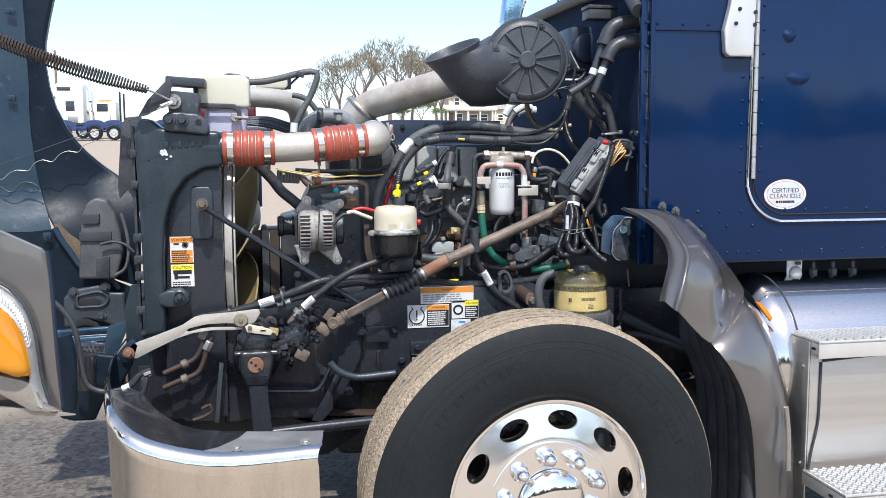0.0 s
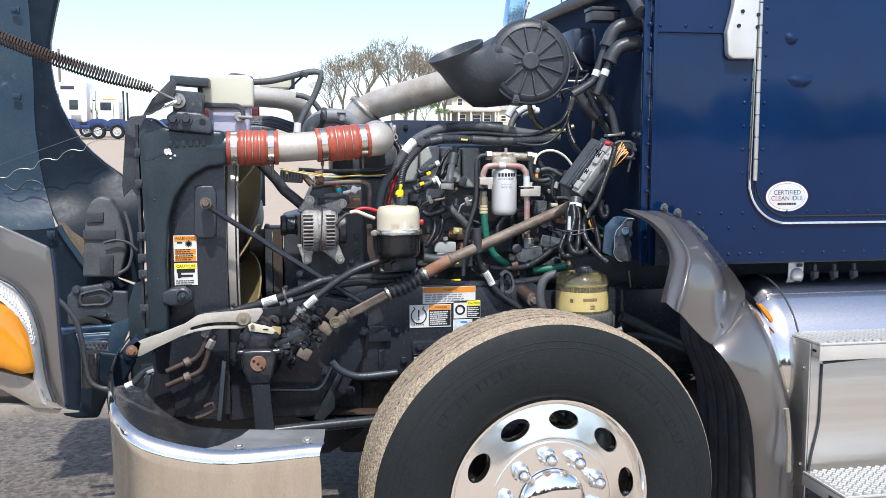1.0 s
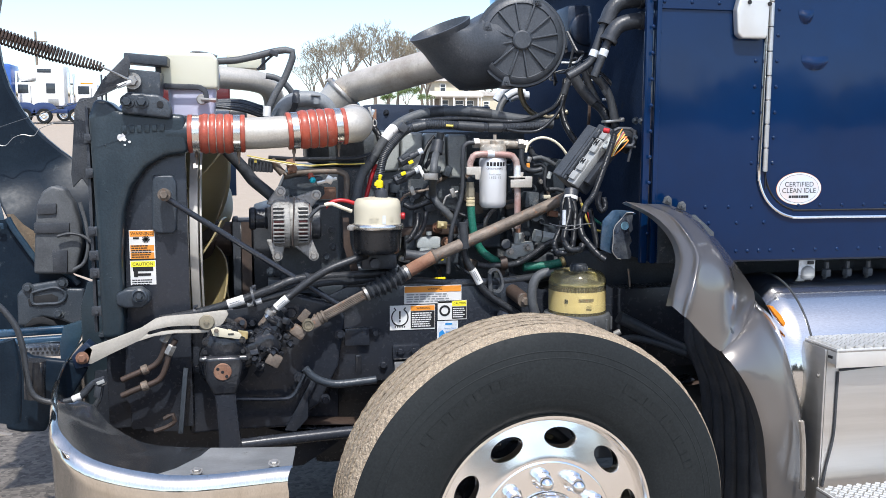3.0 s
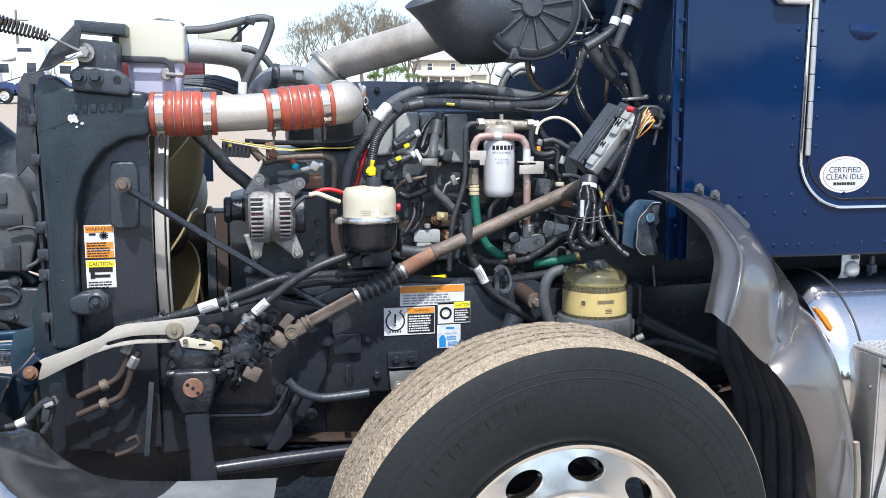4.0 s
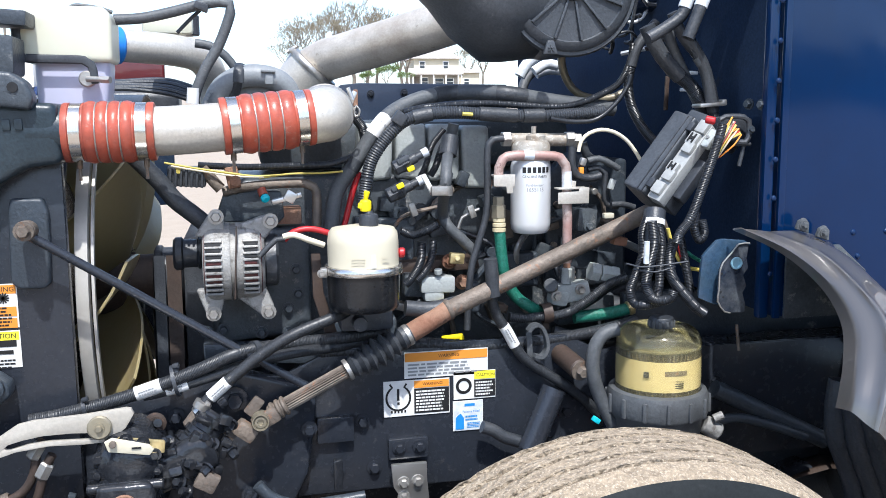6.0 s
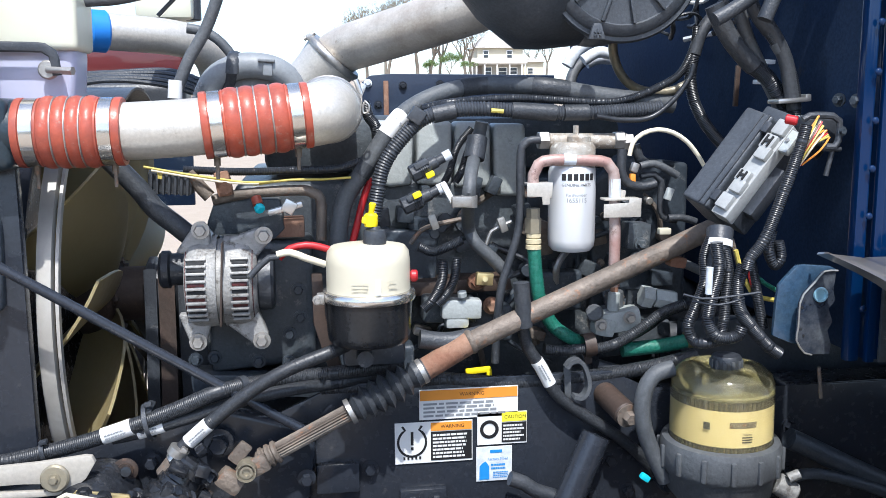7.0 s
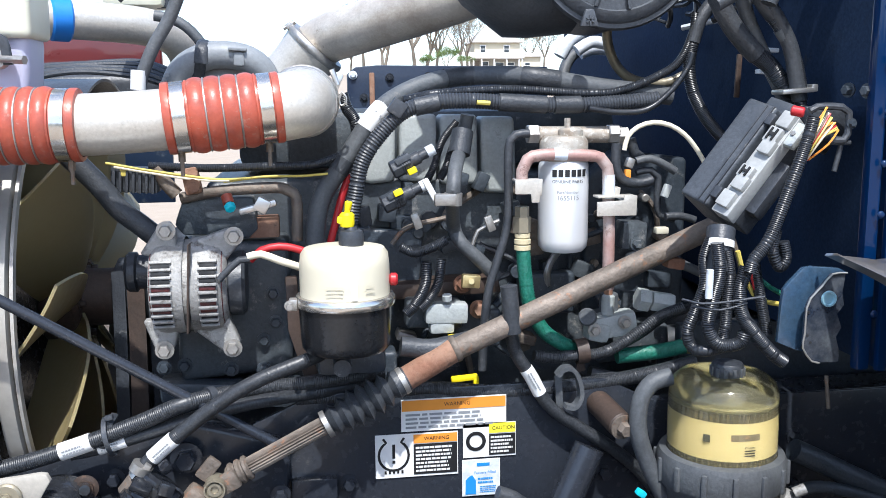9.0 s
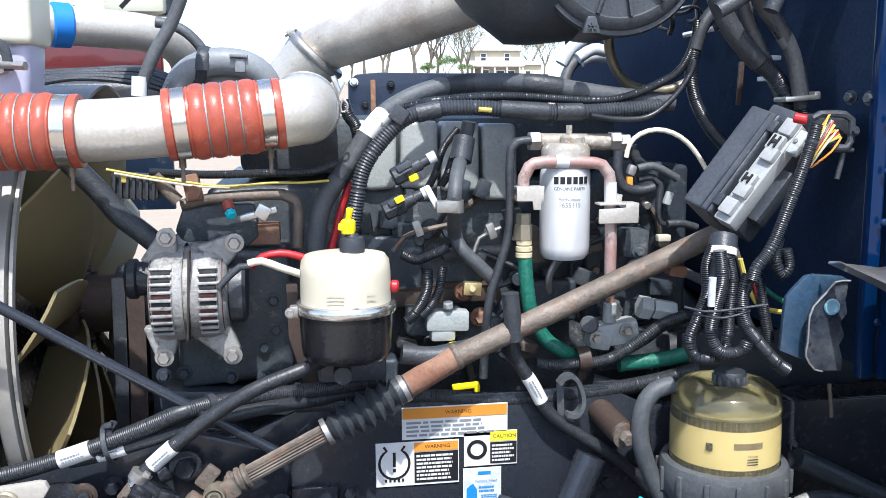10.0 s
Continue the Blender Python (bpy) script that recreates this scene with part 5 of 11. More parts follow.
bm = bmesh.new()
rod(bm, (-0.47, 4.08, 1.840), (-0.47, 4.08, 1.895), 0.020, 16, bevel=0.003)
part("cap", bm, PLASTIC, exp, "black cap")
bm = bmesh.new()
sweep(bm, [(-0.451, 3.800, 1.799), (-0.418, 3.800, 1.793), (-0.391, 3.800, 1.778), (-0.370, 3.800, 1.756), (-0.355, 3.800, 1.733)], 0.011, 10)
single("vent_hose", bm, HOSE_GREY, "pale grey vent hose", "hose", "rubber hoses")
bp = thing("intake_elbow", (-0.30, 3.8, 1.6), "dull grey rubber intake elbow over the engine", "intake elbow")
bm = bmesh.new()
sweep(bm, [(-0.418, 3.72, 1.600), (-0.412, 3.715, 1.645), (-0.388, 3.705, 1.690), (-0.348, 3.70, 1.713), (-0.306, 3.70, 1.717), (-0.265, 3.70, 1.708), (-0.238, 3.71, 1.684), (-0.226, 3.72, 1.64)], 0.0265, 20, 0.010)
rimt = part("rim_tube", bm, DOME_GREY, bp)
bm = bmesh.new()
plate(bm, [(-0.420, 1.600), (-0.405, 1.665), (-0.372, 1.700), (-0.330, 1.712), (-0.284, 1.710), (-0.245, 1.690), (-0.228, 1.650), (-0.230, 1.600)], 3.715, 0.24, 0.03, 3)
part("shell", bm, DOME_GREY, bp)
bm = bmesh.new()
sweep(bm, [(-0.352, 3.674, 1.700), (-0.349, 3.676, 1.726), (-0.346, 3.70, 1.742), (-0.345, 3.73, 1.735)], 0.013, 10, squash=0.35)
sweep(bm, [(-0.352, 3.674, 1.702), (-0.358, 3.690, 1.680), (-0.372, 3.700, 1.655)], 0.011, 10, squash=0.4)
part("strap", bm, RUBBER, bp)
bm = bmesh.new()
block(bm, (-0.283, 3.676, 1.726), (0.034, 0.022, 0.006), (0, 3, 0), 0.002)
block(bm, (-0.281, 3.680, 1.708), (0.020, 0.020, 0.026), (0, 3, 0), 0.004)
part("moulded_tab", bm, DOME_GREY, rimt)
for k in range(7):
    a = radians(150 + 6 * k)
    bm = bmesh.new()
    rod(bm, (-0.318 + 0.112 * math.cos(a), 3.682, 1.640 + 0.078 * math.sin(a)), (-0.318 + 0.112 * math.cos(a), 3.674, 1.640 + 0.078 * math.sin(a)), 0.004, 8)
    part("moulded_dot", bm, DOME_GREY, rimt)

# ---- hood at the open position ----
hood = thing("hood", (-1.35, 3.1, 0.8), "tilted open blue truck hood with its inner side worn and scuffed", "hood")
right = [(-1.406, 4.270, 2.268), (-1.423, 4.270, 2.199), (-1.440, 4.270, 2.130), (-1.459, 4.270, 2.038), (-1.462, 4.270, 1.946), (-1.451, 4.270, 1.853), (-1.429, 4.270, 1.771), (-1.391, 4.270, 1.689), (-1.349, 4.270, 1.623), (-1.306, 4.270, 1.575), (-1.252, 4.270, 1.526), (-1.194, 4.270, 1.482), (-1.112, 4.220, 1.402), (-1.094, 4.180, 1.260), (-1.099, 4.180, 1.139), (-1.105, 4.180, 1.018)]
edge = [(-1.533, 4.260, 2.263), (-1.533, 4.260, 2.195), (-1.530, 4.260, 2.127), (-1.529, 4.260, 2.036), (-1.528, 4.260, 1.944), (-1.527, 4.260, 1.852), (-1.530, 4.260, 1.759), (-1.529, 4.260, 1.666), (-1.523, 4.260, 1.600), (-1.517, 4.260, 1.524), (-1.507, 4.260, 1.453), (-1.493, 4.260, 1.381), (-1.469, 4.220, 1.324), (-1.430, 4.170, 1.264), (-1.386, 4.170, 1.173), (-1.323, 4.170, 1.090)]
bm = bmesh.new()
rows = []
for p, q in zip(right, edge):
    p, q = Vector(p), Vector(q)
    rows.append([p + Vector((-0.01, 0.06, 0)), p + Vector((-0.002, 0.004, 0)), p + Vector((-0.01, 0, 0)), p.lerp(q, 0.5) + Vector((0, 0.015, 0)), q + Vector((0.008, 0.004, 0)), q])
loft(bm, rows)
thicken(bm, 0.006)
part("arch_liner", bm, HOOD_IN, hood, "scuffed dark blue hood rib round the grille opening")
bm = bmesh.new()
rows = []
for q in edge[:13]:
    q = Vector(q)
    rows.append([q + Vector((0.003, -0.004, 0)), q + Vector((-0.04, -0.01, 0)), q + Vector((-0.12, -0.02, 0)), q + Vector((-0.24, -0.03, 0))])
rows.append([Vector(p) for p in ((-1.450, 4.200, 1.261), (-1.521, 4.190, 1.222), (-1.653, 4.180, 1.179), (-1.780, 4.170, 1.184))])
loft(bm, rows)
thicken(bm, 0.006)
part("inner_panel", bm, BLUE_INNER, hood, "pale scuffed blue inner hood panel")
bm = bmesh.new()
rows = []
for p, q, s in ((((-1.425, 4.170, 1.269)), ((-1.522, 4.160, 1.260)), ((-1.642, 4.160, 1.263))), (((-1.383, 4.170, 1.180)), ((-1.494, 4.160, 1.184)), ((-1.647, 4.160, 1.188))), (((-1.322, 4.170, 1.099)), ((-1.476, 4.160, 1.105)), ((-1.649, 4.150, 1.112))),
                (((-1.216, 4.170, 1.053)), ((-1.458, 4.160, 1.033)), ((-1.638, 4.100, 1.049))), (((-1.111, 4.170, 1.005)), ((-1.452, 4.160, 0.949)), ((-1.643, 4.100, 0.967))), (((-1.118, 4.170, 0.837)), ((-1.446, 4.160, 0.841)), ((-1.650, 4.100, 0.862)))):
    p, q, s = Vector(p), Vector(q), Vector(s)
    rows.append([p, p.lerp(q, 0.4), q, q.lerp(s, 0.5), s])
loft(bm, rows)
thicken(bm, 0.008)
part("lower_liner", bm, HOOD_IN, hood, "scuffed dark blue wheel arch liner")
bm = bmesh.new()
sweep(bm, [(-1.425, 4.140, 1.276), (-1.403, 4.140, 1.229), (-1.370, 4.140, 1.176), (-1.321, 4.140, 1.103), (-1.262, 4.140, 1.078), (-1.213, 4.140, 1.052), (-1.181, 4.140, 1.015)], 0.012, 8, squash=0.6)
part("liner_lip", bm, BLUE_INNER, hood)
bm = bmesh.new()
plate(bm, [(-1.428, 1.290), (-1.404, 1.290), (-1.371, 1.251), (-1.326, 1.217), (-1.322, 1.118), (-1.370, 1.181), (-1.407, 1.238)], 4.14, 0.006, 0.001)
part("brown_stain", bm, STAIN, hood, "brown patch where paint has flaked")
# lower corner behind the headlamp
bm = bmesh.new()
plate(bm, [(-1.256, 0.691), (-1.212, 0.678), (-1.144, 0.676), (-1.111, 0.750), (-1.066, 0.775), (-1.010, 0.871), (-1.067, 0.897), (-1.172, 0.914), (-1.228, 0.960), (-1.260, 0.961)], 3.35, 0.03, 0.012, 3)
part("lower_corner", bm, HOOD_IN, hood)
bm = bmesh.new()
sweep(bm, [(-1.169, 3.060, 1.027), (-1.158, 3.060, 0.970), (-1.159, 3.060, 0.882), (-1.165, 3.060, 0.802)], 0.030, 14, squash=0.7)
part("wheel_arch_post", bm, HOOD_IN, hood)
bm = bmesh.new()
sweep(bm, [(-1.136, 3.250, 0.927), (-1.141, 3.250, 0.867), (-1.142, 3.250, 0.814)], 0.030, 14)
part("brown_mount", bm, GREASY, hood, "grimy dark mount tube")
for i in range(2):
    bm = bmesh.new()
    block(bm, (-1.291, 3.950, 0.873) if i == 0 else (-1.282, 3.850, 0.860), (0.30 - 0.05 * i, 0.03, 0.030 - 0.006 * i), (0, -2, 0), 0.010, 3)
    part("cross_tube", bm, BLUE_CHIP, hood, "shiny blue cross tube")
bm = bmesh.new()
plate(bm, [(-1.307, 0.852), (-1.188, 0.851), (-1.186, 0.811), (-1.305, 0.812)], 3.79, 0.10, 0.004)
stp = part("perforated_step", bm, SCUFFED, hood, "perforated metal step")
for i in range(2):
    for k in range(8):
        bm = bmesh.new()
        p = Vector((-1.296, 3.790, 0.841)) + Vector((0.0155 * k + 0.007 * i, -0.003, -0.014 * i))
        rod(bm, p, p + Vector((0, 0.003, 0)), 0.0045, 6)
        part("hole", bm, DARK, stp)
bm = bmesh.new()
plate(bm, [(-1.163, 0.925), (-1.101, 0.944), (-1.089, 0.922), (-1.140, 0.807), (-1.174, 0.783), (-1.179, 0.849)], 3.75, 0.03, 0.006)
part("strut", bm, BLUE_INNER, hood)
run = [(-1.203, 3.1, 1.134), (-1.175, 3.1, 1.106), (-1.145, 3.1, 1.057), (-1.131, 3.1, 0.995), (-1.125, 3.1, 0.926), (-1.114, 3.1, 0.870), (-1.082, 3.1, 0.844), (-1.037, 3.1, 0.839), (-1.000, 3.1, 0.846), (-0.977, 3.1, 0.857), (-0.949, 3.1, 0.888), (-0.926, 3.1, 0.894)]
bm = bmesh.new()
sweep(bm, run, 0.0085, 12)
lc = single("lamp_cable", bm, RUBBER, "black headlamp cable looped under the hood corner", "cable", "cables")
bm = bmesh.new()
sweep(bm, [(-1.006, 3.1, 0.8445), (-0.984, 3.1, 0.8535)], 0.0105, 14)
part("white_sleeve", bm, LABEL_W, lc)
bm = bmesh.new()
block(bm, (-0.932, 3.1, 0.893), (0.030, 0.022, 0.020), (0, -20, 0), 0.003)
block(bm, (-0.938, 3.095, 0.866), (0.018, 0.018, 0.034), (0, 12, 0), 0.003)
part("plug", bm, PLASTIC, lc)
bm = bmesh.new()
block(bm, (-0.928, 3.086, 0.894), (0.022, 0.006, 0.010), (0, -20, 0), 0.002)
part("lock", bm, RELAY_GREY, lc)
# outer fender strip
bm = bmesh.new()
plate(bm, [(-1.537, 1.507), (-1.338, 1.434), (-1.209, 1.388), (-1.107, 1.336), (-1.099, 1.326), (-1.093, 1.248), (-1.090, 1.143), (-1.087, 1.036), (-1.080, 0.921), (-1.084, 0.903), (-1.157, 0.894), (-1.586, 0.881)], 2.64, 0.012, 0.005, 3)
part("fender_skin", bm, FENDER, hood, "grey painted fender edge")
bm = bmesh.new()
sweep(bm, [(-1.102, 2.650, 1.327), (-1.095, 2.650, 1.246), (-1.093, 2.650, 1.141), (-1.089, 2.650, 1.034), (-1.084, 2.650, 0.918)], 0.010, 8, squash=0.6)
part("fender_fold", bm, BLUE_DULL, hood)
lampt = thing("headlamp", (-1.3, 2.58, 0.9), "headlamp with an amber turn signal and silver bezel", "headlamp")
bz_out = [(-1.544, 2.630, 1.362), (-1.368, 2.630, 1.315), (-1.215, 2.630, 1.251), (-1.176, 2.630, 1.218), (-1.152, 2.630, 1.177), (-1.135, 2.630, 1.117), (-1.128, 2.630, 1.043), (-1.122, 2.630, 0.982), (-1.107, 2.630, 0.927), (-1.084, 2.630, 0.908)]
bz_in = [(-1.528, 2.580, 1.299), (-1.355, 2.580, 1.259), (-1.203, 2.580, 1.205), (-1.166, 2.580, 1.164), (-1.147, 2.580, 1.125), (-1.138, 2.580, 1.078), (-1.134, 2.580, 1.041), (-1.131, 2.580, 1.017), (-1.133, 2.580, 0.997), (-1.119, 2.580, 0.940)]
bm = bmesh.new()
rows = []
for p, q in zip(bz_out, bz_in):
    p, q = Vector(p), Vector(q)
    rows.append([p + Vector((0.004, 0.02, 0)), p, p.lerp(q, 0.2) + Vector((0, -0.02, 0)), p.lerp(q, 0.6) + Vector((0, -0.01, 0)), q, q + Vector((-0.01, 0.012, 0))])
loft(bm, rows)
thicken(bm, 0.004)
bz = part("bezel", bm, LENS_CLEAR, lampt, "ribbed clear bezel")
for i in range(18):
    t = 2.0 + 3.0 * i / 17
    k = int(t)
    p = Vector(bz_out[k]).lerp(Vector(bz_out[k + 1]), t - k)
    q = Vector(bz_in[k]).lerp(Vector(bz_in[k + 1]), t - k)
    bm = bmesh.new()
    rod(bm, p.lerp(q, 0.15) + Vector((0, -0.022, 0)), p.lerp(q, 0.6) + Vector((0, -0.014, 0)), 0.0022, 6)
    part("bezel_rib", bm, LENS_CLEAR, bz)
bm = bmesh.new()
sweep(bm, [(-1.363, 2.615, 1.323), (-1.210, 2.615, 1.258), (-1.169, 2.615, 1.224), (-1.144, 2.615, 1.183), (-1.127, 2.615, 1.120), (-1.120, 2.615, 1.046), (-1.113, 2.615, 0.986), (-1.098, 2.615, 0.931)], 0.005, 8)
part("gasket", bm, RUBBER, lampt)
lens_rim = spline([Vector((x, 2.588, z)) for x, z in ((-1.529, 1.286), (-1.356, 1.249), (-1.204, 1.199), (-1.165, 1.159), (-1.146, 1.111), (-1.137, 1.070), (-1.134, 1.030), (-1.155, 1.017), (-1.214, 1.037), (-1.38, 1.065), (-1.544, 1.091))], 0.012)
lens_mid = Vector((-1.33, 2.588, 1.150))
bm = bmesh.new()
rows = []
for u, d in ((1.0, 0.014), (1.0, 0.0), (0.985, -0.012), (0.95, -0.024), (0.88, -0.034), (0.76, -0.042), (0.5, -0.048), (0.05, -0.050)):
    rows.append([lens_mid.lerp(p, u) + Vector((0, d, 0)) for p in lens_rim])
loft(bm, rows, True)
am = part("turn_signal", bm, AMBER, lampt, "domed amber turn signal lens")
for i in range(11):
    bm = bmesh.new()
    x = -1.232
    block(bm, (x + 0.004 * abs(i - 5) * -1, 2.541 + 0.0006 * abs(i - 5), 1.150 - 0.0075 * i), (0.055 - abs(i - 5) * 0.004, 0.008, 0.0038), (0, 0, 6), 0.0015)
    part("lens_rib", bm, AMBER, am)
bm = bmesh.new()
plate(bm, [(-1.548, 1.076), (-1.216, 1.027), (-1.157, 1.009), (-1.129, 0.995), (-1.113, 0.943), (-1.077, 0.921), (-1.141, 0.928), (-1.219, 0.980), (-1.549, 1.062)], 2.585, 0.03, 0.008)
part("lower_trim", bm, TRIM_BEIGE, lampt, "beige lower trim")
bm = bmesh.new()
plate(bm, [(-1.564, 0.951), (-1.225, 0.939), (-1.158, 0.935), (-1.036, 0.908), (-1.146, 0.907), (-1.228, 0.902), (-1.568, 0.894)], 2.595, 0.02, 0.004)
part("bottom_lip", bm, TRIM_BEIGE, lampt)
# inner fittings of the hood
bm = bmesh.new()
plate(bm, [(-1.321, 1.191), (-1.308, 1.325), (-1.287, 1.377), (-1.250, 1.400), (-1.207, 1.390), (-1.176, 1.332), (-1.157, 1.248), (-1.152, 1.163), (-1.182, 1.061), (-1.330, 1.066)], 4.085, 0.07, 0.014, 3)
pk = part("lamp_back_housing", bm, HOSE_GREY, hood, "grey plastic housing seen from behind")
for o in ([(-1.317, 1.262), (-1.191, 1.259), (-1.193, 1.219), (-1.319, 1.222)], [(-1.302, 1.331), (-1.235, 1.334), (-1.237, 1.294), (-1.304, 1.290)], [(-1.259, 1.156), (-1.203, 1.155), (-1.207, 1.068), (-1.259, 1.070)]):
    bm = bmesh.new()
    plate(bm, o, 4.075, 0.014, 0.004)
    part("recess", bm, PLASTIC, pk)
bm = bmesh.new()
sweep(bm, [(-1.150, 4.070, 1.337), (-1.132, 4.070, 1.260), (-1.126, 4.070, 1.178), (-1.143, 4.070, 1.108), (-1.182, 4.070, 1.081)], 0.007, 8)
part("housing_edge", bm, HOSE_GREY, pk)
bm = bmesh.new()
plate(bm, [(-1.398, 0.986), (-1.367, 1.019), (-1.245, 1.039), (-1.210, 1.004), (-1.154, 1.002), (-1.156, 0.864), (-1.198, 0.861), (-1.248, 0.883), (-1.311, 0.898), (-1.363, 0.863), (-1.400, 0.865)], 4.10, 0.03, 0.012, 3)
lp = part("latch_plate", bm, CAST, hood, "black stamped latch plate")
bm = bmesh.new()
sweep(bm, [(-1.342, 4.096, 0.992), (-1.313, 4.096, 1.001), (-1.255, 4.096, 1.010), (-1.224, 4.096, 0.993), (-1.223, 4.096, 0.969), (-1.244, 4.096, 0.951), (-1.293, 4.096, 0.948), (-1.338, 4.096, 0.949), (-1.343, 4.096, 0.973), (-1.342, 4.096, 0.992)], 0.006, 8)
part("pressed_rim", bm, CAST, lp)
bm = bmesh.new()
plate(bm, [(-1.358, 0.967), (-1.333, 0.978), (-1.273, 0.986), (-1.249, 0.973), (-1.252, 0.948), (-1.312, 0.939), (-1.355, 0.940)], 4.097, 0.006, 0.002)
part("opening", bm, DARK, lp)
bm = bmesh.new()
plate(bm, [(-1.377, 0.861), (-1.346, 0.894), (-1.309, 0.899), (-1.269, 0.881), (-1.256, 0.860), (-1.315, 0.873)], 4.094, 0.01, 0.002)
part("half_opening", bm, DARK, lp)
for p in ((-1.355, 4.098, 1.011), (-1.230, 4.098, 1.028), (-1.251, 4.098, 0.910)):
    bm = bmesh.new()
    bolt(bm, p, (0, -1, 0), 0.014, 0.012)
    part("bolt", bm, CAST, lp)
bm = bmesh.new()
sweep(bm, [(-1.234, 4.060, 1.210), (-1.185, 4.060, 1.220), (-1.137, 4.060, 1.207), (-1.103, 4.060, 1.174)], 0.006, 8)
part("wire", bm, RUBBER, hood)
bm = bmesh.new()
sweep(bm, [(-1.659, 4.190, 1.477), (-1.627, 4.190, 1.477), (-1.603, 4.190, 1.500), (-1.570, 4.190, 1.513), (-1.527, 4.190, 1.510), (-1.503, 4.190, 1.540), (-1.469, 4.190, 1.554), (-1.432, 4.190, 1.547), (-1.402, 4.190, 1.577), (-1.368, 4.190, 1.590), (-1.328, 4.190, 1.585), (-1.305, 4.190, 1.613), (-1.254, 4.190, 1.634)], 0.0016, 6)
part("loose_wire", bm, STEEL, hood, "wavy pale loose wire")
bm = bmesh.new()
sweep(bm, [(-1.642, 4.200, 1.446), (-1.600, 4.200, 1.422), (-1.554, 4.200, 1.461), (-1.510, 4.200, 1.456), (-1.489, 4.200, 1.432)], 0.003, 6)
part("dark_wire", bm, RUBBER, hood)
for p in ((-1.572, 4.220, 2.159), (-1.586, 4.220, 1.808), (-1.453, 4.130, 1.245)):
    bm = bmesh.new()
    p = Vector(p)
    block(bm, p, (0.034, 0.008, 0.024), bevel=0.004)
    rod(bm, p - Vector((0, 0.004, 0)), p - Vector((0, 0.008, 0)), 0.006, 8)
    part("tab", bm, BLUE_INNER, hood)
# hood spring and stay cable
sp = thing("hood_spring", (-0.92, 3.3, 1.78), "rusty coil spring holding the open hood", "spring")
a, b = Vector((-1.409, 3.300, 1.951)), Vector((-0.924, 3.320, 1.783))
ax = (b - a).normalized()
u = ax.cross(Vector((0, 1, 0))).normalized()
w = ax.cross(u)
L = (b - a).length
bm = bmesh.new()
pts = []
turns = int(L / 0.0095)
for i in range(turns * 8):
    t = i / (turns * 8)
    r = 0.021 * (1 - max(0, t - 0.72) * 1.6)
    ang = i * math.pi / 4
    sag = -0.012 * math.sin(math.pi * t)
    pts.append(a + ax * L * t + u * r * math.cos(ang) + w * r * math.sin(ang) + Vector((0, 0, sag)))
sweep(bm, pts, 0.0030, 5, 1.0)
part("coil", bm, HUB_BROWN, sp)
bm = bmesh.new()
sweep(bm, [b - ax * 0.04, b, (-0.848, 3.360, 1.748)], 0.0035, 6)
part("hook_rod", bm, STEEL, sp)
bm = bmesh.new()
sweep(bm, [(-1.419, 3.300, 1.528), (-1.176, 3.300, 1.620), (-0.937, 3.300, 1.700), (-0.856, 3.300, 1.739)], 0.0014, 6)
st = single("stay_cable", bm, CAST, "thin steel hood stay cable", "cable", "cables")
bm = bmesh.new()
rod(bm, (-0.886, 3.330, 1.729), (-0.852, 3.350, 1.744), 0.007, 10)
part("ferrule", bm, LABEL_W, st)

# ---- hinge arm and steering gear ----
arm = thing("hinge_arm", (-0.8, 3.35, 0.88), "bare metal slotted hood hinge arm", "hinge arm")
bm = bmesh.new()
plate(bm, [(-1.031, 0.918), (-1.008, 0.938), (-0.935, 0.962), (-0.878, 0.983), (-0.846, 0.995), (-0.826, 1.008), (-0.804, 1.022), (-0.775, 1.028), (-0.679, 1.033), (-0.599, 1.041), (-0.589, 1.039), (-0.584, 1.028), (-0.601, 1.000), (-0.620, 0.985), (-0.627, 0.976), (-0.644, 0.980), (-0.669, 0.995), (-0.707, 0.997), (-0.758, 0.996), (-0.796, 0.990), (-0.824, 0.983), (-0.831, 0.976), (-0.861, 0.952), (-0.938, 0.917), (-0.995, 0.889), (-1.025, 0.887)], 3.335, 0.012, 0.001)
plate(bm, [(-0.831, 0.976), (-0.827, 0.972), (-0.820, 0.972), (-0.784, 0.981), (-0.746, 0.984), (-0.682, 0.982), (-0.644, 0.980), (-0.627, 0.976), (-0.650, 0.973), (-0.683, 0.972), (-0.747, 0.974), (-0.810, 0.967), (-0.861, 0.952)], 3.335, 0.012, 0.001)
part("bar", bm, ARM_METAL, arm)
bm = bmesh.new()
rod(bm, (-0.650, 3.335, 1.006), (-0.650, 3.324, 1.007), 0.024, 28, bevel=0.003)
bolt(bm, (-0.650, 3.324, 1.007), (0, -1, 0), 0.007, 0.007)
part("pivot_washer", bm, TARNISHED, arm)
bm = bmesh.new()
bolt(bm, (-1.022, 3.333, 0.909), (0, -1, 0), 0.013, 0.014)
part("rusty_pivot", bm, RUST, arm)
bm = bmesh.new()
plate(bm, [(-0.619, 0.984), (-0.611, 0.992), (-0.526, 0.978), (-0.523, 0.974), (-0.526, 0.952), (-0.544, 0.951), (-0.615, 0.964), (-0.620, 0.973)], 3.305, 0.006, 0.002)
kl = part("latch_tag", bm, GOLD, arm, "yellow zinc latch tab")
bm = bmesh.new()
rod(bm, (-0.608, 3.3055, 0.980), (-0.608, 3.3035, 0.980), 0.006, 12)
part("rivet_hole", bm, DARK, kl)
bm = bmesh.new()
plate(bm, [(-1.056, 0.912), (-1.009, 0.958), (-0.986, 0.934), (-1.003, 0.880), (-1.044, 0.873)], 3.335, 0.06, 0.006)
part("pivot_lug", bm, BLUE_DULL, arm)

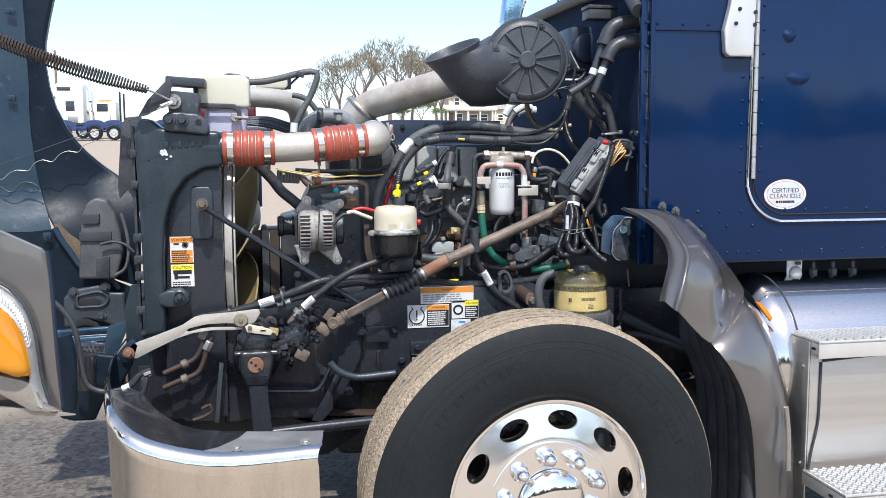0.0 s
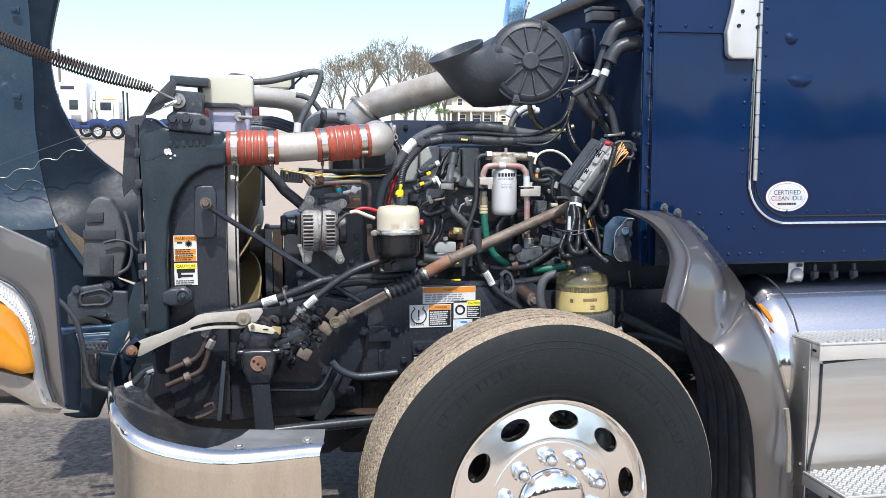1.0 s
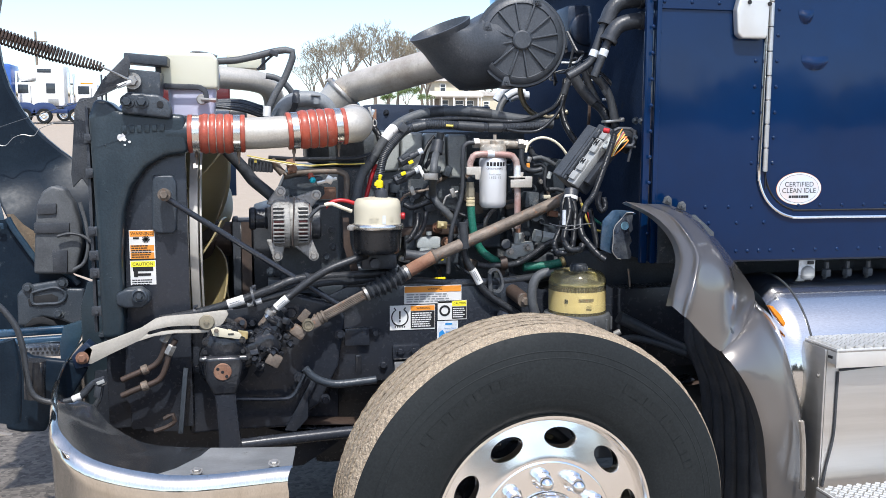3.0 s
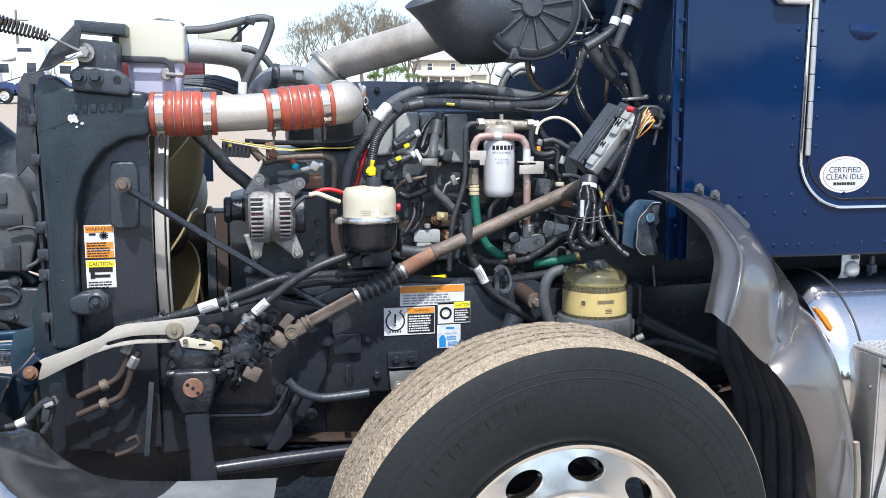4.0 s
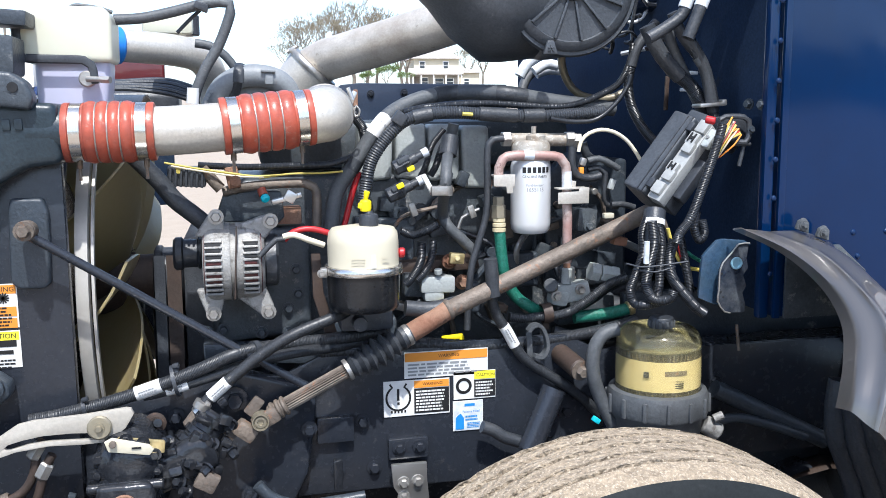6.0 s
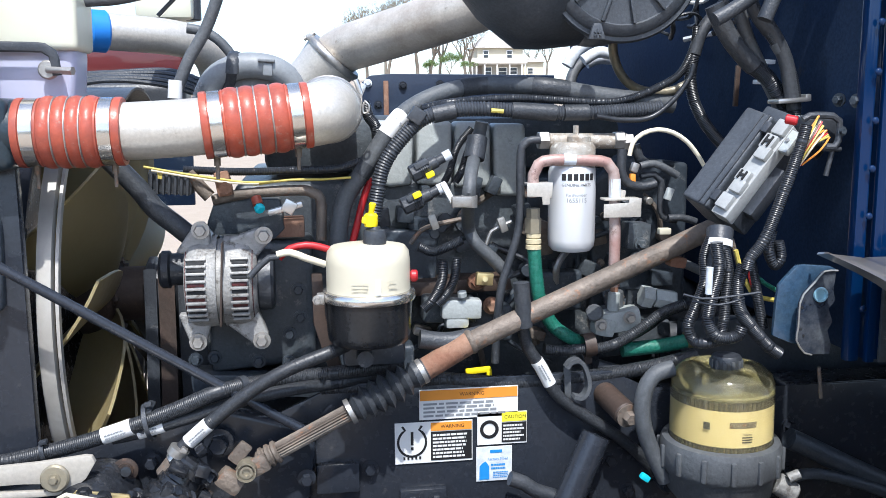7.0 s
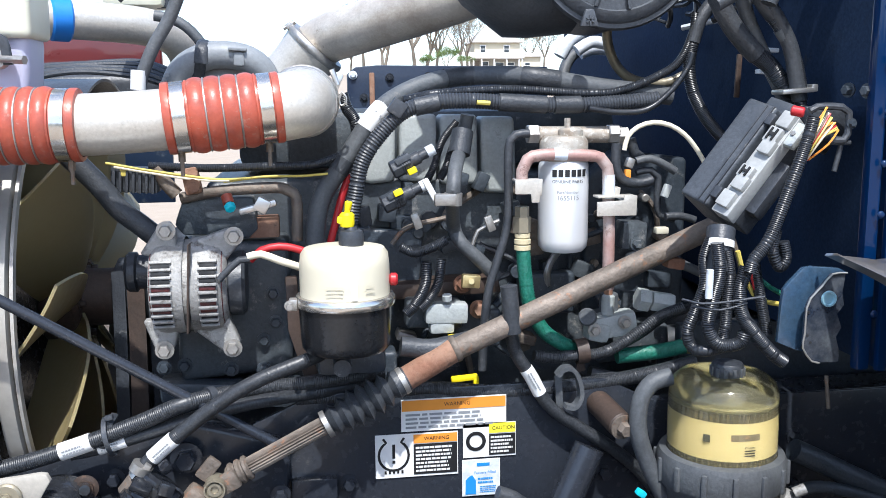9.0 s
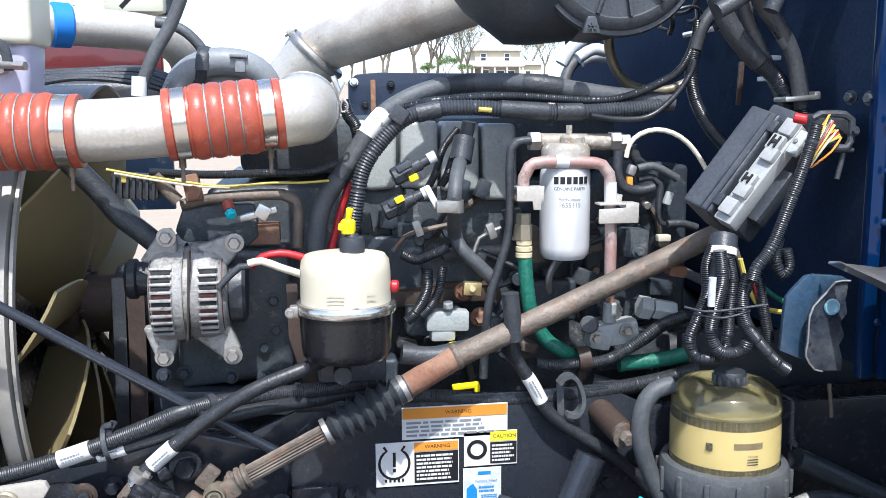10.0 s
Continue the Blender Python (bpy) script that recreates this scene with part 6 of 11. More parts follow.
gear = thing("steering_gear", (-0.6, 3.4, 0.62), "greasy black steering gear box with a pitman arm", "steering gear")
bm = bmesh.new()
c = Vector((-0.602, 3.300, 0.865))
lathe(bm, [(0, 0), (0.058, 0), (0.066, 0.012), (0.068, 0.04), (0.080, 0.06), (0.085, 0.16), (0, 0.16)], c + Vector((0, -0.01, 0)), (0, 1, 0), 28)
lathe(bm, [(0, -0.012), (0.030, -0.010), (0.052, 0.0), (0.062, 0.014), (0.066, 0.03), (0.072, 0.06), (0.072, 0.14), (0, 0.14)], c + Vector((0.004, -0.005, 0.062)), (0, 1, 0), 28)
block(bm, c + Vector((0.10, 0.07, 0.045)), (0.16, 0.09, 0.085), (0, -24, 0), 0.03, 4)
gb = part("housing", bm, GREASY, gear)
for k in range(7):
    t = radians(-10 + 200 * k / 6)
    bm = bmesh.new()
    bolt(bm, c + Vector((0.004 + 0.058 * math.cos(t), 0.008, 0.062 + 0.058 * math.sin(t))), (0, -1, 0), 0.009, 0.010)
    part("cover_bolt", bm, GREASY, gb)
bm = bmesh.new()
plate(bm, [(c.x - 0.052, c.z + 0.045), (c.x + 0.052, c.z + 0.045), (c.x + 0.062, c.z + 0.02), (c.x + 0.05, c.z - 0.045), (c.x + 0.038, c.z - 0.075), (c.x - 0.030, c.z - 0.075), (c.x - 0.052, c.z - 0.03)], c.y - 0.045, 0.04, 0.012, 3)
part("clamp_head", bm, GREASY, gear)
bm = bmesh.new()
rod(bm, c + Vector((-0.07, -0.025, 0.035)), c + Vector((0.075, -0.025, 0.035)), 0.011, 14, bevel=0.003)
part("pinch_bolt", bm, GREASY, gear)
bm = bmesh.new()
rod(bm, c + Vector((0, -0.04, 0)), c + Vector((0, -0.050, 0)), 0.027, 24, bevel=0.002)
sh = part("sector_shaft", bm, RUST, gear, "rusty sector shaft end")
bm = bmesh.new()
for dx, dz in ((0, 0), (-0.014, 0.010), (0.012, -0.014)):
    rod(bm, c + Vector((dx, -0.0502, dz)), c + Vector((dx, -0.0512, dz)), 0.005, 10)
part("mark", bm, DARK, sh)
bm = bmesh.new()
loft(bm, [[c + Vector((x, y, z)) for x, y in ((-w, -0.04), (w, -0.04), (w, 0.01), (-w, 0.01))] for z, w in ((-0.06, 0.034), (-0.10, 0.030), (-0.2, 0.031), (-0.29, 0.036), (-0.33, 0.03))], True)
bmesh.ops.holes_fill(bm, edges=bm.edges)
bmesh.ops.bevel(bm, geom=bm.edges[:], offset=0.005, segments=2, affect="EDGES")
bmesh.ops.transform(bm, matrix=Matrix.Translation(c) @ pose(0, 0, 0, 0, -4, 0) @ Matrix.Translation(-c), verts=bm.verts)
pa = part("pitman_arm", bm, BLACK, gear, "black forged pitman arm")
bm = bmesh.new()
bars(bm, Matrix.Translation(c + Vector((0.012, -0.0405, -0.15))) @ pose(0, 0, 0, 0, 86, 0), 2, 0.09, 0.03, ragged=0)
part("raised_mark", bm, BLACK, pa)
# valve end with fittings
v0, v1 = Vector((-0.505, 3.370, 0.888)), Vector((-0.422, 3.400, 0.996))
bm = bmesh.new()
rod(bm, v0, v1, 0.042, 20, 0.036, bevel=0.006)
block(bm, (v0 + v1) / 2 + Vector((0, -0.03, 0)), (0.05, 0.05, 0.06), (0, 30, 0), 0.01)
vb = part("valve_body", bm, GREASY, gear)
rng = random.Random(8)
axis_ = (v1 - v0).normalized()
for k, (u, r) in enumerate(((0.05, 0.050), (0.22, 0.046), (0.45, 0.049), (0.62, 0.043), (0.85, 0.044))):
    bm = bmesh.new()
    lathe(bm, [(r - 0.008, -0.010), (r, -0.007), (r, 0.007), (r - 0.008, 0.010)], v0.lerp(v1, u), axis_, 10)
    part("valve_collar", bm, GREASY, vb)
for i in range(34):
    bm = bmesh.new()
    p = v0.lerp(v1, rng.uniform(-0.25, 1.05)) + Vector((rng.uniform(-0.055, 0.065), rng.uniform(-0.062, -0.025), rng.uniform(-0.05, 0.045)))
    if i % 3:
        block(bm, p, (rng.uniform(0.012, 0.034), 0.022, rng.uniform(0.010, 0.024)), (rng.uniform(-20, 20), rng.uniform(-45, 45), rng.uniform(-20, 20)), 0.004)
    else:
        d = Vector((rng.uniform(-1, 1), -0.8, rng.uniform(-1, 1))).normalized()
        bolt(bm, p, d, 0.010, 0.016)
    part("fitting", bm, GREASY, vb)
bm = bmesh.new()
block(bm, (-0.446, 3.310, 0.882), (0.045, 0.02, 0.040), (0, 30, 0), 0.006)
part("rusty_plate", bm, BROWN, gear)
# plate behind the gear, with lines
gp = thing("gear_mounting_plate", (-0.45, 3.47, 0.7), "black cast mounting plate behind the steering gear", "bracket")
bm = bmesh.new()
plate(bm, [(-0.725, 0.998), (-0.570, 1.023), (-0.389, 1.068), (-0.226, 1.020), (-0.206, 0.977), (-0.230, 0.809), (-0.294, 0.684), (-0.399, 0.605), (-0.582, 0.606), (-0.723, 0.600), (-0.735, 0.814)], 3.475, 0.04, 0.012, 3)
part("plate", bm, BLACK, gp)
bm = bmesh.new()
sweep(bm, [(-0.579, 3.440, 0.725), (-0.438, 3.440, 0.717), (-0.387, 3.440, 0.724), (-0.355, 3.440, 0.776), (-0.334, 3.440, 0.817)], 0.008, 8)
part("rib", bm, BLACK, gp)
bm = bmesh.new()
plate(bm, [(-0.731, 0.847), (-0.716, 0.842), (-0.738, 0.632), (-0.754, 0.633)], 3.39, 0.02, 0.003)
part("rib_bar", bm, CAST, gp)
for p in ((-0.726, 3.465, 0.814), (-0.364, 3.465, 0.780), (-0.406, 3.465, 0.708), (-0.692, 3.465, 0.829), (-0.226, 3.465, 0.922), (-0.278, 3.465, 0.701), (-0.512, 3.465, 0.974)):
    bm = bmesh.new()
    bolt(bm, p, (0, -1, 0), 0.012, 0.016)
    part("bolt", bm, BLACK, gp)
bm = bmesh.new()
plate(bm, [(-0.415, 0.600), (-0.312, 0.791), (-0.299, 0.776), (-0.334, 0.702), (-0.335, 0.638), (-0.378, 0.593)], 3.46, 0.03, 0.005)
part("web", bm, BLACK, gp)

bm = bmesh.new()
bolt(bm, (-0.387, 3.455, 1.007), (0, -1, 0), 0.019, 0.02)
part("large_bolt", bm, BLACK, gp)
bm = bmesh.new()
lathe(bm, [(0.022, 0), (0.023, 0.004), (0.015, 0.006), (0.015, 0.012), (0, 0.012)], (-0.552, 3.420, 0.979), (0, -1, 0), 18)
sd = part("washer", bm, HUB_BROWN, gp, "rusty washer")
bm = bmesh.new()
rod(bm, (-0.550, 3.410, 0.983), (-0.543, 3.375, 0.992), 0.009, 10)
part("stud", bm, GREASY, sd)
# rusty lines by the radiator foot
for i, (p, q) in enumerate((([(-0.916, 3.370, 0.824), (-0.866, 3.370, 0.845), (-0.814, 3.370, 0.868), (-0.788, 3.370, 0.907), (-0.779, 3.370, 0.957), (-0.767, 3.370, 0.976)], 0), ([(-0.917, 3.360, 0.776), (-0.873, 3.360, 0.794), (-0.806, 3.360, 0.820), (-0.782, 3.360, 0.859), (-0.764, 3.360, 0.918), (-0.748, 3.360, 0.948)], 1))):
    ln = thing("metal_line", Vector(p[0]), "rusty brown metal coolant line", "pipe", "metal lines")
    bm = bmesh.new()
    sweep(bm, p, 0.0095, 10)
    part("line", bm, HUB_BROWN, ln)
    bm = bmesh.new()
    k = Vector(p[1]).lerp(Vector(p[2]), 0.4)
    d = (Vector(p[2]) - Vector(p[1])).normalized()
    lathe(bm, [(0.011, -0.012), (0.016, -0.008), (0.016, 0.008), (0.011, 0.012)], k, d, 12)
    part("nut", bm, BROWN, ln)
    bm = bmesh.new()
    d = (Vector(p[5]) - Vector(p[4])).normalized()
    lathe(bm, [(0.011, -0.02), (0.015, -0.016), (0.015, 0.012), (0.011, 0.016)], Vector(p[4]), d, 6)
    part("fitting", bm, STEEL, ln)
bm = bmesh.new()
sweep(bm, [(-1.060, 3.250, 0.786), (-1.029, 3.250, 0.803), (-0.995, 3.250, 0.836), (-0.967, 3.250, 0.858), (-0.955, 3.250, 0.849), (-0.964, 3.250, 0.800), (-0.984, 3.250, 0.770)], 0.008, 8)
hl = single("horn_cable", bm, RUBBER, "black cable with a plug by the bumper", "cable", "cables")
bm = bmesh.new()
block(bm, (-0.957, 3.240, 0.852), (0.035, 0.02, 0.022), (0, -30, 0), 0.004)
part("plug", bm, STEEL, hl)
bm = bmesh.new()
sweep(bm, [(-0.819, 3.330, 0.665), (-0.780, 3.330, 0.677), (-0.755, 3.330, 0.695), (-0.762, 3.330, 0.716), (-0.789, 3.330, 0.703)], 0.007, 8)
single("copper_cable", bm, HUB_BROWN, "frayed brown cable at the radiator foot", "cable", "cables")


# ---- engine ----
CY = 4.2
eng = thing("engine_block", (0.1, CY, 0.75), "dark grey diesel engine block with covers and brackets", "engine")
bm = bmesh.new()
plate(bm, [(-0.44, 0.95), (-0.44, 1.30), (-0.36, 1.47), (0.62, 1.47), (0.62, 0.90), (0.4, 0.85), (-0.3, 0.85)], 3.78, 0.75, 0.02, 3)
part("block", bm, ENGINE, eng)
bm = bmesh.new()
plate(bm, [(-0.42, 1.08), (-0.42, 1.36), (-0.20, 1.36), (-0.20, 1.10)], 3.66, 0.16, 0.02, 3)
fr = part("front_cover", bm, ENGINE, eng)
for p in ((-0.410, 3.660, 1.117), (-0.321, 3.660, 1.105), (-0.258, 3.660, 1.101), (-0.449, 3.660, 1.114), (-0.296, 3.660, 1.030), (-0.234, 3.660, 1.255), (-0.231, 3.660, 1.196), (-0.255, 3.660, 1.161)):
    bm = bmesh.new()
    bolt(bm, p, (0, -1, 0), 0.010, 0.010)
    part("bolt", bm, CAST, fr)
bm = bmesh.new()
plate(bm, [(-0.460, 1.089), (-0.189, 1.070), (-0.172, 1.050), (-0.191, 1.020), (-0.458, 1.046)], 3.64, 0.08, 0.01)
part("lower_rib", bm, CAST, eng)
# valve cover in panels
for o in ([(-0.063, 1.603), (0.025, 1.601), (0.020, 1.461), (-0.033, 1.456), (-0.064, 1.471)], [(0.033, 1.601), (0.110, 1.600), (0.109, 1.458), (0.030, 1.461)], [(0.117, 1.599), (0.196, 1.598), (0.198, 1.451), (0.116, 1.453)], [(0.203, 1.594), (0.275, 1.593), (0.282, 1.431), (0.206, 1.433)]):
    bm = bmesh.new()
    plate(bm, o, 3.758, 0.08, 0.012, 3)
    part("cover_panel", bm, COVER, eng)
bm = bmesh.new()
plate(bm, [(-0.029, 1.256), (0.227, 1.261), (0.234, 1.230), (-0.030, 1.222)], 3.69, 0.08, 0.008)
part("fuel_rail", bm, HUB_BROWN, eng, "rusty brown fuel rail")
bm = bmesh.new()
block(bm, (0.12, 4.1, 1.545), (0.85, 0.42, 0.13), bevel=0.03)
part("valve_cover", bm, ENGINE, eng, "dark ribbed valve cover")
bm = bmesh.new()
plate(bm, [(0.43, 1.16), (0.66, 1.16), (0.66, 1.50), (0.50, 1.52), (0.43, 1.46)], 3.755, 0.06, 0.012, 3)
part("rear_cover", bm, CAST, eng)
# dark bracket masses low on the engine's side
for i, (p, s, r) in enumerate(((((0.084, 3.660, 1.202)), (0.115, 0.06, 0.055), 3), (((-0.071, 3.680, 1.081)), (0.16, 0.06, 0.09), 0), (((0.512, 3.700, 1.115)), (0.16, 0.08, 0.07), -4), (((0.178, 3.700, 1.160)), (0.10, 0.06, 0.08), 0), (((-0.010, 3.750, 1.296)), (0.16, 0.05, 0.14), 5), (((0.340, 3.740, 1.218)), (0.12, 0.05, 0.09), 0))):
    bm = bmesh.new()
    block(bm, p, s, (0, r, 0), 0.010, 3)
    part("side_casting", bm, ENGINE if i in (0, 2) else CAST, eng)
bm = bmesh.new()
block(bm, (0.104, 3.620, 1.211), (0.085, 0.04, 0.040), (0, 2, 0), 0.006)
block(bm, (0.095, 3.620, 1.185), (0.050, 0.035, 0.03), (0, 0, 0), 0.008)
rod(bm, (0.104, 3.600, 1.240), (0.103, 3.598, 1.250), 0.010, 8)
part("control_box", bm, COVER, eng, "grey electronic module")
for p in ((0.178, 3.660, 1.205), (0.145, 3.660, 1.259), (-0.023, 3.660, 1.202)):
    bm = bmesh.new()
    bolt(bm, p, (0, -1, 0), 0.013, 0.014)
    part("rusty_bolt", bm, RUST, eng)
bm = bmesh.new()
block(bm, (0.155, 3.620, 1.272), (0.036, 0.02, 0.026), (0, 5, 0), 0.003)
rod(bm, (0.155, 3.610, 1.273), (0.154, 3.605, 1.274), 0.006, 8)
part("sensor_tab", bm, GOLD, eng, "yellowish sensor with a bolt")
for p, w in (((0.130, 3.600, 1.165), 0.05), ((0.138, 3.600, 1.079), 0.055)):
    bm = bmesh.new()
    block(bm, p, (w, 0.012, 0.012), (0, -4, 0), 0.004)
    block(bm, Vector(p) + Vector((w * 0.42, 0, -0.008)), (0.012, 0.012, 0.022), (0, 0, 0), 0.004)
    part("yellow_clip", bm, YELLOW, eng, "bright yellow plastic clip")
rng = random.Random(21)
for i in range(70):
    x, z = rng.uniform(-0.05, 0.60), rng.uniform(1.10, 1.46)
    bm = bmesh.new()
    p = Vector((x, rng.uniform(3.74, 3.78), z))
    k = rng.random()
    if k < 0.45:
        block(bm, p, (rng.uniform(0.02, 0.07), 0.05, rng.uniform(0.015, 0.05)), (0, rng.uniform(-25, 25), 0), 0.005)
    elif k < 0.75:
        rod(bm, p, p + Vector((0, -0.03, 0)), rng.uniform(0.008, 0.02), 10, bevel=0.002)
    else:
        sweep(bm, [p, p + Vector((rng.uniform(-0.08, 0.08), -0.03, -0.05)), p + Vector((rng.uniform(-0.12, 0.12), -0.01, -0.12))], rng.uniform(0.005, 0.010), 8)
    part("engine_fitting", bm, rng.choice((ENGINE, CAST, PLASTIC, CAST, BROWN, STEEL if i % 4 == 0 else CAST)), eng)

# fan, shroud and pulleys
FAN_TURN = 0.30
FY, FZ, FX = 3.96, 1.20, -0.690
fan = thing("cooling_fan", (-0.62, FY, 0.72), "amber plastic cooling fan on a dark hub", "fan")
BLADES = 10
for k in range(BLADES):
    bm = bmesh.new()
    rows = []
    for i in range(9):
        u = i / 8
        r = 0.085 + 0.350 * u
        wd = 0.12 + 0.185 * u ** 0.8
        tw = radians(46 - 8 * u)
        row = []
        for j in range(8):
            c = j / 7 * 2 - 1
            q = c * wd / 2 + 0.03 * math.sin(math.pi * u) - 0.02 * u
            row.append(Vector((FX + q * math.sin(tw) + 0.022 * (1 - c * c), q * math.cos(tw), r - (0.012 * c * c if i == 8 else 0))))
        rows.append(row)
    loft(bm, rows)
    thicken(bm, 0.006)
    bmesh.ops.transform(bm, matrix=Matrix.Translation((0, FY, FZ)) @ Matrix.Rotation(2 * math.pi * k / BLADES + FAN_TURN, 4, "X"), verts=bm.verts)
    part("blade", bm, FAN, fan)
bm = bmesh.new()
lathe(bm, [(0, -0.745), (0.07, -0.745), (0.093, -0.735), (0.098, -0.715), (0.098, -0.665), (0.090, -0.655), (0.066, -0.652), (0.064, -0.645), (0.064, -0.585), (0, -0.585)], (0, FY, FZ), (1, 0, 0), 44)
hubp = part("hub", bm, HUB_BROWN, fan)
for k in range(8):
    a = 2 * math.pi * k / 8
    bm = bmesh.new()
    bolt(bm, (-0.655, FY + 0.08 * math.cos(a), FZ + 0.08 * math.sin(a)), (1, 0, 0), 0.008, 0.010)
    part("bolt", bm, HUB_BROWN, hubp)
RIM_R = 0.46
shroud = thing("fan_shroud", (-0.70, FY, 0.55), "bare metal rim of the fan shroud", "fan shroud")
bm = bmesh.new()
lathe(bm, [(RIM_R + 0.016, -0.706), (RIM_R, -0.707), (RIM_R - 0.004, -0.702), (RIM_R - 0.004, -0.681), (RIM_R, -0.678), (RIM_R + 0.016, -0.680)], (0, FY, FZ), (1, 0, 0), 120, (radians(0), radians(360)), closed=True)
part("rim", bm, RIM_METAL, shroud)
bm = bmesh.new()
lathe(bm, [(RIM_R + 0.010, -0.674), (RIM_R - 0.006, -0.674), (RIM_R - 0.006, -0.668), (RIM_R + 0.010, -0.668)], (0, FY, FZ), (1, 0, 0), 120, closed=True)
part("inner_lip", bm, RIM_METAL, shroud)
bm = bmesh.new()
lathe(bm, [(RIM_R + 0.012, -0.82), (RIM_R, -0.82), (RIM_R, -0.729), (RIM_R + 0.012, -0.729)], (0, FY, FZ), (1, 0, 0), 90, closed=True)
part("back_sheet", bm, BLACK, shroud)
bm = bmesh.new()
rows = []
for k in range(48):
    t = radians(60 + 60 * k / 47)
    rows.append([(x, FY - (RIM_R + 0.02) * math.cos(t), FZ + (RIM_R + 0.02) * math.sin(t)) for x in (-0.74, -0.69, -0.64, -0.585)])
loft(bm, rows)
thicken(bm, 0.006)
part("top_barrel", bm, PLASTIC, shroud, "black upper half of the shroud")
pul = thing("belt_drive", (-0.5, FY, 0.8), "black belt pulleys at the front of the engine", "pulley")
for y, z, r, x0, x1 in ((FY, FZ, 0.086, -0.588, -0.512), (FY - 0.02, 0.86, 0.115, -0.575, -0.512), (3.72, 1.296, 0.040, -0.520, -0.455)):
    bm = bmesh.new()
    lathe(bm, [(0, x0), (r * 0.86, x0), (r, x0 + 0.006), (r, x0 + 0.020), (r - 0.006, x0 + 0.024), (r - 0.006, x1 - 0.010), (r, x1 - 0.006), (r * 0.9, x1), (0, x1)], (0, y, z), (1, 0, 0), 40)
    part("pulley", bm, PLASTIC, pul)
for x0, x1, mt, lb in ((-0.583, -0.556, PLASTIC, "black ribbed belt"), (-0.552, -0.516, HUB_BROWN, "worn brown drive belt")):
    bm = bmesh.new()
    loft(bm, [[(x0, y, z), (x1, y, z), (x1, y + 0.007, z), (x0, y + 0.007, z)] for y, z in ((FY - 0.087, 1.27), (FY - 0.092, 1.20), (FY - 0.105, 1.05), (FY - 0.128, 0.93), (FY - 0.132, 0.85))], True)
    part("belt", bm, mt, pul, lb)
bm = bmesh.new()
plate(bm, [(-0.51, 1.31), (-0.44, 1.33), (-0.44, 0.88), (-0.51, 0.88)], 3.86, 0.40, 0.01)
block(bm, (-0.56, 4.20, 0.98), (0.10, 0.34, 0.36), bevel=0.02)
part("front_plate", bm, PLASTIC, pul)

# ---- alternator ----
alt = thing("alternator", (-0.375, 3.58, 1.20), "weathered cast aluminium alternator", "alternator")
AC = Vector((-0.378, 3.575, 1.295))
bm = bmesh.new()
lathe(bm, [(0.05, -0.068), (0.075, -0.066), (0.088, -0.054), (0.091, -0.040), (0.088, -0.010), (0.090, -0.006)], AC, (1, 0, 0), 48)
lathe(bm, [(0.090, 0.006), (0.088, 0.010), (0.090, 0.035), (0.085, 0.055), (0.07, 0.068), (0.045, 0.070)], AC, (1, 0, 0), 48)
lathe(bm, [(0.084, -0.008), (0.084, 0.008)], AC, (1, 0, 0), 48)
part("housing", bm, ALU, alt)
bm = bmesh.new()
lathe(bm, [(0.079, -0.064), (0.079, 0.062)], AC, (1, 0, 0), 40)
part("winding", bm, WINDING, alt, "red copper windings inside")
for x0, x1 in ((-0.058, -0.026), (0.024, 0.052)):
    for k in range(9):
        ang = radians(-38 + 70 * k / 8)
        bm = bmesh.new()
        p = AC + Vector(((x0 + x1) / 2, -0.0882 * math.cos(ang), 0.0882 * math.sin(ang)))
        block(bm, p, (x1 - x0, 0.008, 0.0070), (-math.degrees(ang), 0, 0), 0.0015)
        sl = part("vent_slot", bm, WINDING if k in (2, 3, 5) else DARK, alt)
    for k in range(10):
        ang = radians(-42.4 + 78.75 * k / 9)
        bm = bmesh.new()
        p = AC + Vector(((x0 + x1) / 2, -0.0905 * math.cos(ang), 0.0905 * math.sin(ang)))
        block(bm, p, (x1 - x0 + 0.006, 0.011, 0.0056), (-math.degrees(ang), 0, 0), 0.0022)
        part("fin", bm, ALU, alt)
for p, q in (((-0.412, 3.545, 1.402), (-0.050, 0.055)), ((-0.294, 3.545, 1.389), (0.035, 0.06)), ((-0.426, 3.545, 1.184), (-0.050, -0.055)), ((-0.305, 3.545, 1.182), (0.035, -0.06))):
    p = Vector(p)
    e = AC + Vector((q[0], 0, q[1]))
    d = Vector((e.x - p.x, 0, e.z - p.z)).normalized()
    n = Vector((-d.z, 0, d.x))
    bm = bmesh.new()
    plate(bm, [((p + n * 0.017).x, (p + n * 0.017).z), ((p - d * 0.017).x, (p - d * 0.017).z), ((p - n * 0.017).x, (p - n * 0.017).z), ((e - n * 0.034).x, (e - n * 0.034).z), ((e + n * 0.034).x, (e + n * 0.034).z)], p.y - 0.012, 0.03, 0.007, 3)
    ear = part("ear", bm, ALU, alt)
    bm = bmesh.new()
    bolt(bm, p - Vector((0, 0.012, 0)), (0, -1, 0), 0.0115, 0.012)
    part("bolt", bm, STEEL, ear)
bm = bmesh.new()
plate(bm, [(-0.370, 1.383), (-0.367, 1.383), (-0.375, 1.225), (-0.379, 1.224)], 3.478, 0.03, 0.002)
part("split_line", bm, HUB_BROWN, alt)
bm = bmesh.new()
rod(bm, AC + Vector((0.066, 0, 0)), AC + Vector((0.10, 0, 0)), 0.06, 24, bevel=0.006)
part("rear_cap", bm, PLASTIC, alt, "black rear cap")
bm = bmesh.new()
rod(bm, (-0.336, 3.500, 1.319), (-0.318, 3.500, 1.318), 0.010, 10)
part("terminal", bm, ALU, alt)
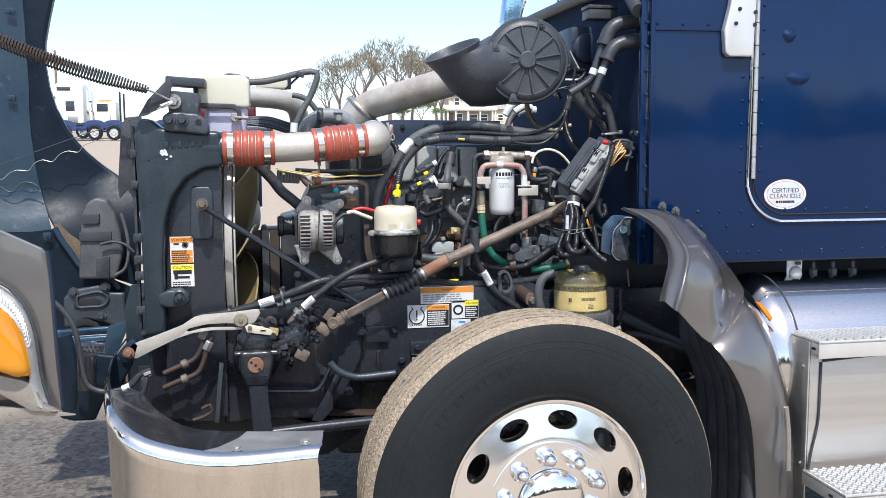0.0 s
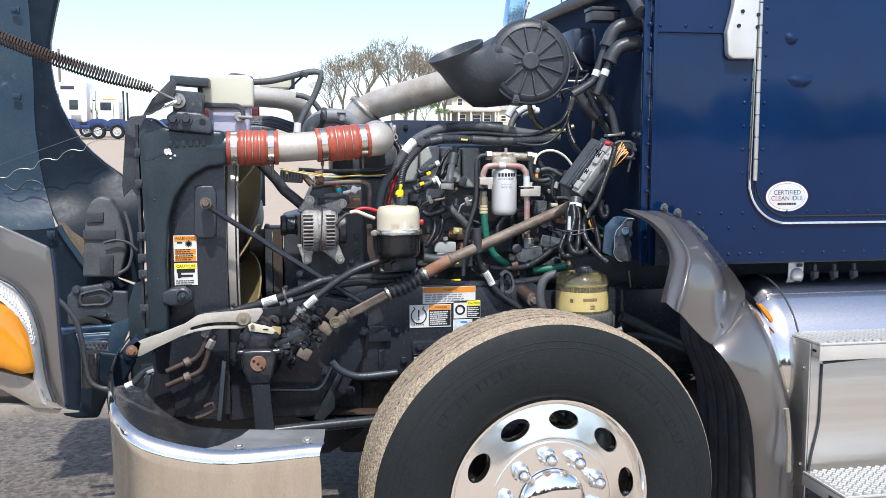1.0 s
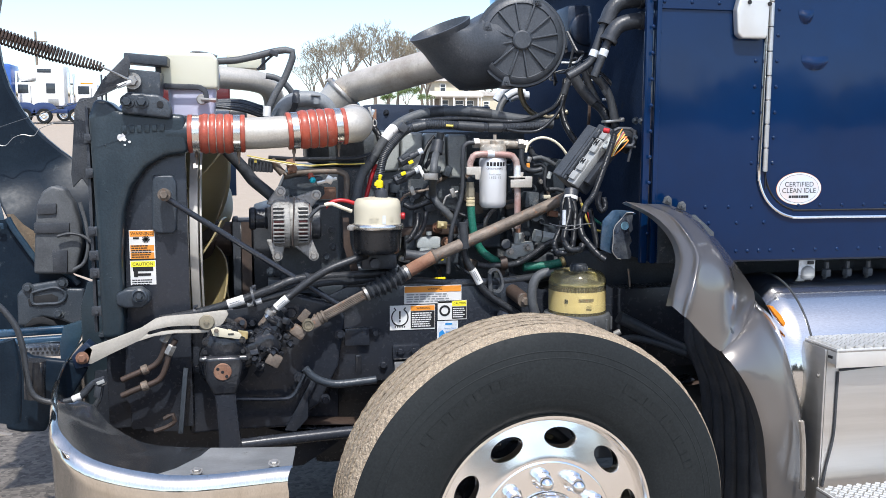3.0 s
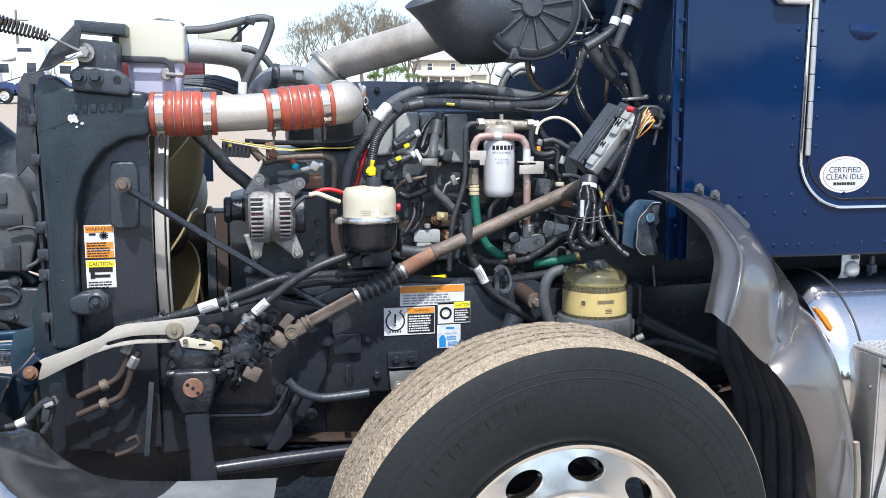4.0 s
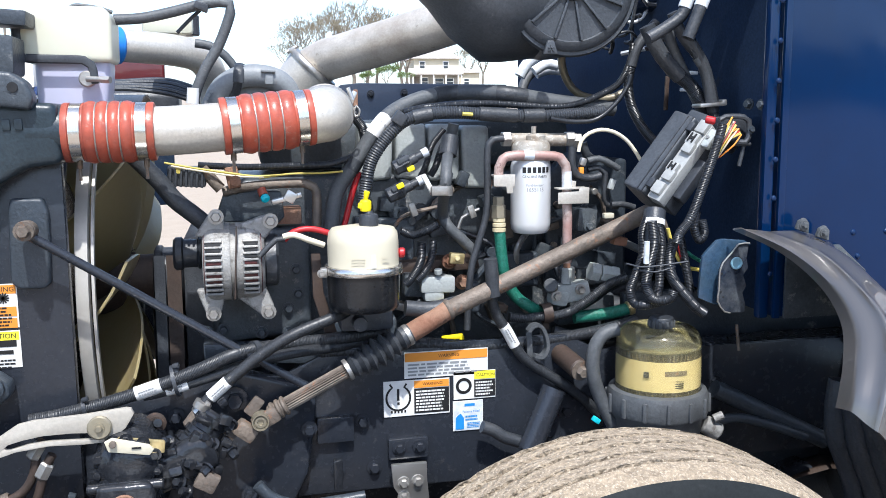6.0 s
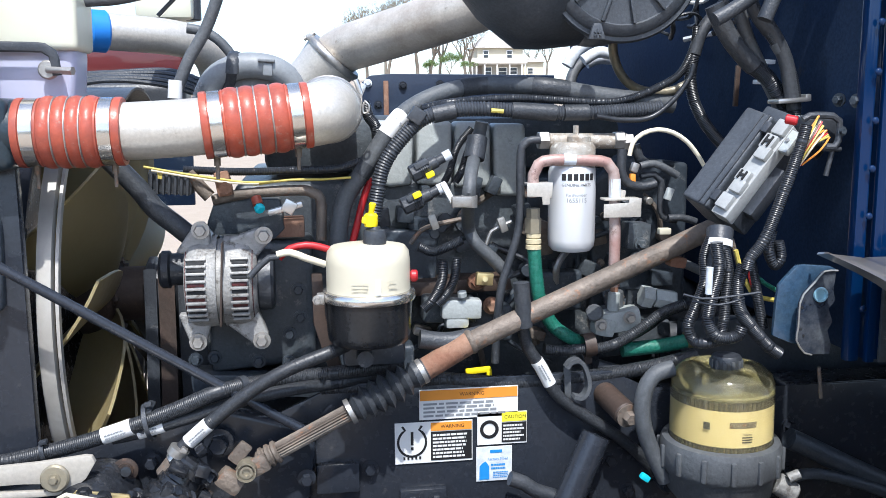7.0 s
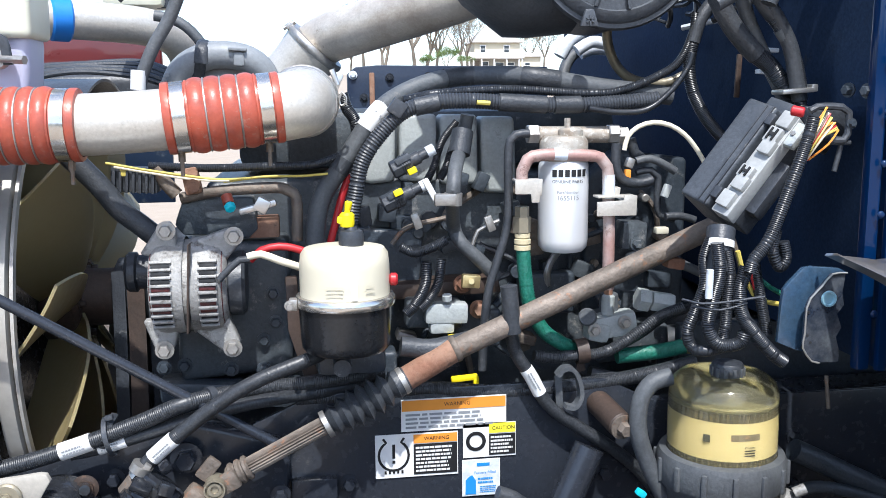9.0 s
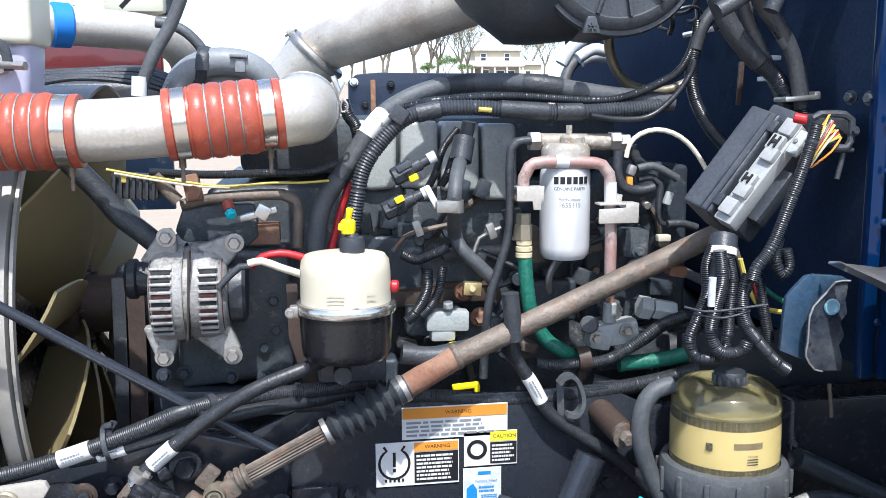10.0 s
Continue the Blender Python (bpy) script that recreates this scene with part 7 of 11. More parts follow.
bm = bmesh.new()
sweep(bm, [(-0.319, 3.490, 1.318), (-0.301, 3.490, 1.337), (-0.283, 3.490, 1.352), (-0.265, 3.490, 1.353)], 0.0065, 10)
cb = single("alternator_cable", bm, RUBBER, "black sheathed alternator cable", "cable", "cables")
bm = bmesh.new()
sweep(bm, [(-0.269, 3.490, 1.357), (-0.245, 3.490, 1.361), (-0.215, 3.490, 1.349), (-0.179, 3.500, 1.334)], 0.007, 10)
single("cream_cable", bm, WHITE_WIRE, "dirty cream battery cable", "cable", "cables")
bm = bmesh.new()
sweep(bm, [(-0.266, 3.510, 1.347), (-0.245, 3.510, 1.365), (-0.214, 3.510, 1.371), (-0.188, 3.510, 1.367), (-0.162, 3.510, 1.358)], 0.007, 10)
single("red_cable", bm, RED_WIRE, "red insulated battery cable end", "cable", "cables")

# bracket and lines above the alternator
ab = thing("upper_bracket", (-0.3, 3.68, 1.42), "rust-stained bracket with coolant lines above the alternator", "bracket")
bm = bmesh.new()
plate(bm, [(-0.394, 1.451), (-0.264, 1.446), (-0.256, 1.384), (-0.279, 1.362), (-0.301, 1.374), (-0.399, 1.376), (-0.414, 1.396)], 3.65, 0.06, 0.008)
part("plate", bm, ENGINE, ab)
bm = bmesh.new()
sweep(bm, [(-0.398, 3.640, 1.448), (-0.349, 3.640, 1.458), (-0.274, 3.640, 1.464), (-0.208, 3.640, 1.464), (-0.187, 3.640, 1.454), (-0.181, 3.640, 1.429), (-0.183, 3.640, 1.361)], 0.011, 12)
part("line", bm, BROWN, ab)
bm = bmesh.new()
sweep(bm, [(-0.439, 3.620, 1.507), (-0.420, 3.620, 1.479), (-0.401, 3.620, 1.457)], 0.013, 12)
part("stub", bm, BROWN, ab)
bm = bmesh.new()
rod(bm, (-0.310, 3.600, 1.455), (-0.305, 3.590, 1.441), 0.0105, 14)
part("red_plug", bm, RED, ab)
bm = bmesh.new()
rod(bm, (-0.305, 3.585, 1.440), (-0.300, 3.575, 1.432), 0.0105, 8, bevel=0.003)
part("teal_connector", bm, TEAL, ab, "teal sensor connector")
bm = bmesh.new()
block(bm, (-0.253, 3.600, 1.433), (0.07, 0.02, 0.012), (0, -14, 0), 0.003)
block(bm, (-0.245, 3.590, 1.437), (0.026, 0.012, 0.026), (0, 30, 0), 0.003)
part("clip", bm, BRUSHED, ab)
bm = bmesh.new()
block(bm, (-0.267, 3.680, 1.386), (0.10, 0.05, 0.04), (0, 0, 0), 0.004)
part("rusty_block", bm, RUST, ab)
bm = bmesh.new()
block(bm, (-0.475, 3.635, 1.487), (0.085, 0.05, 0.046), (0, 4, 0), 0.006)
con = part("connector", bm, PLASTIC, ab)
for k in range(7):
    bm = bmesh.new()
    block(bm, (-0.510 + 0.0115 * k, 3.608, 1.486 - 0.0008 * k), (0.0055, 0.012, 0.040), (0, 4, 0), 0.0015)
    part("fin", bm, PLASTIC, con)
bm = bmesh.new()
block(bm, (-0.492, 3.606, 1.502), (0.012, 0.008, 0.014), (0, 4, 0), 0.002)
part("pale_lock", bm, YELLOW_WIRE, con)
bm = bmesh.new()
block(bm, (-0.373, 3.620, 1.483), (0.03, 0.03, 0.05), (0, -10, 0), 0.006)
rod(bm, (-0.368, 3.600, 1.475), (-0.367, 3.580, 1.477), 0.013, 8)
part("valve", bm, RUST, ab)

# ---- power steering reservoir ----
ps = thing("power_steering_reservoir", (-0.102, 3.412, 1.19), "cream and black fluid reservoir with a steel clamp band", "reservoir")
PC = Vector((-0.102, 3.412, 0))
bm = bmesh.new()
lathe(bm, [(0.0768, 1.296), (0.0768, 1.352), (0.0745, 1.372), (0.068, 1.381), (0.030, 1.387), (0.0, 1.388)], PC, (0, 0, 1), 48)
part("upper_bowl", bm, CREAM, ps, "cream plastic bowl")
bm = bmesh.new()
lathe(bm, [(0.077, 1.284), (0.0845, 1.284), (0.0860, 1.287), (0.0860, 1.297), (0.083, 1.301), (0.077, 1.302)], PC, (0, 0, 1), 48)
part("clamp_band", bm, CLAMP, ps, "steel clamp band")
bm = bmesh.new()
lathe(bm, [(0, 1.202), (0.060, 1.202), (0.070, 1.204), (0.0755, 1.211), (0.077, 1.222), (0.080, 1.283)], PC, (0, 0, 1), 48)
part("lower_can", bm, GLOSS_BLACK, ps, "glossy black lower can")
CAPC = PC + Vector((0.012, -0.01, 0))
bm = bmesh.new()
lathe(bm, [(0.021, 1.383), (0.0215, 1.404), (0.019, 1.411), (0.012, 1.413), (0.010, 1.418), (0, 1.418)], CAPC, (0, 0, 1), 24)
cap = part("cap", bm, PLASTIC, ps, "round black cap")
bm = bmesh.new()
lathe(bm, [(0, 1.417), (0.0115, 1.418), (0.0128, 1.424), (0.0128, 1.438), (0.009, 1.442), (0, 1.443)], CAPC + Vector((-0.006, 0, 0)), (0, 0, 1), 16)
block(bm, CAPC + Vector((-0.018, -0.004, 1.430)), (0.010, 0.012, 0.012), (0, 10, 0), 0.003)
part("dipstick_base", bm, YELLOW, ps, "yellow dipstick base")
bm = bmesh.new()
rod(bm, CAPC + Vector((-0.006, 0, 1.440)), CAPC + Vector((-0.002, 0, 1.461)), 0.0048, 12, 0.0068, bevel=0.003)
part("dipstick_grip", bm, YELLOW, ps, "pale yellow dipstick grip")
bm = bmesh.new()
sheet(bm, pose(PC.x + 0.012, PC.y - 0.0770, 1.318), 0.010, 0.028)
part("level_window", bm, LABEL_OLD, ps)
bm = bmesh.new()
bars(bm, pose(PC.x + 0.040, PC.y - 0.0695, 1.322, 0, 0, 28), 2, 0.020, 0.016)
part("moulded_print", bm, CREAM, ps)
bm = bmesh.new()
bars(bm, pose(PC.x - 0.020, PC.y - 0.0755, 1.318, 0, 0, -14), 3, 0.030, 0.018)
part("moulded_print", bm, CREAM, ps)
bm = bmesh.new()
rod(bm, PC + Vector((0.076, -0.01, 1.325)), PC + Vector((0.090, -0.012, 1.325)), 0.011, 14, bevel=0.003)
part("red_plug", bm, RED_WIRE, ps, "red plastic plug")
bm = bmesh.new()
block(bm, PC + Vector((-0.088, -0.02, 1.290)), (0.014, 0.02, 0.020), bevel=0.003)
bolt(bm, PC + Vector((-0.094, -0.03, 1.290)), (0, -1, 0), 0.006, 0.012)
part("band_screw", bm, STEEL, ps)
bm = bmesh.new()
plate(bm, [(-0.206, 1.31), (-0.185, 1.31), (-0.180, 1.22), (-0.150, 1.12), (-0.178, 1.12), (-0.204, 1.21)], 3.53, 0.02, 0.003)
part("bracket", bm, HUB_BROWN, ps, "rust-streaked bracket")
bm = bmesh.new()
block(bm, (-0.09, 3.50, 1.165), (0.12, 0.08, 0.05), bevel=0.01)
rod(bm, (-0.11, 3.46, 1.165), (-0.11, 3.42, 1.165), 0.016, 12)
part("outlet", bm, PLASTIC, ps)

# ---- fuel filter ----
ff = thing("fuel_filter", (0.328, 3.56, 1.33), "silver spin-on filter with a printed label", "filter")
FC = Vector((0.328, 3.57, 0))
bm = bmesh.new()
lathe(bm, [(0, 1.332), (0.020, 1.333), (0.040, 1.337), (0.047, 1.346), (0.0485, 1.36), (0.0485, 1.50), (0.046, 1.508), (0.043, 1.512)], FC, (0, 0, 1), 48)
can = part("can", bm, SILVER, ff)
FM = pose(FC.x - 0.004, FC.y - 0.0490, 0, 0, 0, -6)
part("lettering", letters("GENUINE PARTS", 0.0085, Matrix.Translation((0, 0, 1.474)) @ FM, 0.049), INK, can)
part("lettering", letters("PartNumber", 0.0085, Matrix.Translation((0, 0, 1.454)) @ FM, 0.049), INK_GREY, can)
part("lettering", letters("1655115", 0.0125, Matrix.Translation((0, 0, 1.443)) @ FM, 0.049), INK_GREY, can)
for k in range(6):
    t = -0.62 + 1.24 * k / 5
    bm = bmesh.new()
    sheet(bm, pose(FC.x + 0.0491 * math.sin(t), FC.y - 0.0491 * math.cos(t), 1.490, 0, 0, math.degrees(t)), 0.0088, 0.0135)
    part("brand_mark", bm, INK, can)
bm = bmesh.new()
lathe(bm, [(0.030, 1.508), (0.0445, 1.512), (0.0465, 1.522), (0.0465, 1.548), (0.040, 1.558), (0, 1.560)], FC, (0, 0, 1), 32)
part("filter_collar", bm, FLAKED, ff, "corroded metal collar")
hd = part("filter_head", rod(bmesh.new(), (0.267, 3.585, 1.561), (0.451, 3.585, 1.558), 0.016, 16, bevel=0.003), FLAKED, ff, "cast filter head")
bm = bmesh.new()
rod(bm, FC + Vector((0.012, -0.004, 1.545)), FC + Vector((0.012, -0.004, 1.574)), 0.024, 18, bevel=0.005)
rod(bm, FC + Vector((0.004, -0.01, 1.572)), FC + Vector((0.004, -0.01, 1.592)), 0.006, 6)
part("boss", bm, FLAKED, hd)
for p in ((0.268, 3.580, 1.562), (0.428, 3.580, 1.561), (0.446, 3.580, 1.556)):
    bm = bmesh.new()
    rod(bm, Vector(p) - Vector((0.01, 0, 0)), Vector(p) + Vector((0.012, 0, 0)), 0.019, 6, bevel=0.002)
    part("hex_fitting", bm, STEEL, hd)
bm = bmesh.new()
sweep(bm, [(0.237, 3.530, 1.452), (0.237, 3.530, 1.496), (0.247, 3.530, 1.517), (0.274, 3.530, 1.525), (0.353, 3.530, 1.523), (0.388, 3.530, 1.518), (0.402, 3.530, 1.500), (0.405, 3.530, 1.458), (0.408, 3.530, 1.379), (0.408, 3.530, 1.311), (0.409, 3.530, 1.264)], 0.0115, 14)
cu = single("copper_line", bm, COPPER, "pinkish rusty metal fuel line bent round the filter", "pipe", "metal lines")
for p, q in (((0.405, 3.530, 1.485), (0.406, 3.530, 1.441)), ((0.297, 3.530, 1.526), (0.322, 3.530, 1.525))):
    bm = bmesh.new()
    rod(bm, p, q, 0.0122, 14)
    part("worn_tag", bm, LABEL_OLD, cu)
for outline, y in (([(0.219, 1.481), (0.271, 1.482), (0.270, 1.455), (0.266, 1.455), (0.265, 1.438), (0.251, 1.438), (0.249, 1.454), (0.219, 1.455)], 3.508), ([(0.377, 1.436), (0.429, 1.438), (0.430, 1.448), (0.455, 1.447), (0.454, 1.409), (0.377, 1.409)], 3.508), ([(0.401, 1.462), (0.428, 1.461), (0.426, 1.446), (0.401, 1.440)], 3.525)):
    bm = bmesh.new()
    plate(bm, outline, y, 0.004, 0.001)
    cl = part("clamp", bm, PIPE, cu, "bare metal clamp")
    x0, x1 = min(p[0] for p in outline), max(p[0] for p in outline)
    z0, z1 = min(p[1] for p in outline), max(p[1] for p in outline)
    bm = bmesh.new()
    block(bm, ((x0 + x1) / 2, y + 0.018, z1 - 0.003), (x1 - x0 - 0.003, 0.032, 0.004), (0, 0, 0), 0.001)
    block(bm, (x1 - 0.003, y + 0.018, (z0 + z1) / 2 + 0.004), (0.004, 0.032, (z1 - z0) * 0.6), (0, 0, 0), 0.001)
    part("folded_edge", bm, PIPE, cl)
bm = bmesh.new()
for a, b, r in ((((0.242, 3.550, 1.427)), ((0.242, 3.550, 1.407)), 0.014), (((0.242, 3.550, 1.407)), ((0.242, 3.550, 1.377)), 0.017)):
    rod(bm, a, b, r, 6)
gf = single("brass_fitting", bm, TARNISHED, "brass hose fitting stack above the green hose", "fitting")
bm = bmesh.new()
lathe(bm, [(0.010, -0.034), (0.016, -0.032), (0.016, -0.024), (0.012, -0.022), (0.016, -0.020), (0.016, -0.012), (0.012, -0.010), (0.015, -0.008), (0.015, 0.0)], (0.243, 3.550, 1.376), (0, 0, 1), 18)
part("ferrule", bm, LABEL_Y, gf)
bm = bmesh.new()
loom(bm, [(0.244, 3.550, 1.346), (0.249, 3.550, 1.291), (0.259, 3.550, 1.233), (0.285, 3.550, 1.184), (0.321, 3.550, 1.156), (0.367, 3.580, 1.131)], 0.0145, 0.006, 12, 0.05)
single("green_hose", bm, GREEN, "dark green braided coolant hose", "hose", "rubber hoses")
bm = bmesh.new()
sweep(bm, [(0.440, 3.560, 1.120), (0.495, 3.560, 1.123), (0.544, 3.560, 1.127), (0.584, 3.560, 1.134)], 0.0155, 14)
g2 = single("green_hose", bm, GREEN, "dark green braided coolant hose end", "hose", "rubber hoses")
bm = bmesh.new()
rod(bm, (0.579, 3.555, 1.135), (0.594, 3.555, 1.140), 0.019, 12, bevel=0.003)
part("brass_end", bm, GOLD, g2, "brass end ferrule")
bm = bmesh.new()
sweep(bm, [(0.259, 3.565, 1.564), (0.233, 3.565, 1.562), (0.221, 3.565, 1.550), (0.218, 3.565, 1.504), (0.219, 3.565, 1.448), (0.215, 3.565, 1.381), (0.195, 3.565, 1.313), (0.181, 3.565, 1.268), (0.172, 3.565, 1.198), (0.167, 3.565, 1.104)], 0.0085, 10)
single("fuel_line", bm, RUBBER, "thin black fuel line beside the filter", "hose", "rubber hoses")
# fuel manifold lower right of the filter
fm = thing("fuel_manifold", (0.42, 3.6, 1.18), "grey cast fuel manifold block with fittings", "manifold")
bm = bmesh.new()
block(bm, (0.428, 3.600, 1.180), (0.075, 0.06, 0.05), (0, -6, 0), 0.008)
rod(bm, (0.432, 3.590, 1.201), (0.431, 3.590, 1.243), 0.019, 14, bevel=0.003)
rod(bm, (0.387, 3.580, 1.196), (0.371, 3.540, 1.208), 0.018, 14, bevel=0.003)
part("casting", bm, HOSE_GREY, fm)
for p in ((0.435, 3.600, 1.228), (0.436, 3.600, 1.214)):
    bm = bmesh.new()
    lathe(bm, [(0.019, -0.004), (0.022, 0), (0.019, 0.004)], p, (0, 0, 1), 16)
    part("ring", bm, BROWN, fm)
bm = bmesh.new()
rod(bm, (0.479, 3.560, 1.236), (0.503, 3.560, 1.231), 0.024, 6, bevel=0.002)
rod(bm, (0.507, 3.560, 1.231), (0.553, 3.560, 1.223), 0.021, 6, bevel=0.002)
part("hex_coupling", bm, COVER, fm, "large grey hex coupling")
bm = bmesh.new()
block(bm, (0.470, 3.580, 1.362), (0.05, 0.05, 0.055), (0, 4, 0), 0.006)
bolt(bm, (0.471, 3.550, 1.348), (0, -1, 0), 0.009, 0.01)
part("valve_block", bm, ENGINE, fm)
bm = bmesh.new()
block(bm, (0.521, 3.550, 1.373), (0.026, 0.018, 0.013), (0, 0, 0), 0.003)
part("cream_connector", bm, CREAM, fm)
bm = bmesh.new()
block(bm, (0.528, 3.500, 1.317), (0.035, 0.03, 0.022), (0, 10, 0), 0.005)
part("rusty_joint", bm, RUST, fm)
# small lines right of the filter
for pts, r, mt, lb in (([(0.430, 3.560, 1.543), (0.429, 3.560, 1.498), (0.444, 3.560, 1.473), (0.476, 3.560, 1.465), (0.504, 3.560, 1.471)], 0.010, RUBBER, "short black fuel hose"),
                       ([(0.478, 3.580, 1.485), (0.508, 3.580, 1.489), (0.524, 3.580, 1.476), (0.523, 3.580, 1.436), (0.529, 3.580, 1.400), (0.560, 3.580, 1.390)], 0.007, RUBBER, "thin black fuel line"),
                       ([(0.473, 3.570, 1.507), (0.503, 3.570, 1.512), (0.533, 3.570, 1.499), (0.555, 3.570, 1.486)], 0.008, HOSE_GREY, "short grey rubber fuel hose"),
                       ([(0.472, 3.600, 1.550), (0.482, 3.600, 1.521), (0.497, 3.600, 1.509)], 0.011, RUBBER, "short black hose with a tie"),
                       ([(0.533, 3.560, 1.398), (0.563, 3.560, 1.399), (0.594, 3.560, 1.390)], 0.008, RUBBER, "black sleeve over fuel wires"),
                       ([(0.555, 3.560, 1.309), (0.599, 3.560, 1.289), (0.634, 3.560, 1.272)], 0.010, HOSE_GREY, "grey hose behind the steering column")):
    bm = bmesh.new()
    sweep(bm, pts, r, 10)
    single("fuel_hose", bm, mt, lb, "hose", "rubber hoses")
bm = bmesh.new()
block(bm, (0.457, 3.560, 1.505), (0.016, 0.016, 0.02), (0, 20, 0), 0.004)
part("hex", bm, STEEL, fm)
bm = bmesh.new()
block(bm, (0.453, 3.560, 1.483), (0.012, 0.012, 0.02), (0, 0, 0), 0.003)
part("orange_cap", bm, INK_ORANGE, fm)
bm = bmesh.new()
block(bm, (0.533, 3.560, 1.449), (0.014, 0.014, 0.026), (0, 20, 0), 0.003)
part("pale_connector", bm, COVER, fm)
bm = bmesh.new()
sweep(bm, [(0.442, 3.550, 1.530), (0.449, 3.550, 1.556), (0.469, 3.550, 1.574), (0.500, 3.550, 1.582), (0.533, 3.550, 1.576), (0.563, 3.550, 1.558), (0.588, 3.550, 1.530), (0.611, 3.550, 1.494), (0.628, 3.550, 1.459)], 0.0048, 10)
single("white_tube", bm, WHITE_WIRE, "cream plastic air tube", "cable", "cables")

# ---- harnesses above the engine ----
ARCH = [(-0.149, 3.620, 1.341), (-0.147, 3.620, 1.386), (-0.133, 3.620, 1.447), (-0.093, 3.620, 1.507), (-0.029, 3.620, 1.599), (0.027, 3.660, 1.640), (0.099, 3.680, 1.666), (0.179, 3.700, 1.676), (0.276, 3.620, 1.671), (0.381, 3.620, 1.655), (0.476, 3.620, 1.643), (0.561, 3.620, 1.632)]
bm = bmesh.new()
sweep(bm, ARCH, 0.0185, 16)
hA = single("main_hose", bm, HOSE_GREY, "thick black rubber hose arching over the engine", "hose", "rubber hoses")
for a, b, mt, nm in (((-0.042, 3.650, 1.574), (-0.014, 3.652, 1.611), LABEL_W, "white_label_band"), ((-0.100, 3.620, 1.496), (-0.084, 3.622, 1.518), RUBBER, "tape_band"), ((0.114, 3.700, 1.669), (0.179, 3.700, 1.675), RUBBER, "tape_band"), ((0.262, 3.700, 1.671), (0.328, 3.700, 1.666), RUBBER, "tape_band")):
    run = spline(ARCH, 0.004)
    i, j = sorted(min(range(len(run)), key=lambda q: (run[q].x - e[0]) ** 2 + (run[q].z - e[2]) ** 2) for e in (a, b))
    bm = bmesh.new()
    sweep(bm, run[i:j + 1], 0.0196, 18)
    part(nm, bm, mt, hA)
    if mt is LABEL_W:
        bm = bmesh.new()
        bars(bm, Matrix.Translation((run[i] + run[j]) / 2 + Vector((0, -0.0203, 0))) @ pose(0, 0, 0, 0, math.degrees(math.atan2(run[i].z - run[j].z, run[j].x - run[i].x)), 0), 3, 0.030, 0.018)
        part("print", bm, INK_GREY, hA)
bm = bmesh.new()
loom(bm, [(-0.080, 3.580, 1.407), (-0.072, 3.580, 1.451), (-0.059, 3.580, 1.510), (-0.029, 3.580, 1.558), (0.019, 3.580, 1.605), (0.076, 3.580, 1.623), (0.153, 3.580, 1.626), (0.231, 3.580, 1.620), (0.311, 3.580, 1.617), (0.380, 3.580, 1.617), (0.450, 3.580, 1.621), (0.520, 3.580, 1.626)], 0.0155)
hB = single("corrugated_loom", bm, PLASTIC, "black corrugated wiring loom with electrical tape", "wiring loom", "wiring looms")
for a, b in (((0.203, 3.580, 1.623), (0.294, 3.580, 1.617)), ((0.311, 3.580, 1.617), (0.362, 3.580, 1.617)), ((0.043, 3.580, 1.615), (0.087, 3.580, 1.624))):
    bm = bmesh.new()
    rod(bm, a, b, 0.0172, 14)
    part("tape", bm, RUBBER, hB)
bm = bmesh.new()
rod(bm, (0.158, 3.565, 1.623), (0.183, 3.565, 1.621), 0.0045, 8)
part("yellow_wire", bm, YELLOW_WIRE, hB)
bm = bmesh.new()
block(bm, (0.009, 3.570, 1.614), (0.03, 0.02, 0.03), (0, 35, 0), 0.004)
part("clip", bm, PLASTIC, hB)
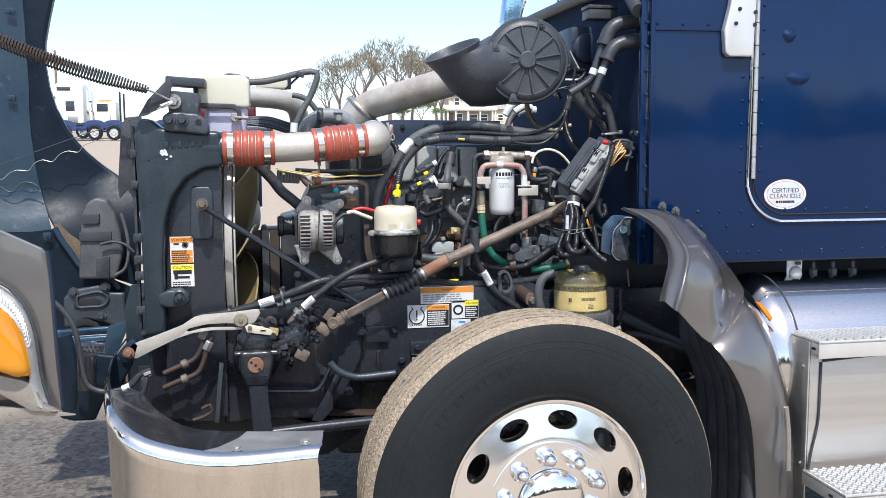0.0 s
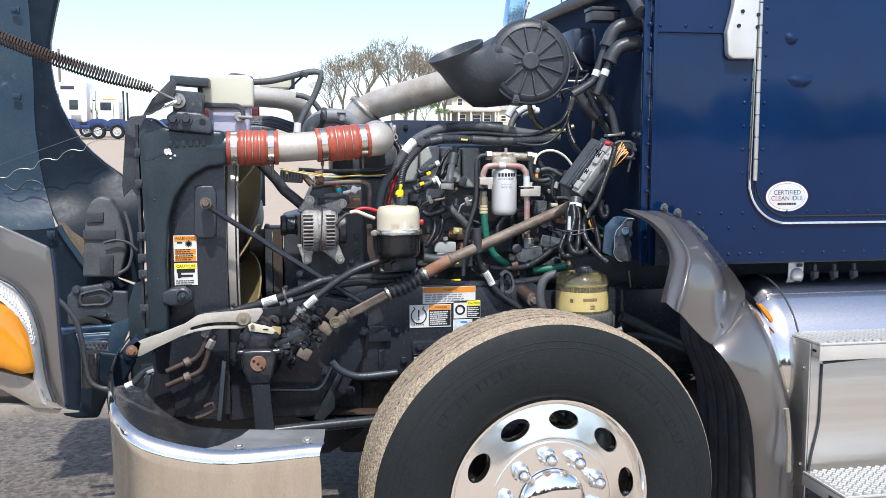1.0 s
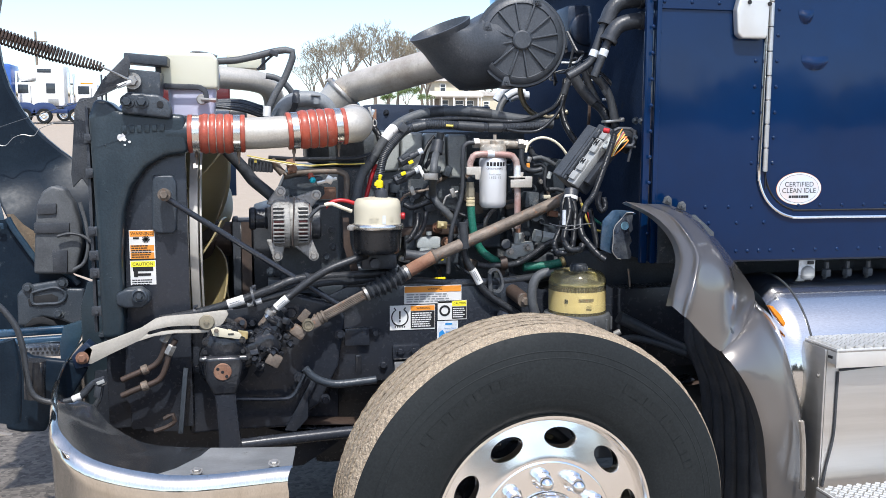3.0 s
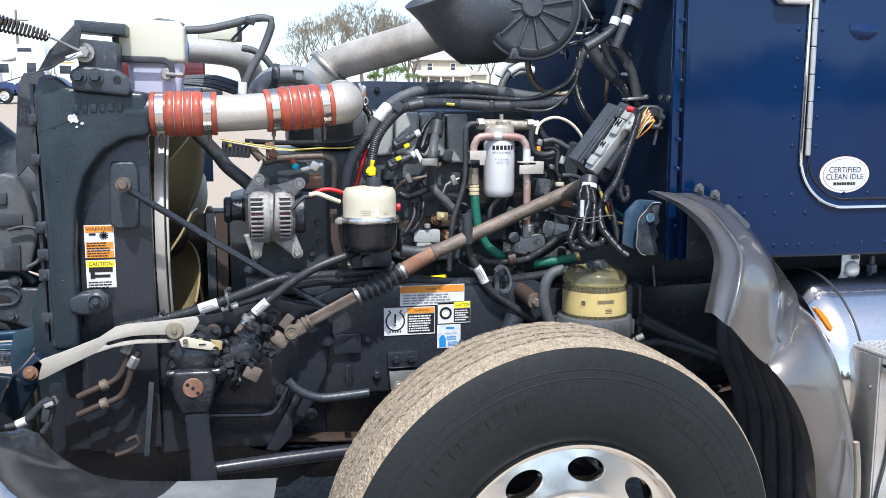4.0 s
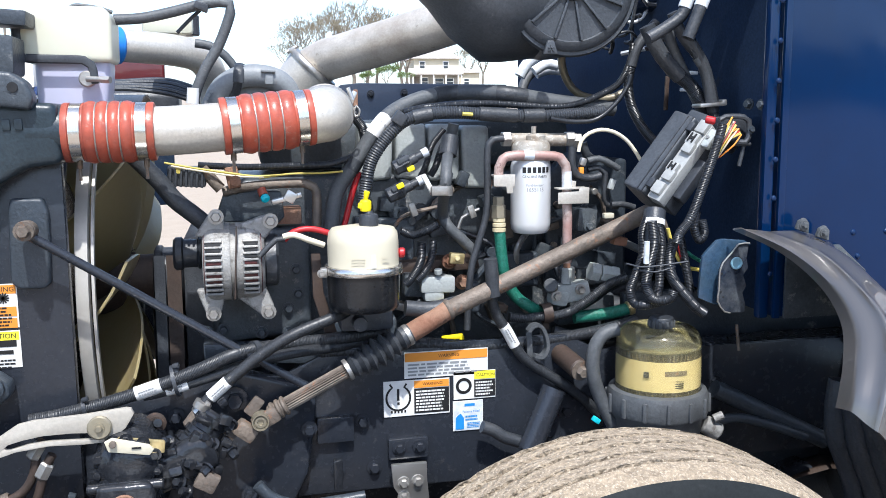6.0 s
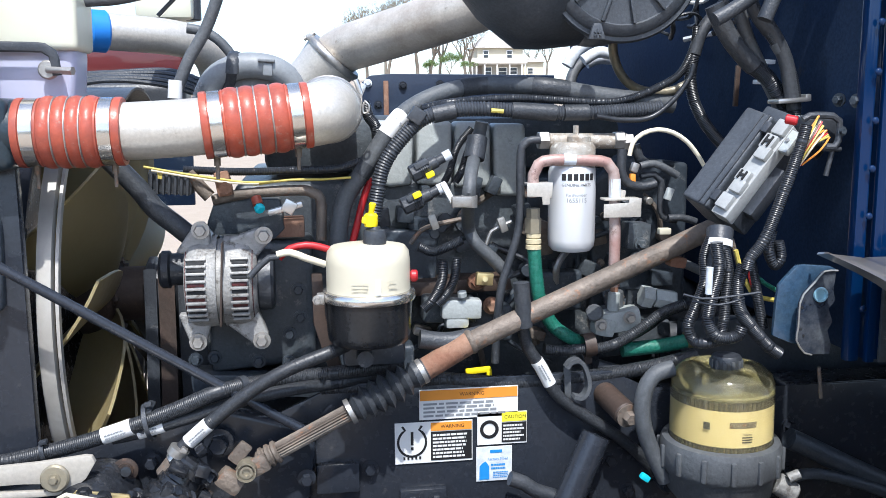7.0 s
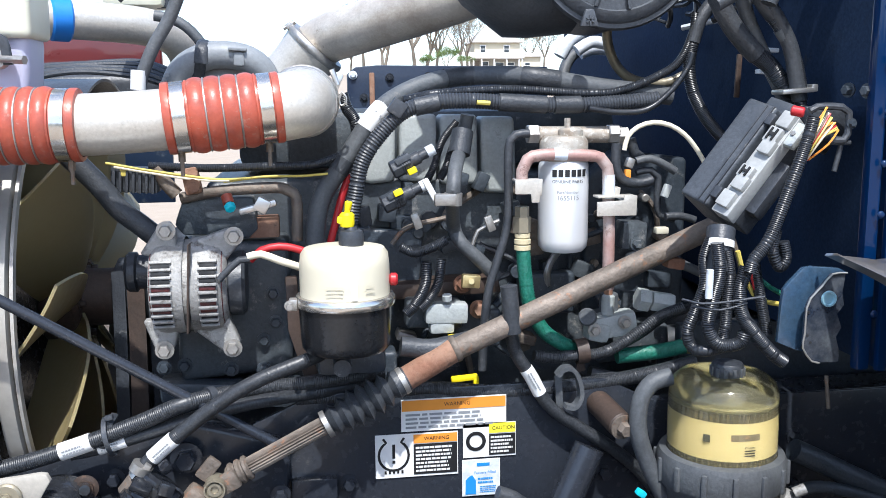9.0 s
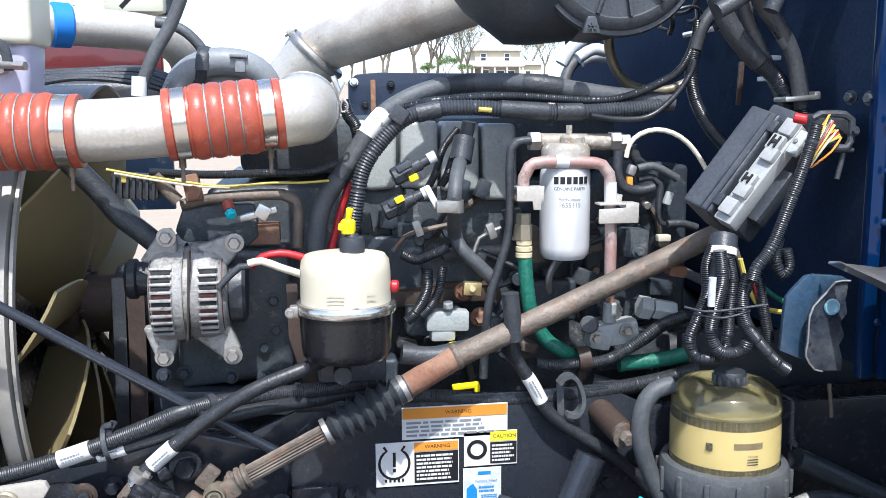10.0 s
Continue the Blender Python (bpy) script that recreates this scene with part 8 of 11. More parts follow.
LO = [([(0.024, 3.600, 1.628), (0.090, 3.600, 1.640), (0.225, 3.600, 1.647), (0.386, 3.600, 1.638), (0.457, 3.600, 1.645), (0.527, 3.600, 1.672), (0.568, 3.600, 1.699), (0.593, 3.600, 1.749), (0.599, 3.600, 1.792)], 0.0085, "thin black corrugated wiring loom along the hose"),
      ([(0.373, 3.560, 1.610), (0.431, 3.560, 1.602), (0.489, 3.560, 1.607), (0.535, 3.560, 1.640), (0.568, 3.560, 1.683), (0.578, 3.560, 1.713)], 0.006, "thin black corrugated loom curving to the firewall"),
      ([(0.700, 3.600, 1.505), (0.672, 3.600, 1.540), (0.644, 3.600, 1.569), (0.621, 3.600, 1.598), (0.601, 3.600, 1.634), (0.591, 3.600, 1.669), (0.589, 3.600, 1.698), (0.595, 3.600, 1.735)], 0.0125, "black corrugated loom on the firewall"),
      ([(0.725, 3.420, 1.602), (0.724, 3.420, 1.637), (0.718, 3.420, 1.669), (0.706, 3.420, 1.703), (0.688, 3.420, 1.734), (0.661, 3.420, 1.769)], 0.0115, "black corrugated loom running up the firewall"),
      ([(0.726, 3.452, 1.612), (0.716, 3.450, 1.637), (0.706, 3.450, 1.650), (0.678, 3.450, 1.684), (0.650, 3.450, 1.704)], 0.0165, "thick black corrugated loom running up the firewall"),
      ([(0.651, 3.250, 1.595), (0.643, 3.250, 1.562), (0.618, 3.250, 1.487), (0.586, 3.250, 1.401), (0.560, 3.250, 1.365), (0.553, 3.250, 1.344)], 0.0105, "black corrugated loom beside the fuse box"),
      ([(0.508, 3.300, 1.395), (0.497, 3.300, 1.361), (0.499, 3.300, 1.315), (0.484, 3.300, 1.270), (0.471, 3.300, 1.234), (0.481, 3.300, 1.207), (0.495, 3.280, 1.205), (0.535, 3.300, 1.204)], 0.0105, "black corrugated loom hanging in a loop"),
      ([(0.504, 3.270, 1.391), (0.510, 3.270, 1.341), (0.500, 3.270, 1.292), (0.494, 3.270, 1.252), (0.508, 3.270, 1.222), (0.532, 3.270, 1.215), (0.553, 3.270, 1.221), (0.560, 3.270, 1.237)], 0.0115, "black corrugated loom hanging in a loop"),
      ([(0.525, 3.280, 1.378), (0.533, 3.280, 1.338), (0.531, 3.280, 1.288), (0.529, 3.280, 1.247), (0.524, 3.280, 1.221)], 0.010, "black corrugated loom hanging in a bundle"),
      ([(0.558, 3.270, 1.349), (0.547, 3.270, 1.309), (0.553, 3.270, 1.269), (0.576, 3.270, 1.236), (0.611, 3.270, 1.198), (0.634, 3.270, 1.181)], 0.012, "black corrugated loom bending to the cab"),
      ([(0.602, 3.330, 1.344), (0.612, 3.330, 1.302), (0.622, 3.330, 1.259), (0.632, 3.330, 1.216)], 0.010, "black corrugated loom behind the bundle"),
      ([(0.624, 3.300, 1.405), (0.619, 3.300, 1.370), (0.632, 3.300, 1.341), (0.644, 3.300, 1.354), (0.638, 3.300, 1.385)], 0.010, "short black corrugated loom bent back"),
      ([(-0.449, 3.620, 1.512), (-0.345, 3.620, 1.506), (-0.239, 3.620, 1.507), (-0.152, 3.620, 1.509), (-0.097, 3.620, 1.524)], 0.008, "thin black corrugated loom behind the charge pipe"),
      ([(-0.060, 3.660, 1.530), (-0.064, 3.660, 1.586), (-0.080, 3.660, 1.614), (-0.088, 3.660, 1.642)], 0.012, "black corrugated loom beside the pipe elbow"),
      ([(0.139, 3.680, 1.586), (0.109, 3.680, 1.547), (0.091, 3.680, 1.495), (0.073, 3.680, 1.461)], 0.008, "thin black corrugated loom to a sensor"),
      ([(0.157, 3.680, 1.584), (0.133, 3.680, 1.540), (0.117, 3.680, 1.495), (0.103, 3.680, 1.472)], 0.009, "black corrugated loom to a sensor"),
      ([(0.064, 3.600, 1.318), (0.061, 3.600, 1.272), (0.040, 3.600, 1.232), (0.022, 3.600, 1.215)], 0.011, "grey corrugated loom beside the reservoir"),
      ([(0.094, 3.600, 1.322), (0.087, 3.600, 1.276), (0.069, 3.600, 1.242), (0.051, 3.600, 1.225)], 0.010, "grey corrugated loom beside the reservoir"),
      ([(0.448, 3.600, 1.123), (0.510, 3.600, 1.156), (0.553, 3.600, 1.185), (0.603, 3.600, 1.201), (0.647, 3.600, 1.211)], 0.010, "black loom with a white printed sleeve"),
      ([(0.495, 3.550, 0.815), (0.481, 3.550, 0.861), (0.499, 3.550, 0.892), (0.537, 3.550, 0.893), (0.563, 3.550, 0.867), (0.578, 3.550, 0.827), (0.606, 3.550, 0.785)], 0.0085, "thin black corrugated loom looped near the wheel"),
      ([(0.013, 3.600, 1.349), (0.042, 3.600, 1.336), (0.076, 3.600, 1.346), (0.105, 3.600, 1.359)], 0.010, "black corrugated loom behind the reservoir")]
for pts, r, lb in LO:
    bm = bmesh.new()
    loom(bm, pts, r, 0.0032, 12, 0.085)
    single("corrugated_loom", bm, LOOM, lb, "wiring loom", "wiring looms")
# smooth hoses that the looms run out of, under the cowl
for p, r in (([(0.661, 3.60, 1.842), (0.634, 3.60, 1.813), (0.608, 3.60, 1.778), (0.595, 3.60, 1.735)], 0.0135), ([(0.565, 3.45, 1.818), (0.581, 3.45, 1.787), (0.603, 3.45, 1.753), (0.638, 3.45, 1.715), (0.652, 3.45, 1.703)], 0.018), ([(0.612, 3.42, 1.845), (0.639, 3.42, 1.795), (0.663, 3.42, 1.767)], 0.0125)):
    bm = bmesh.new()
    sweep(bm, p, r, 16)
    single("cowl_hose", bm, RUBBER, "smooth dark hose hanging under the cowl", "hose", "rubber hoses")
tc = thing("loom_clamp", (0.70, 3.40, 1.636), "bright metal clamp tying two looms to the firewall", "clamp")
bm = bmesh.new()
block(bm, (0.708, 3.418, 1.638), (0.062, 0.044, 0.009), (0, -4, 0), 0.003)
part("strap", bm, BRUSHED, tc)
bm = bmesh.new()
block(bm, (0.742, 3.418, 1.643), (0.012, 0.03, 0.014), (0, -4, 0), 0.003)
part("foot", bm, BRUSHED, tc)
bm = bmesh.new()
sweep(bm, [(0.677, 3.42, 1.747), (0.689, 3.42, 1.731)], 0.0122, 14)
single("loom_tag", bm, HOSE_GREY, "pale tape wrapped round a wiring loom", "cable tag")
for x, z in ((0.758, 1.720), (0.746, 1.678)):
    bm = bmesh.new()
    block(bm, (x, 3.60, z), (0.028, 0.02, 0.009), (0, 3, 0), 0.002)
    single("firewall_tab", bm, LABEL_OLD, "small pale metal tab on the firewall", "bracket")
bm = bmesh.new()
block(bm, (0.692, 3.60, 1.670), (0.011, 0.006, 0.085), (0, 2, 0), 0.002)
single("firewall_strip", bm, HUB_BROWN, "thin brown strip hanging on the firewall", "strap")
# ties, tags and tapes on the right-hand bundle
for a, b, r, mt in (((0.490, 3.262, 1.348), (0.489, 3.262, 1.300), 0.0062, LABEL_OLD),):
    bm = bmesh.new()
    rod(bm, a, b, r, 12)
    single("loom_tag", bm, mt, "pale sleeve wrapped round a wiring loom", "cable tag")
bm = bmesh.new()
sweep(bm, [(0.431, 3.235, 1.307), (0.466, 3.235, 1.298), (0.507, 3.235, 1.299), (0.548, 3.235, 1.303), (0.573, 3.235, 1.305)], 0.0022, 6)
sweep(bm, [(0.449, 3.240, 1.293), (0.500, 3.240, 1.285), (0.546, 3.240, 1.295)], 0.0022, 6)
single("zip_tie", bm, PLASTIC, "black zip tie round the wiring bundle", "zip tie")
for i, mt in enumerate((YELLOW_WIRE, RED_WIRE, GREEN, BROWN)):
    bm = bmesh.new()
    p = [((0.576, 3.340, 1.364), (0.590, 3.340, 1.322), (0.617, 3.340, 1.278), (0.662, 3.340, 1.265)), ((0.597, 3.330, 1.334), (0.606, 3.330, 1.302), (0.614, 3.330, 1.281), (0.623, 3.330, 1.270)), ((0.609, 3.340, 1.321), (0.638, 3.340, 1.298), (0.667, 3.340, 1.281), (0.679, 3.340, 1.269)), ((0.572, 3.350, 1.383), (0.582, 3.350, 1.351), (0.592, 3.350, 1.319), (0.604, 3.350, 1.297))][i]
    sweep(bm, p, 0.0045, 8)
    single("loose_wire", bm, mt, "coloured wire in the loom bundle", "cable", "cables")
# main connector wires
for i in range(16):
    rg = random.Random(i)
    s = (i - 7.5) / 7.5
    a, k, b = Vector((0.656, 3.280, 1.521)), Vector((0.669 + rg.uniform(-0.006, 0.006), 3.265, 1.562 + rg.uniform(-0.006, 0.006))), Vector((0.697, 3.270, 1.590 + rg.uniform(-0.005, 0.005)))
    bm = bmesh.new()
    sweep(bm, [a + Vector((s * 0.008, 0.004 * rg.random(), s * 0.003)), k + Vector((s * 0.010, -0.006 * rg.random(), -s * 0.006)), b + Vector((s * 0.012, 0.002, -s * 0.020))], 0.0018, 6)
    single("connector_wire", bm, (YELLOW_WIRE, ORANGE_WIRE, BROWN, WHITE_WIRE, ORANGE_WIRE, RED_WIRE, YELLOW_WIRE)[i % 7], "coloured wire entering the bulkhead plug", "cable", "cables")
gr = thing("bulkhead_plug", (0.72, 3.25, 1.5), "black bulkhead connector on the firewall", "connector")
bm = bmesh.new()
block(bm, (0.716, 3.325, 1.582), (0.074, 0.05, 0.056), (0, 3, 0), 0.010, 3)
part("shell", bm, PLASTIC, gr)
bm = bmesh.new()
sweep(bm, [(0.664, 3.285, 1.604), (0.676, 3.283, 1.611), (0.718, 3.280, 1.610), (0.731, 3.280, 1.601), (0.731, 3.280, 1.566), (0.724, 3.280, 1.556), (0.700, 3.283, 1.557)], 0.0062, 8)
part("rim", bm, PLASTIC, gr)
bm = bmesh.new()
rod(bm, (0.704, 3.285, 1.552), (0.740, 3.285, 1.551), 0.0045, 10, bevel=0.001)
rod(bm, (0.727, 3.290, 1.549), (0.717, 3.290, 1.503), 0.0045, 10)
part("lever", bm, PLASTIC, gr)
bm = bmesh.new()
bolt(bm, (0.734, 3.276, 1.583), (0, -1, 0), 0.006, 0.006)
part("screw", bm, CAST, gr)
bm = bmesh.new()
rod(bm, (0.618, 3.262, 1.606), (0.634, 3.250, 1.602), 0.0085, 12, bevel=0.002)
single("red_terminal", bm, RED_WIRE, "red terminal boot beside the fuse box", "terminal")
bm = bmesh.new()
sweep(bm, [(-0.120, 3.630, 1.355), (-0.109, 3.630, 1.394), (-0.097, 3.630, 1.439), (-0.080, 3.630, 1.489)], 0.0075, 10)
single("red_cable", bm, RED_WIRE, "red cable beside the arched hose", "cable", "cables")
for pts, mt in (([(-0.521, 3.600, 1.520), (-0.457, 3.600, 1.507), (-0.386, 3.600, 1.495), (-0.324, 3.600, 1.486), (-0.261, 3.600, 1.487)], YELLOW_WIRE), ([(-0.314, 3.605, 1.481), (-0.240, 3.605, 1.489), (-0.175, 3.605, 1.489), (-0.121, 3.605, 1.492)], YELLOW_WIRE), ([(-0.507, 3.600, 1.513), (-0.447, 3.600, 1.501), (-0.366, 3.600, 1.487), (-0.303, 3.600, 1.483)], WHITE_WIRE)):
    bm = bmesh.new()
    sweep(bm, pts, 0.0024, 8)
    single("yellow_wire", bm, mt, "thin coloured wire under the charge pipe", "cable", "cables")
# sensors with yellow locks
for p, q, yl in (((-0.001, 3.600, 1.495), (0.067, 3.600, 1.529), (0.037, 3.585, 1.496)), ((-0.021, 3.580, 1.432), (0.052, 3.580, 1.465), (0.007, 3.560, 1.458))):
    p, q = Vector(p), Vector(q)
    sn = thing("sensor_connector", p, "black sensor connector with a yellow lock", "connector", "sensor connectors")
    bm = bmesh.new()
    rod(bm, p, p.lerp(q, 0.55), 0.018, 8, bevel=0.003)
    rod(bm, p.lerp(q, 0.5), p.lerp(q, 0.8), 0.013, 10, bevel=0.002)
    rod(bm, p.lerp(q, 0.8), q, 0.010, 10)
    part("shell", bm, PLASTIC, sn)
    ax_ = (q - p).normalized()
    for k in range(4):
        bm = bmesh.new()
        lathe(bm, [(0.0150, -0.0018), (0.0200, -0.0010), (0.0200, 0.0010), (0.0150, 0.0018)], p.lerp(q, 0.30 + 0.055 * k), ax_, 8)
        part("grip_ring", bm, PLASTIC, sn)
    bm = bmesh.new()
    block(bm, p.lerp(q, 0.38) + Vector((-0.006, -0.016, 0.010)), (0.030, 0.008, 0.012), (0, -28, 0), 0.002)
    part("lock_tab", bm, DUSTY, sn)
    bm = bmesh.new()
    block(bm, yl, (0.018, 0.012, 0.012), (0, -25, 0), 0.003)
    part("yellow_lock", bm, YELLOW, sn)
    bm = bmesh.new()
    rod(bm, q, q + (q - p).normalized() * 0.016, 0.0115, 10)
    part("white_tip", bm, LABEL_OLD, sn)
bm = bmesh.new()
block(bm, (0.062, 3.500, 1.463), (0.012, 0.012, 0.055), (0, -28, 0), 0.004)
single("white_tag", bm, LABEL_W, "white plastic tie tag", "cable tag")
bm = bmesh.new()
sweep(bm, [(0.150, 3.620, 1.600), (0.138, 3.620, 1.545), (0.109, 3.520, 1.501), (0.101, 3.500, 1.456), (0.121, 3.620, 1.387), (0.135, 3.620, 1.351), (0.172, 3.620, 1.315), (0.208, 3.620, 1.277)], 0.0135, 14)
hd = single("grey_hose", bm, HOSE_GREY, "grey rubber hose dropping past the filter", "hose", "rubber hoses")
bm = bmesh.new()
rod(bm, (0.102, 3.500, 1.461), (0.101, 3.500, 1.438), 0.0165, 14)
block(bm, (0.085, 3.490, 1.450), (0.04, 0.02, 0.022), (0, 0, 0), 0.004)
part("clamp", bm, STEEL, hd)
bm = bmesh.new()
rod(bm, (0.137, 3.600, 1.569), (0.127, 3.585, 1.526), 0.021, 14)
part("sleeve", bm, RUBBER, hd)
for p in ((0.048, 3.620, 1.395), (0.194, 3.620, 1.386)):
    bm = bmesh.new()
    block(bm, p, (0.016, 0.01, 0.032), (0, -20, 0), 0.003)
    single("p_clip", bm, STEEL, "bare metal p-clip on the engine", "clip", "p-clips")
bm = bmesh.new()
sweep(bm, [(0.216, 3.630, 1.391), (0.192, 3.630, 1.382), (0.172, 3.630, 1.371), (0.161, 3.630, 1.343)], 0.004, 8)
single("thin_pipe", bm, STEEL, "thin bare metal pipe", "pipe", "metal lines")
bm = bmesh.new()
sweep(bm, [(0.112, 3.640, 1.398), (0.060, 3.640, 1.388), (0.025, 3.640, 1.376), (0.001, 3.640, 1.348)], 0.005, 8)
single("thin_pipe", bm, BROWN, "thin rusty metal pipe", "pipe", "metal lines")

# ---- lower hoses ----
LOW = [([(-0.799, 3.420, 1.003), (-0.743, 3.420, 1.010), (-0.648, 3.420, 1.029), (-0.552, 3.420, 1.055), (-0.454, 3.420, 1.089), (-0.374, 3.420, 1.119), (-0.277, 3.480, 1.116), (-0.163, 3.500, 1.118), (-0.03, 3.54, 1.118)], 0.0145, BRAID, "thick braided black hose along the frame"),
       ([(-0.574, 3.430, 1.037), (-0.531, 3.430, 1.044), (-0.427, 3.430, 1.070), (-0.337, 3.430, 1.095), (-0.256, 3.450, 1.104), (-0.165, 3.500, 1.098), (-0.03, 3.55, 1.098)], 0.0125, BRAID, "braided black hose along the frame"),
       ([(-0.454, 3.400, 1.015), (-0.395, 3.400, 1.066), (-0.324, 3.400, 1.119), (-0.254, 3.400, 1.158), (-0.168, 3.415, 1.186), (-0.135, 3.455, 1.190)], 0.0130, BRAID, "braided black return hose"),
       ([(-0.194, 3.520, 1.080), (-0.041, 3.520, 1.081), (0.054, 3.520, 1.087), (0.185, 3.520, 1.073), (0.348, 3.520, 1.077), (0.480, 3.520, 1.091), (0.589, 3.520, 1.112)], 0.015, BRAID, "long braided black hose above the frame rail"),
       ([(0.202, 3.480, 1.220), (0.214, 3.480, 1.163), (0.243, 3.480, 1.115), (0.278, 3.480, 1.055), (0.336, 3.480, 1.009), (0.396, 3.480, 0.968), (0.458, 3.480, 0.914), (0.522, 3.480, 0.834)], 0.0125, BRAID, "braided black hose running behind the wheel"),
       ([(0.486, 3.400, 1.124), (0.453, 3.400, 1.115), (0.431, 3.400, 1.084), (0.427, 3.400, 1.028), (0.444, 3.400, 0.968), (0.479, 3.400, 0.895)], 0.0165, HOSE_GREY, "grey rubber hose beside the filter bowl"),
       ([(0.194, 3.450, 1.295), (0.198, 3.450, 1.251), (0.202, 3.450, 1.207)], 0.016, RUBBER, "short black hose behind the steering column"),
       ([(0.761, 3.440, 0.949), (0.806, 3.440, 0.927), (0.885, 3.440, 0.886), (0.977, 3.440, 0.840), (1.077, 3.440, 0.788)], 0.022, CAST, "black hose under the cab"),
       ([(0.748, 3.420, 0.870), (0.810, 3.420, 0.877), (0.900, 3.420, 0.853), (1.007, 3.420, 0.811)], 0.012, CAST, "thin black hose under the cab"),
       ([(-0.003, 3.460, 1.189), (0.050, 3.460, 1.182), (0.093, 3.460, 1.188), (0.137, 3.460, 1.197)], 0.018, RUBBER, "black hose behind the reservoir"),
       ([(0.385, 3.560, 1.091), (0.447, 3.560, 1.074), (0.534, 3.560, 1.081), (0.596, 3.560, 1.086)], 0.012, RUBBER, "black hose end at the filter bowl"),
       ([(-0.594, 3.600, 1.545), (-0.535, 3.600, 1.480), (-0.503, 3.600, 1.437), (-0.464, 3.600, 1.403), (-0.425, 3.600, 1.368)], 0.020, RUBBER, "black lower radiator hose")]
for p, d, r in (((-0.507, 3.425, 1.066), (1, 0, 0.22), 0.032), ((-0.690, 3.42, 1.022), (1, 0, 0.2), 0.0175)):
    bm = bmesh.new()
    lathe(bm, [(r, -0.004), (r + 0.002, -0.004), (r + 0.002, 0.004), (r, 0.004)], p, Vector(d).normalized(), 24, closed=True)
    tie = single("hose_tie", bm, PLASTIC, "black plastic tie holding the braided hoses", "zip tie")
    bm = bmesh.new()
    block(bm, Vector(p) + Vector((0.002, -0.010, r + 0.004)), (0.014, 0.012, 0.008), (0, -12, 0), 0.002)
    part("tie_head", bm, PLASTIC, tie)
wc = thing("worm_clamp", (-0.452, 3.40, 0.99), "bright worm-drive clamp on the return hose", "hose clamp")
wd_ = Vector((0.66, 0, 0.75)).normalized()
bm = bmesh.new()
lathe(bm, [(0.0165, -0.007), (0.0195, -0.007), (0.0200, 0), (0.0195, 0.007), (0.0165, 0.007)], (-0.456, 3.400, 1.002), wd_, 28, closed=True)
part("band", bm, BRUSHED, wc)
bm = bmesh.new()
block(bm, (-0.444, 3.385, 1.020), (0.016, 0.012, 0.012), (0, -48, 0), 0.002)
part("screw_housing", bm, STEEL, wc)
bm = bmesh.new()
rod(bm, (-0.462, 3.400, 0.996), (-0.486, 3.400, 0.970), 0.0165, 16, 0.0145, bevel=0.003)
part("hose_stub", bm, BROWN, wc)
made = []
for pts, r, mt, lb in LOW:
    bm = bmesh.new()
    if mt is BRAID:
        loom(bm, pts, r, 0.0034, 16, 0.045)
    else:
        sweep(bm, pts, r, 14)
    made.append(single("rubber_hose", bm, mt, lb, "hose", "rubber hoses"))
for k, a, b, r in ((0, (-0.587, 3.425, 1.045), (-0.535, 3.425, 1.060), 0.0172), (1, (-0.528, 3.430, 1.044), (-0.484, 3.430, 1.056), 0.0152), (2, (-0.438, 3.400, 1.033), (-0.400, 3.400, 1.062), 0.0157), (4, (0.233, 3.480, 1.127), (0.259, 3.478, 1.078), 0.0138), (0, (-0.362, 3.460, 1.106), (-0.350, 3.463, 1.108), 0.019)):
    bm = bmesh.new()
    run = spline(LOW[k][0], 0.004)
    i, j = sorted(min(range(len(run)), key=lambda q: (run[q] - Vector(e)).length) for e in (a, b))
    a, b, r = run[i], run[j], LOW[k][1] * (1.30 if r == 0.019 else 1.07)
    sweep(bm, run[i:j + 1], r, 18)
    tag_ = part("white_label" if r < LOW[k][1] * 1.2 else "clip", bm, LABEL_W if r < LOW[k][1] * 1.2 else PLASTIC, made[k])
    if r < LOW[k][1] * 1.2:
        bm = bmesh.new()
        bars(bm, Matrix.Translation((a + b) / 2 + Vector((0, -r - 0.0008, 0))) @ pose(0, 0, 0, 0, math.degrees(math.atan2(a.z - b.z, b.x - a.x)), 0), 2, (b - a).length * 0.75, r * 0.8)
        part("print", bm, INK_GREY, tag_)
bm = bmesh.new()
rod(bm, (-0.457, 3.390, 1.012), (-0.449, 3.390, 1.025), 0.0185, 14)
part("hose_clamp", bm, STEEL, made[2], "steel worm clamp")
bm = bmesh.new()
block(bm, (-0.513, 3.440, 1.070), (0.014, 0.05, 0.05), (0, 20, 0), 0.004)
part("tie", bm, PLASTIC, made[0])
rodt = thing("radiator_stay_rod", (-0.5, 3.43, 1.05), "thin black radiator stay rod", "stay rod")
bm = bmesh.new()
rod(bm, (-0.768, 3.372, 1.396), (-0.224, 3.440, 1.024), 0.0095, 12)
part("bar", bm, BLACK, rodt)
bm = bmesh.new()
lathe(bm, [(0.010, -0.01), (0.014, -0.006), (0.014, 0.006), (0.010, 0.01)], (-0.335, 3.424, 1.105), (1, 0.1, -0.75), 12)
part("clip", bm, STEEL, rodt)
bm = bmesh.new()
band = spline([Vector(p) for p in [(0.290, 3.475, 1.116), (0.300, 3.475, 1.128), (0.316, 3.475, 1.132), (0.330, 3.475, 1.123), (0.340, 3.475, 1.101), (0.344, 3.475, 1.075), (0.338, 3.475, 1.056), (0.326, 3.475, 1.046), (0.308, 3.475, 1.050)]], 0.004)
loft(bm, [[p + Vector((0, -0.011, 0)), p + Vector((0, 0.011, 0))] for p in band])
thicken(bm, 0.008)
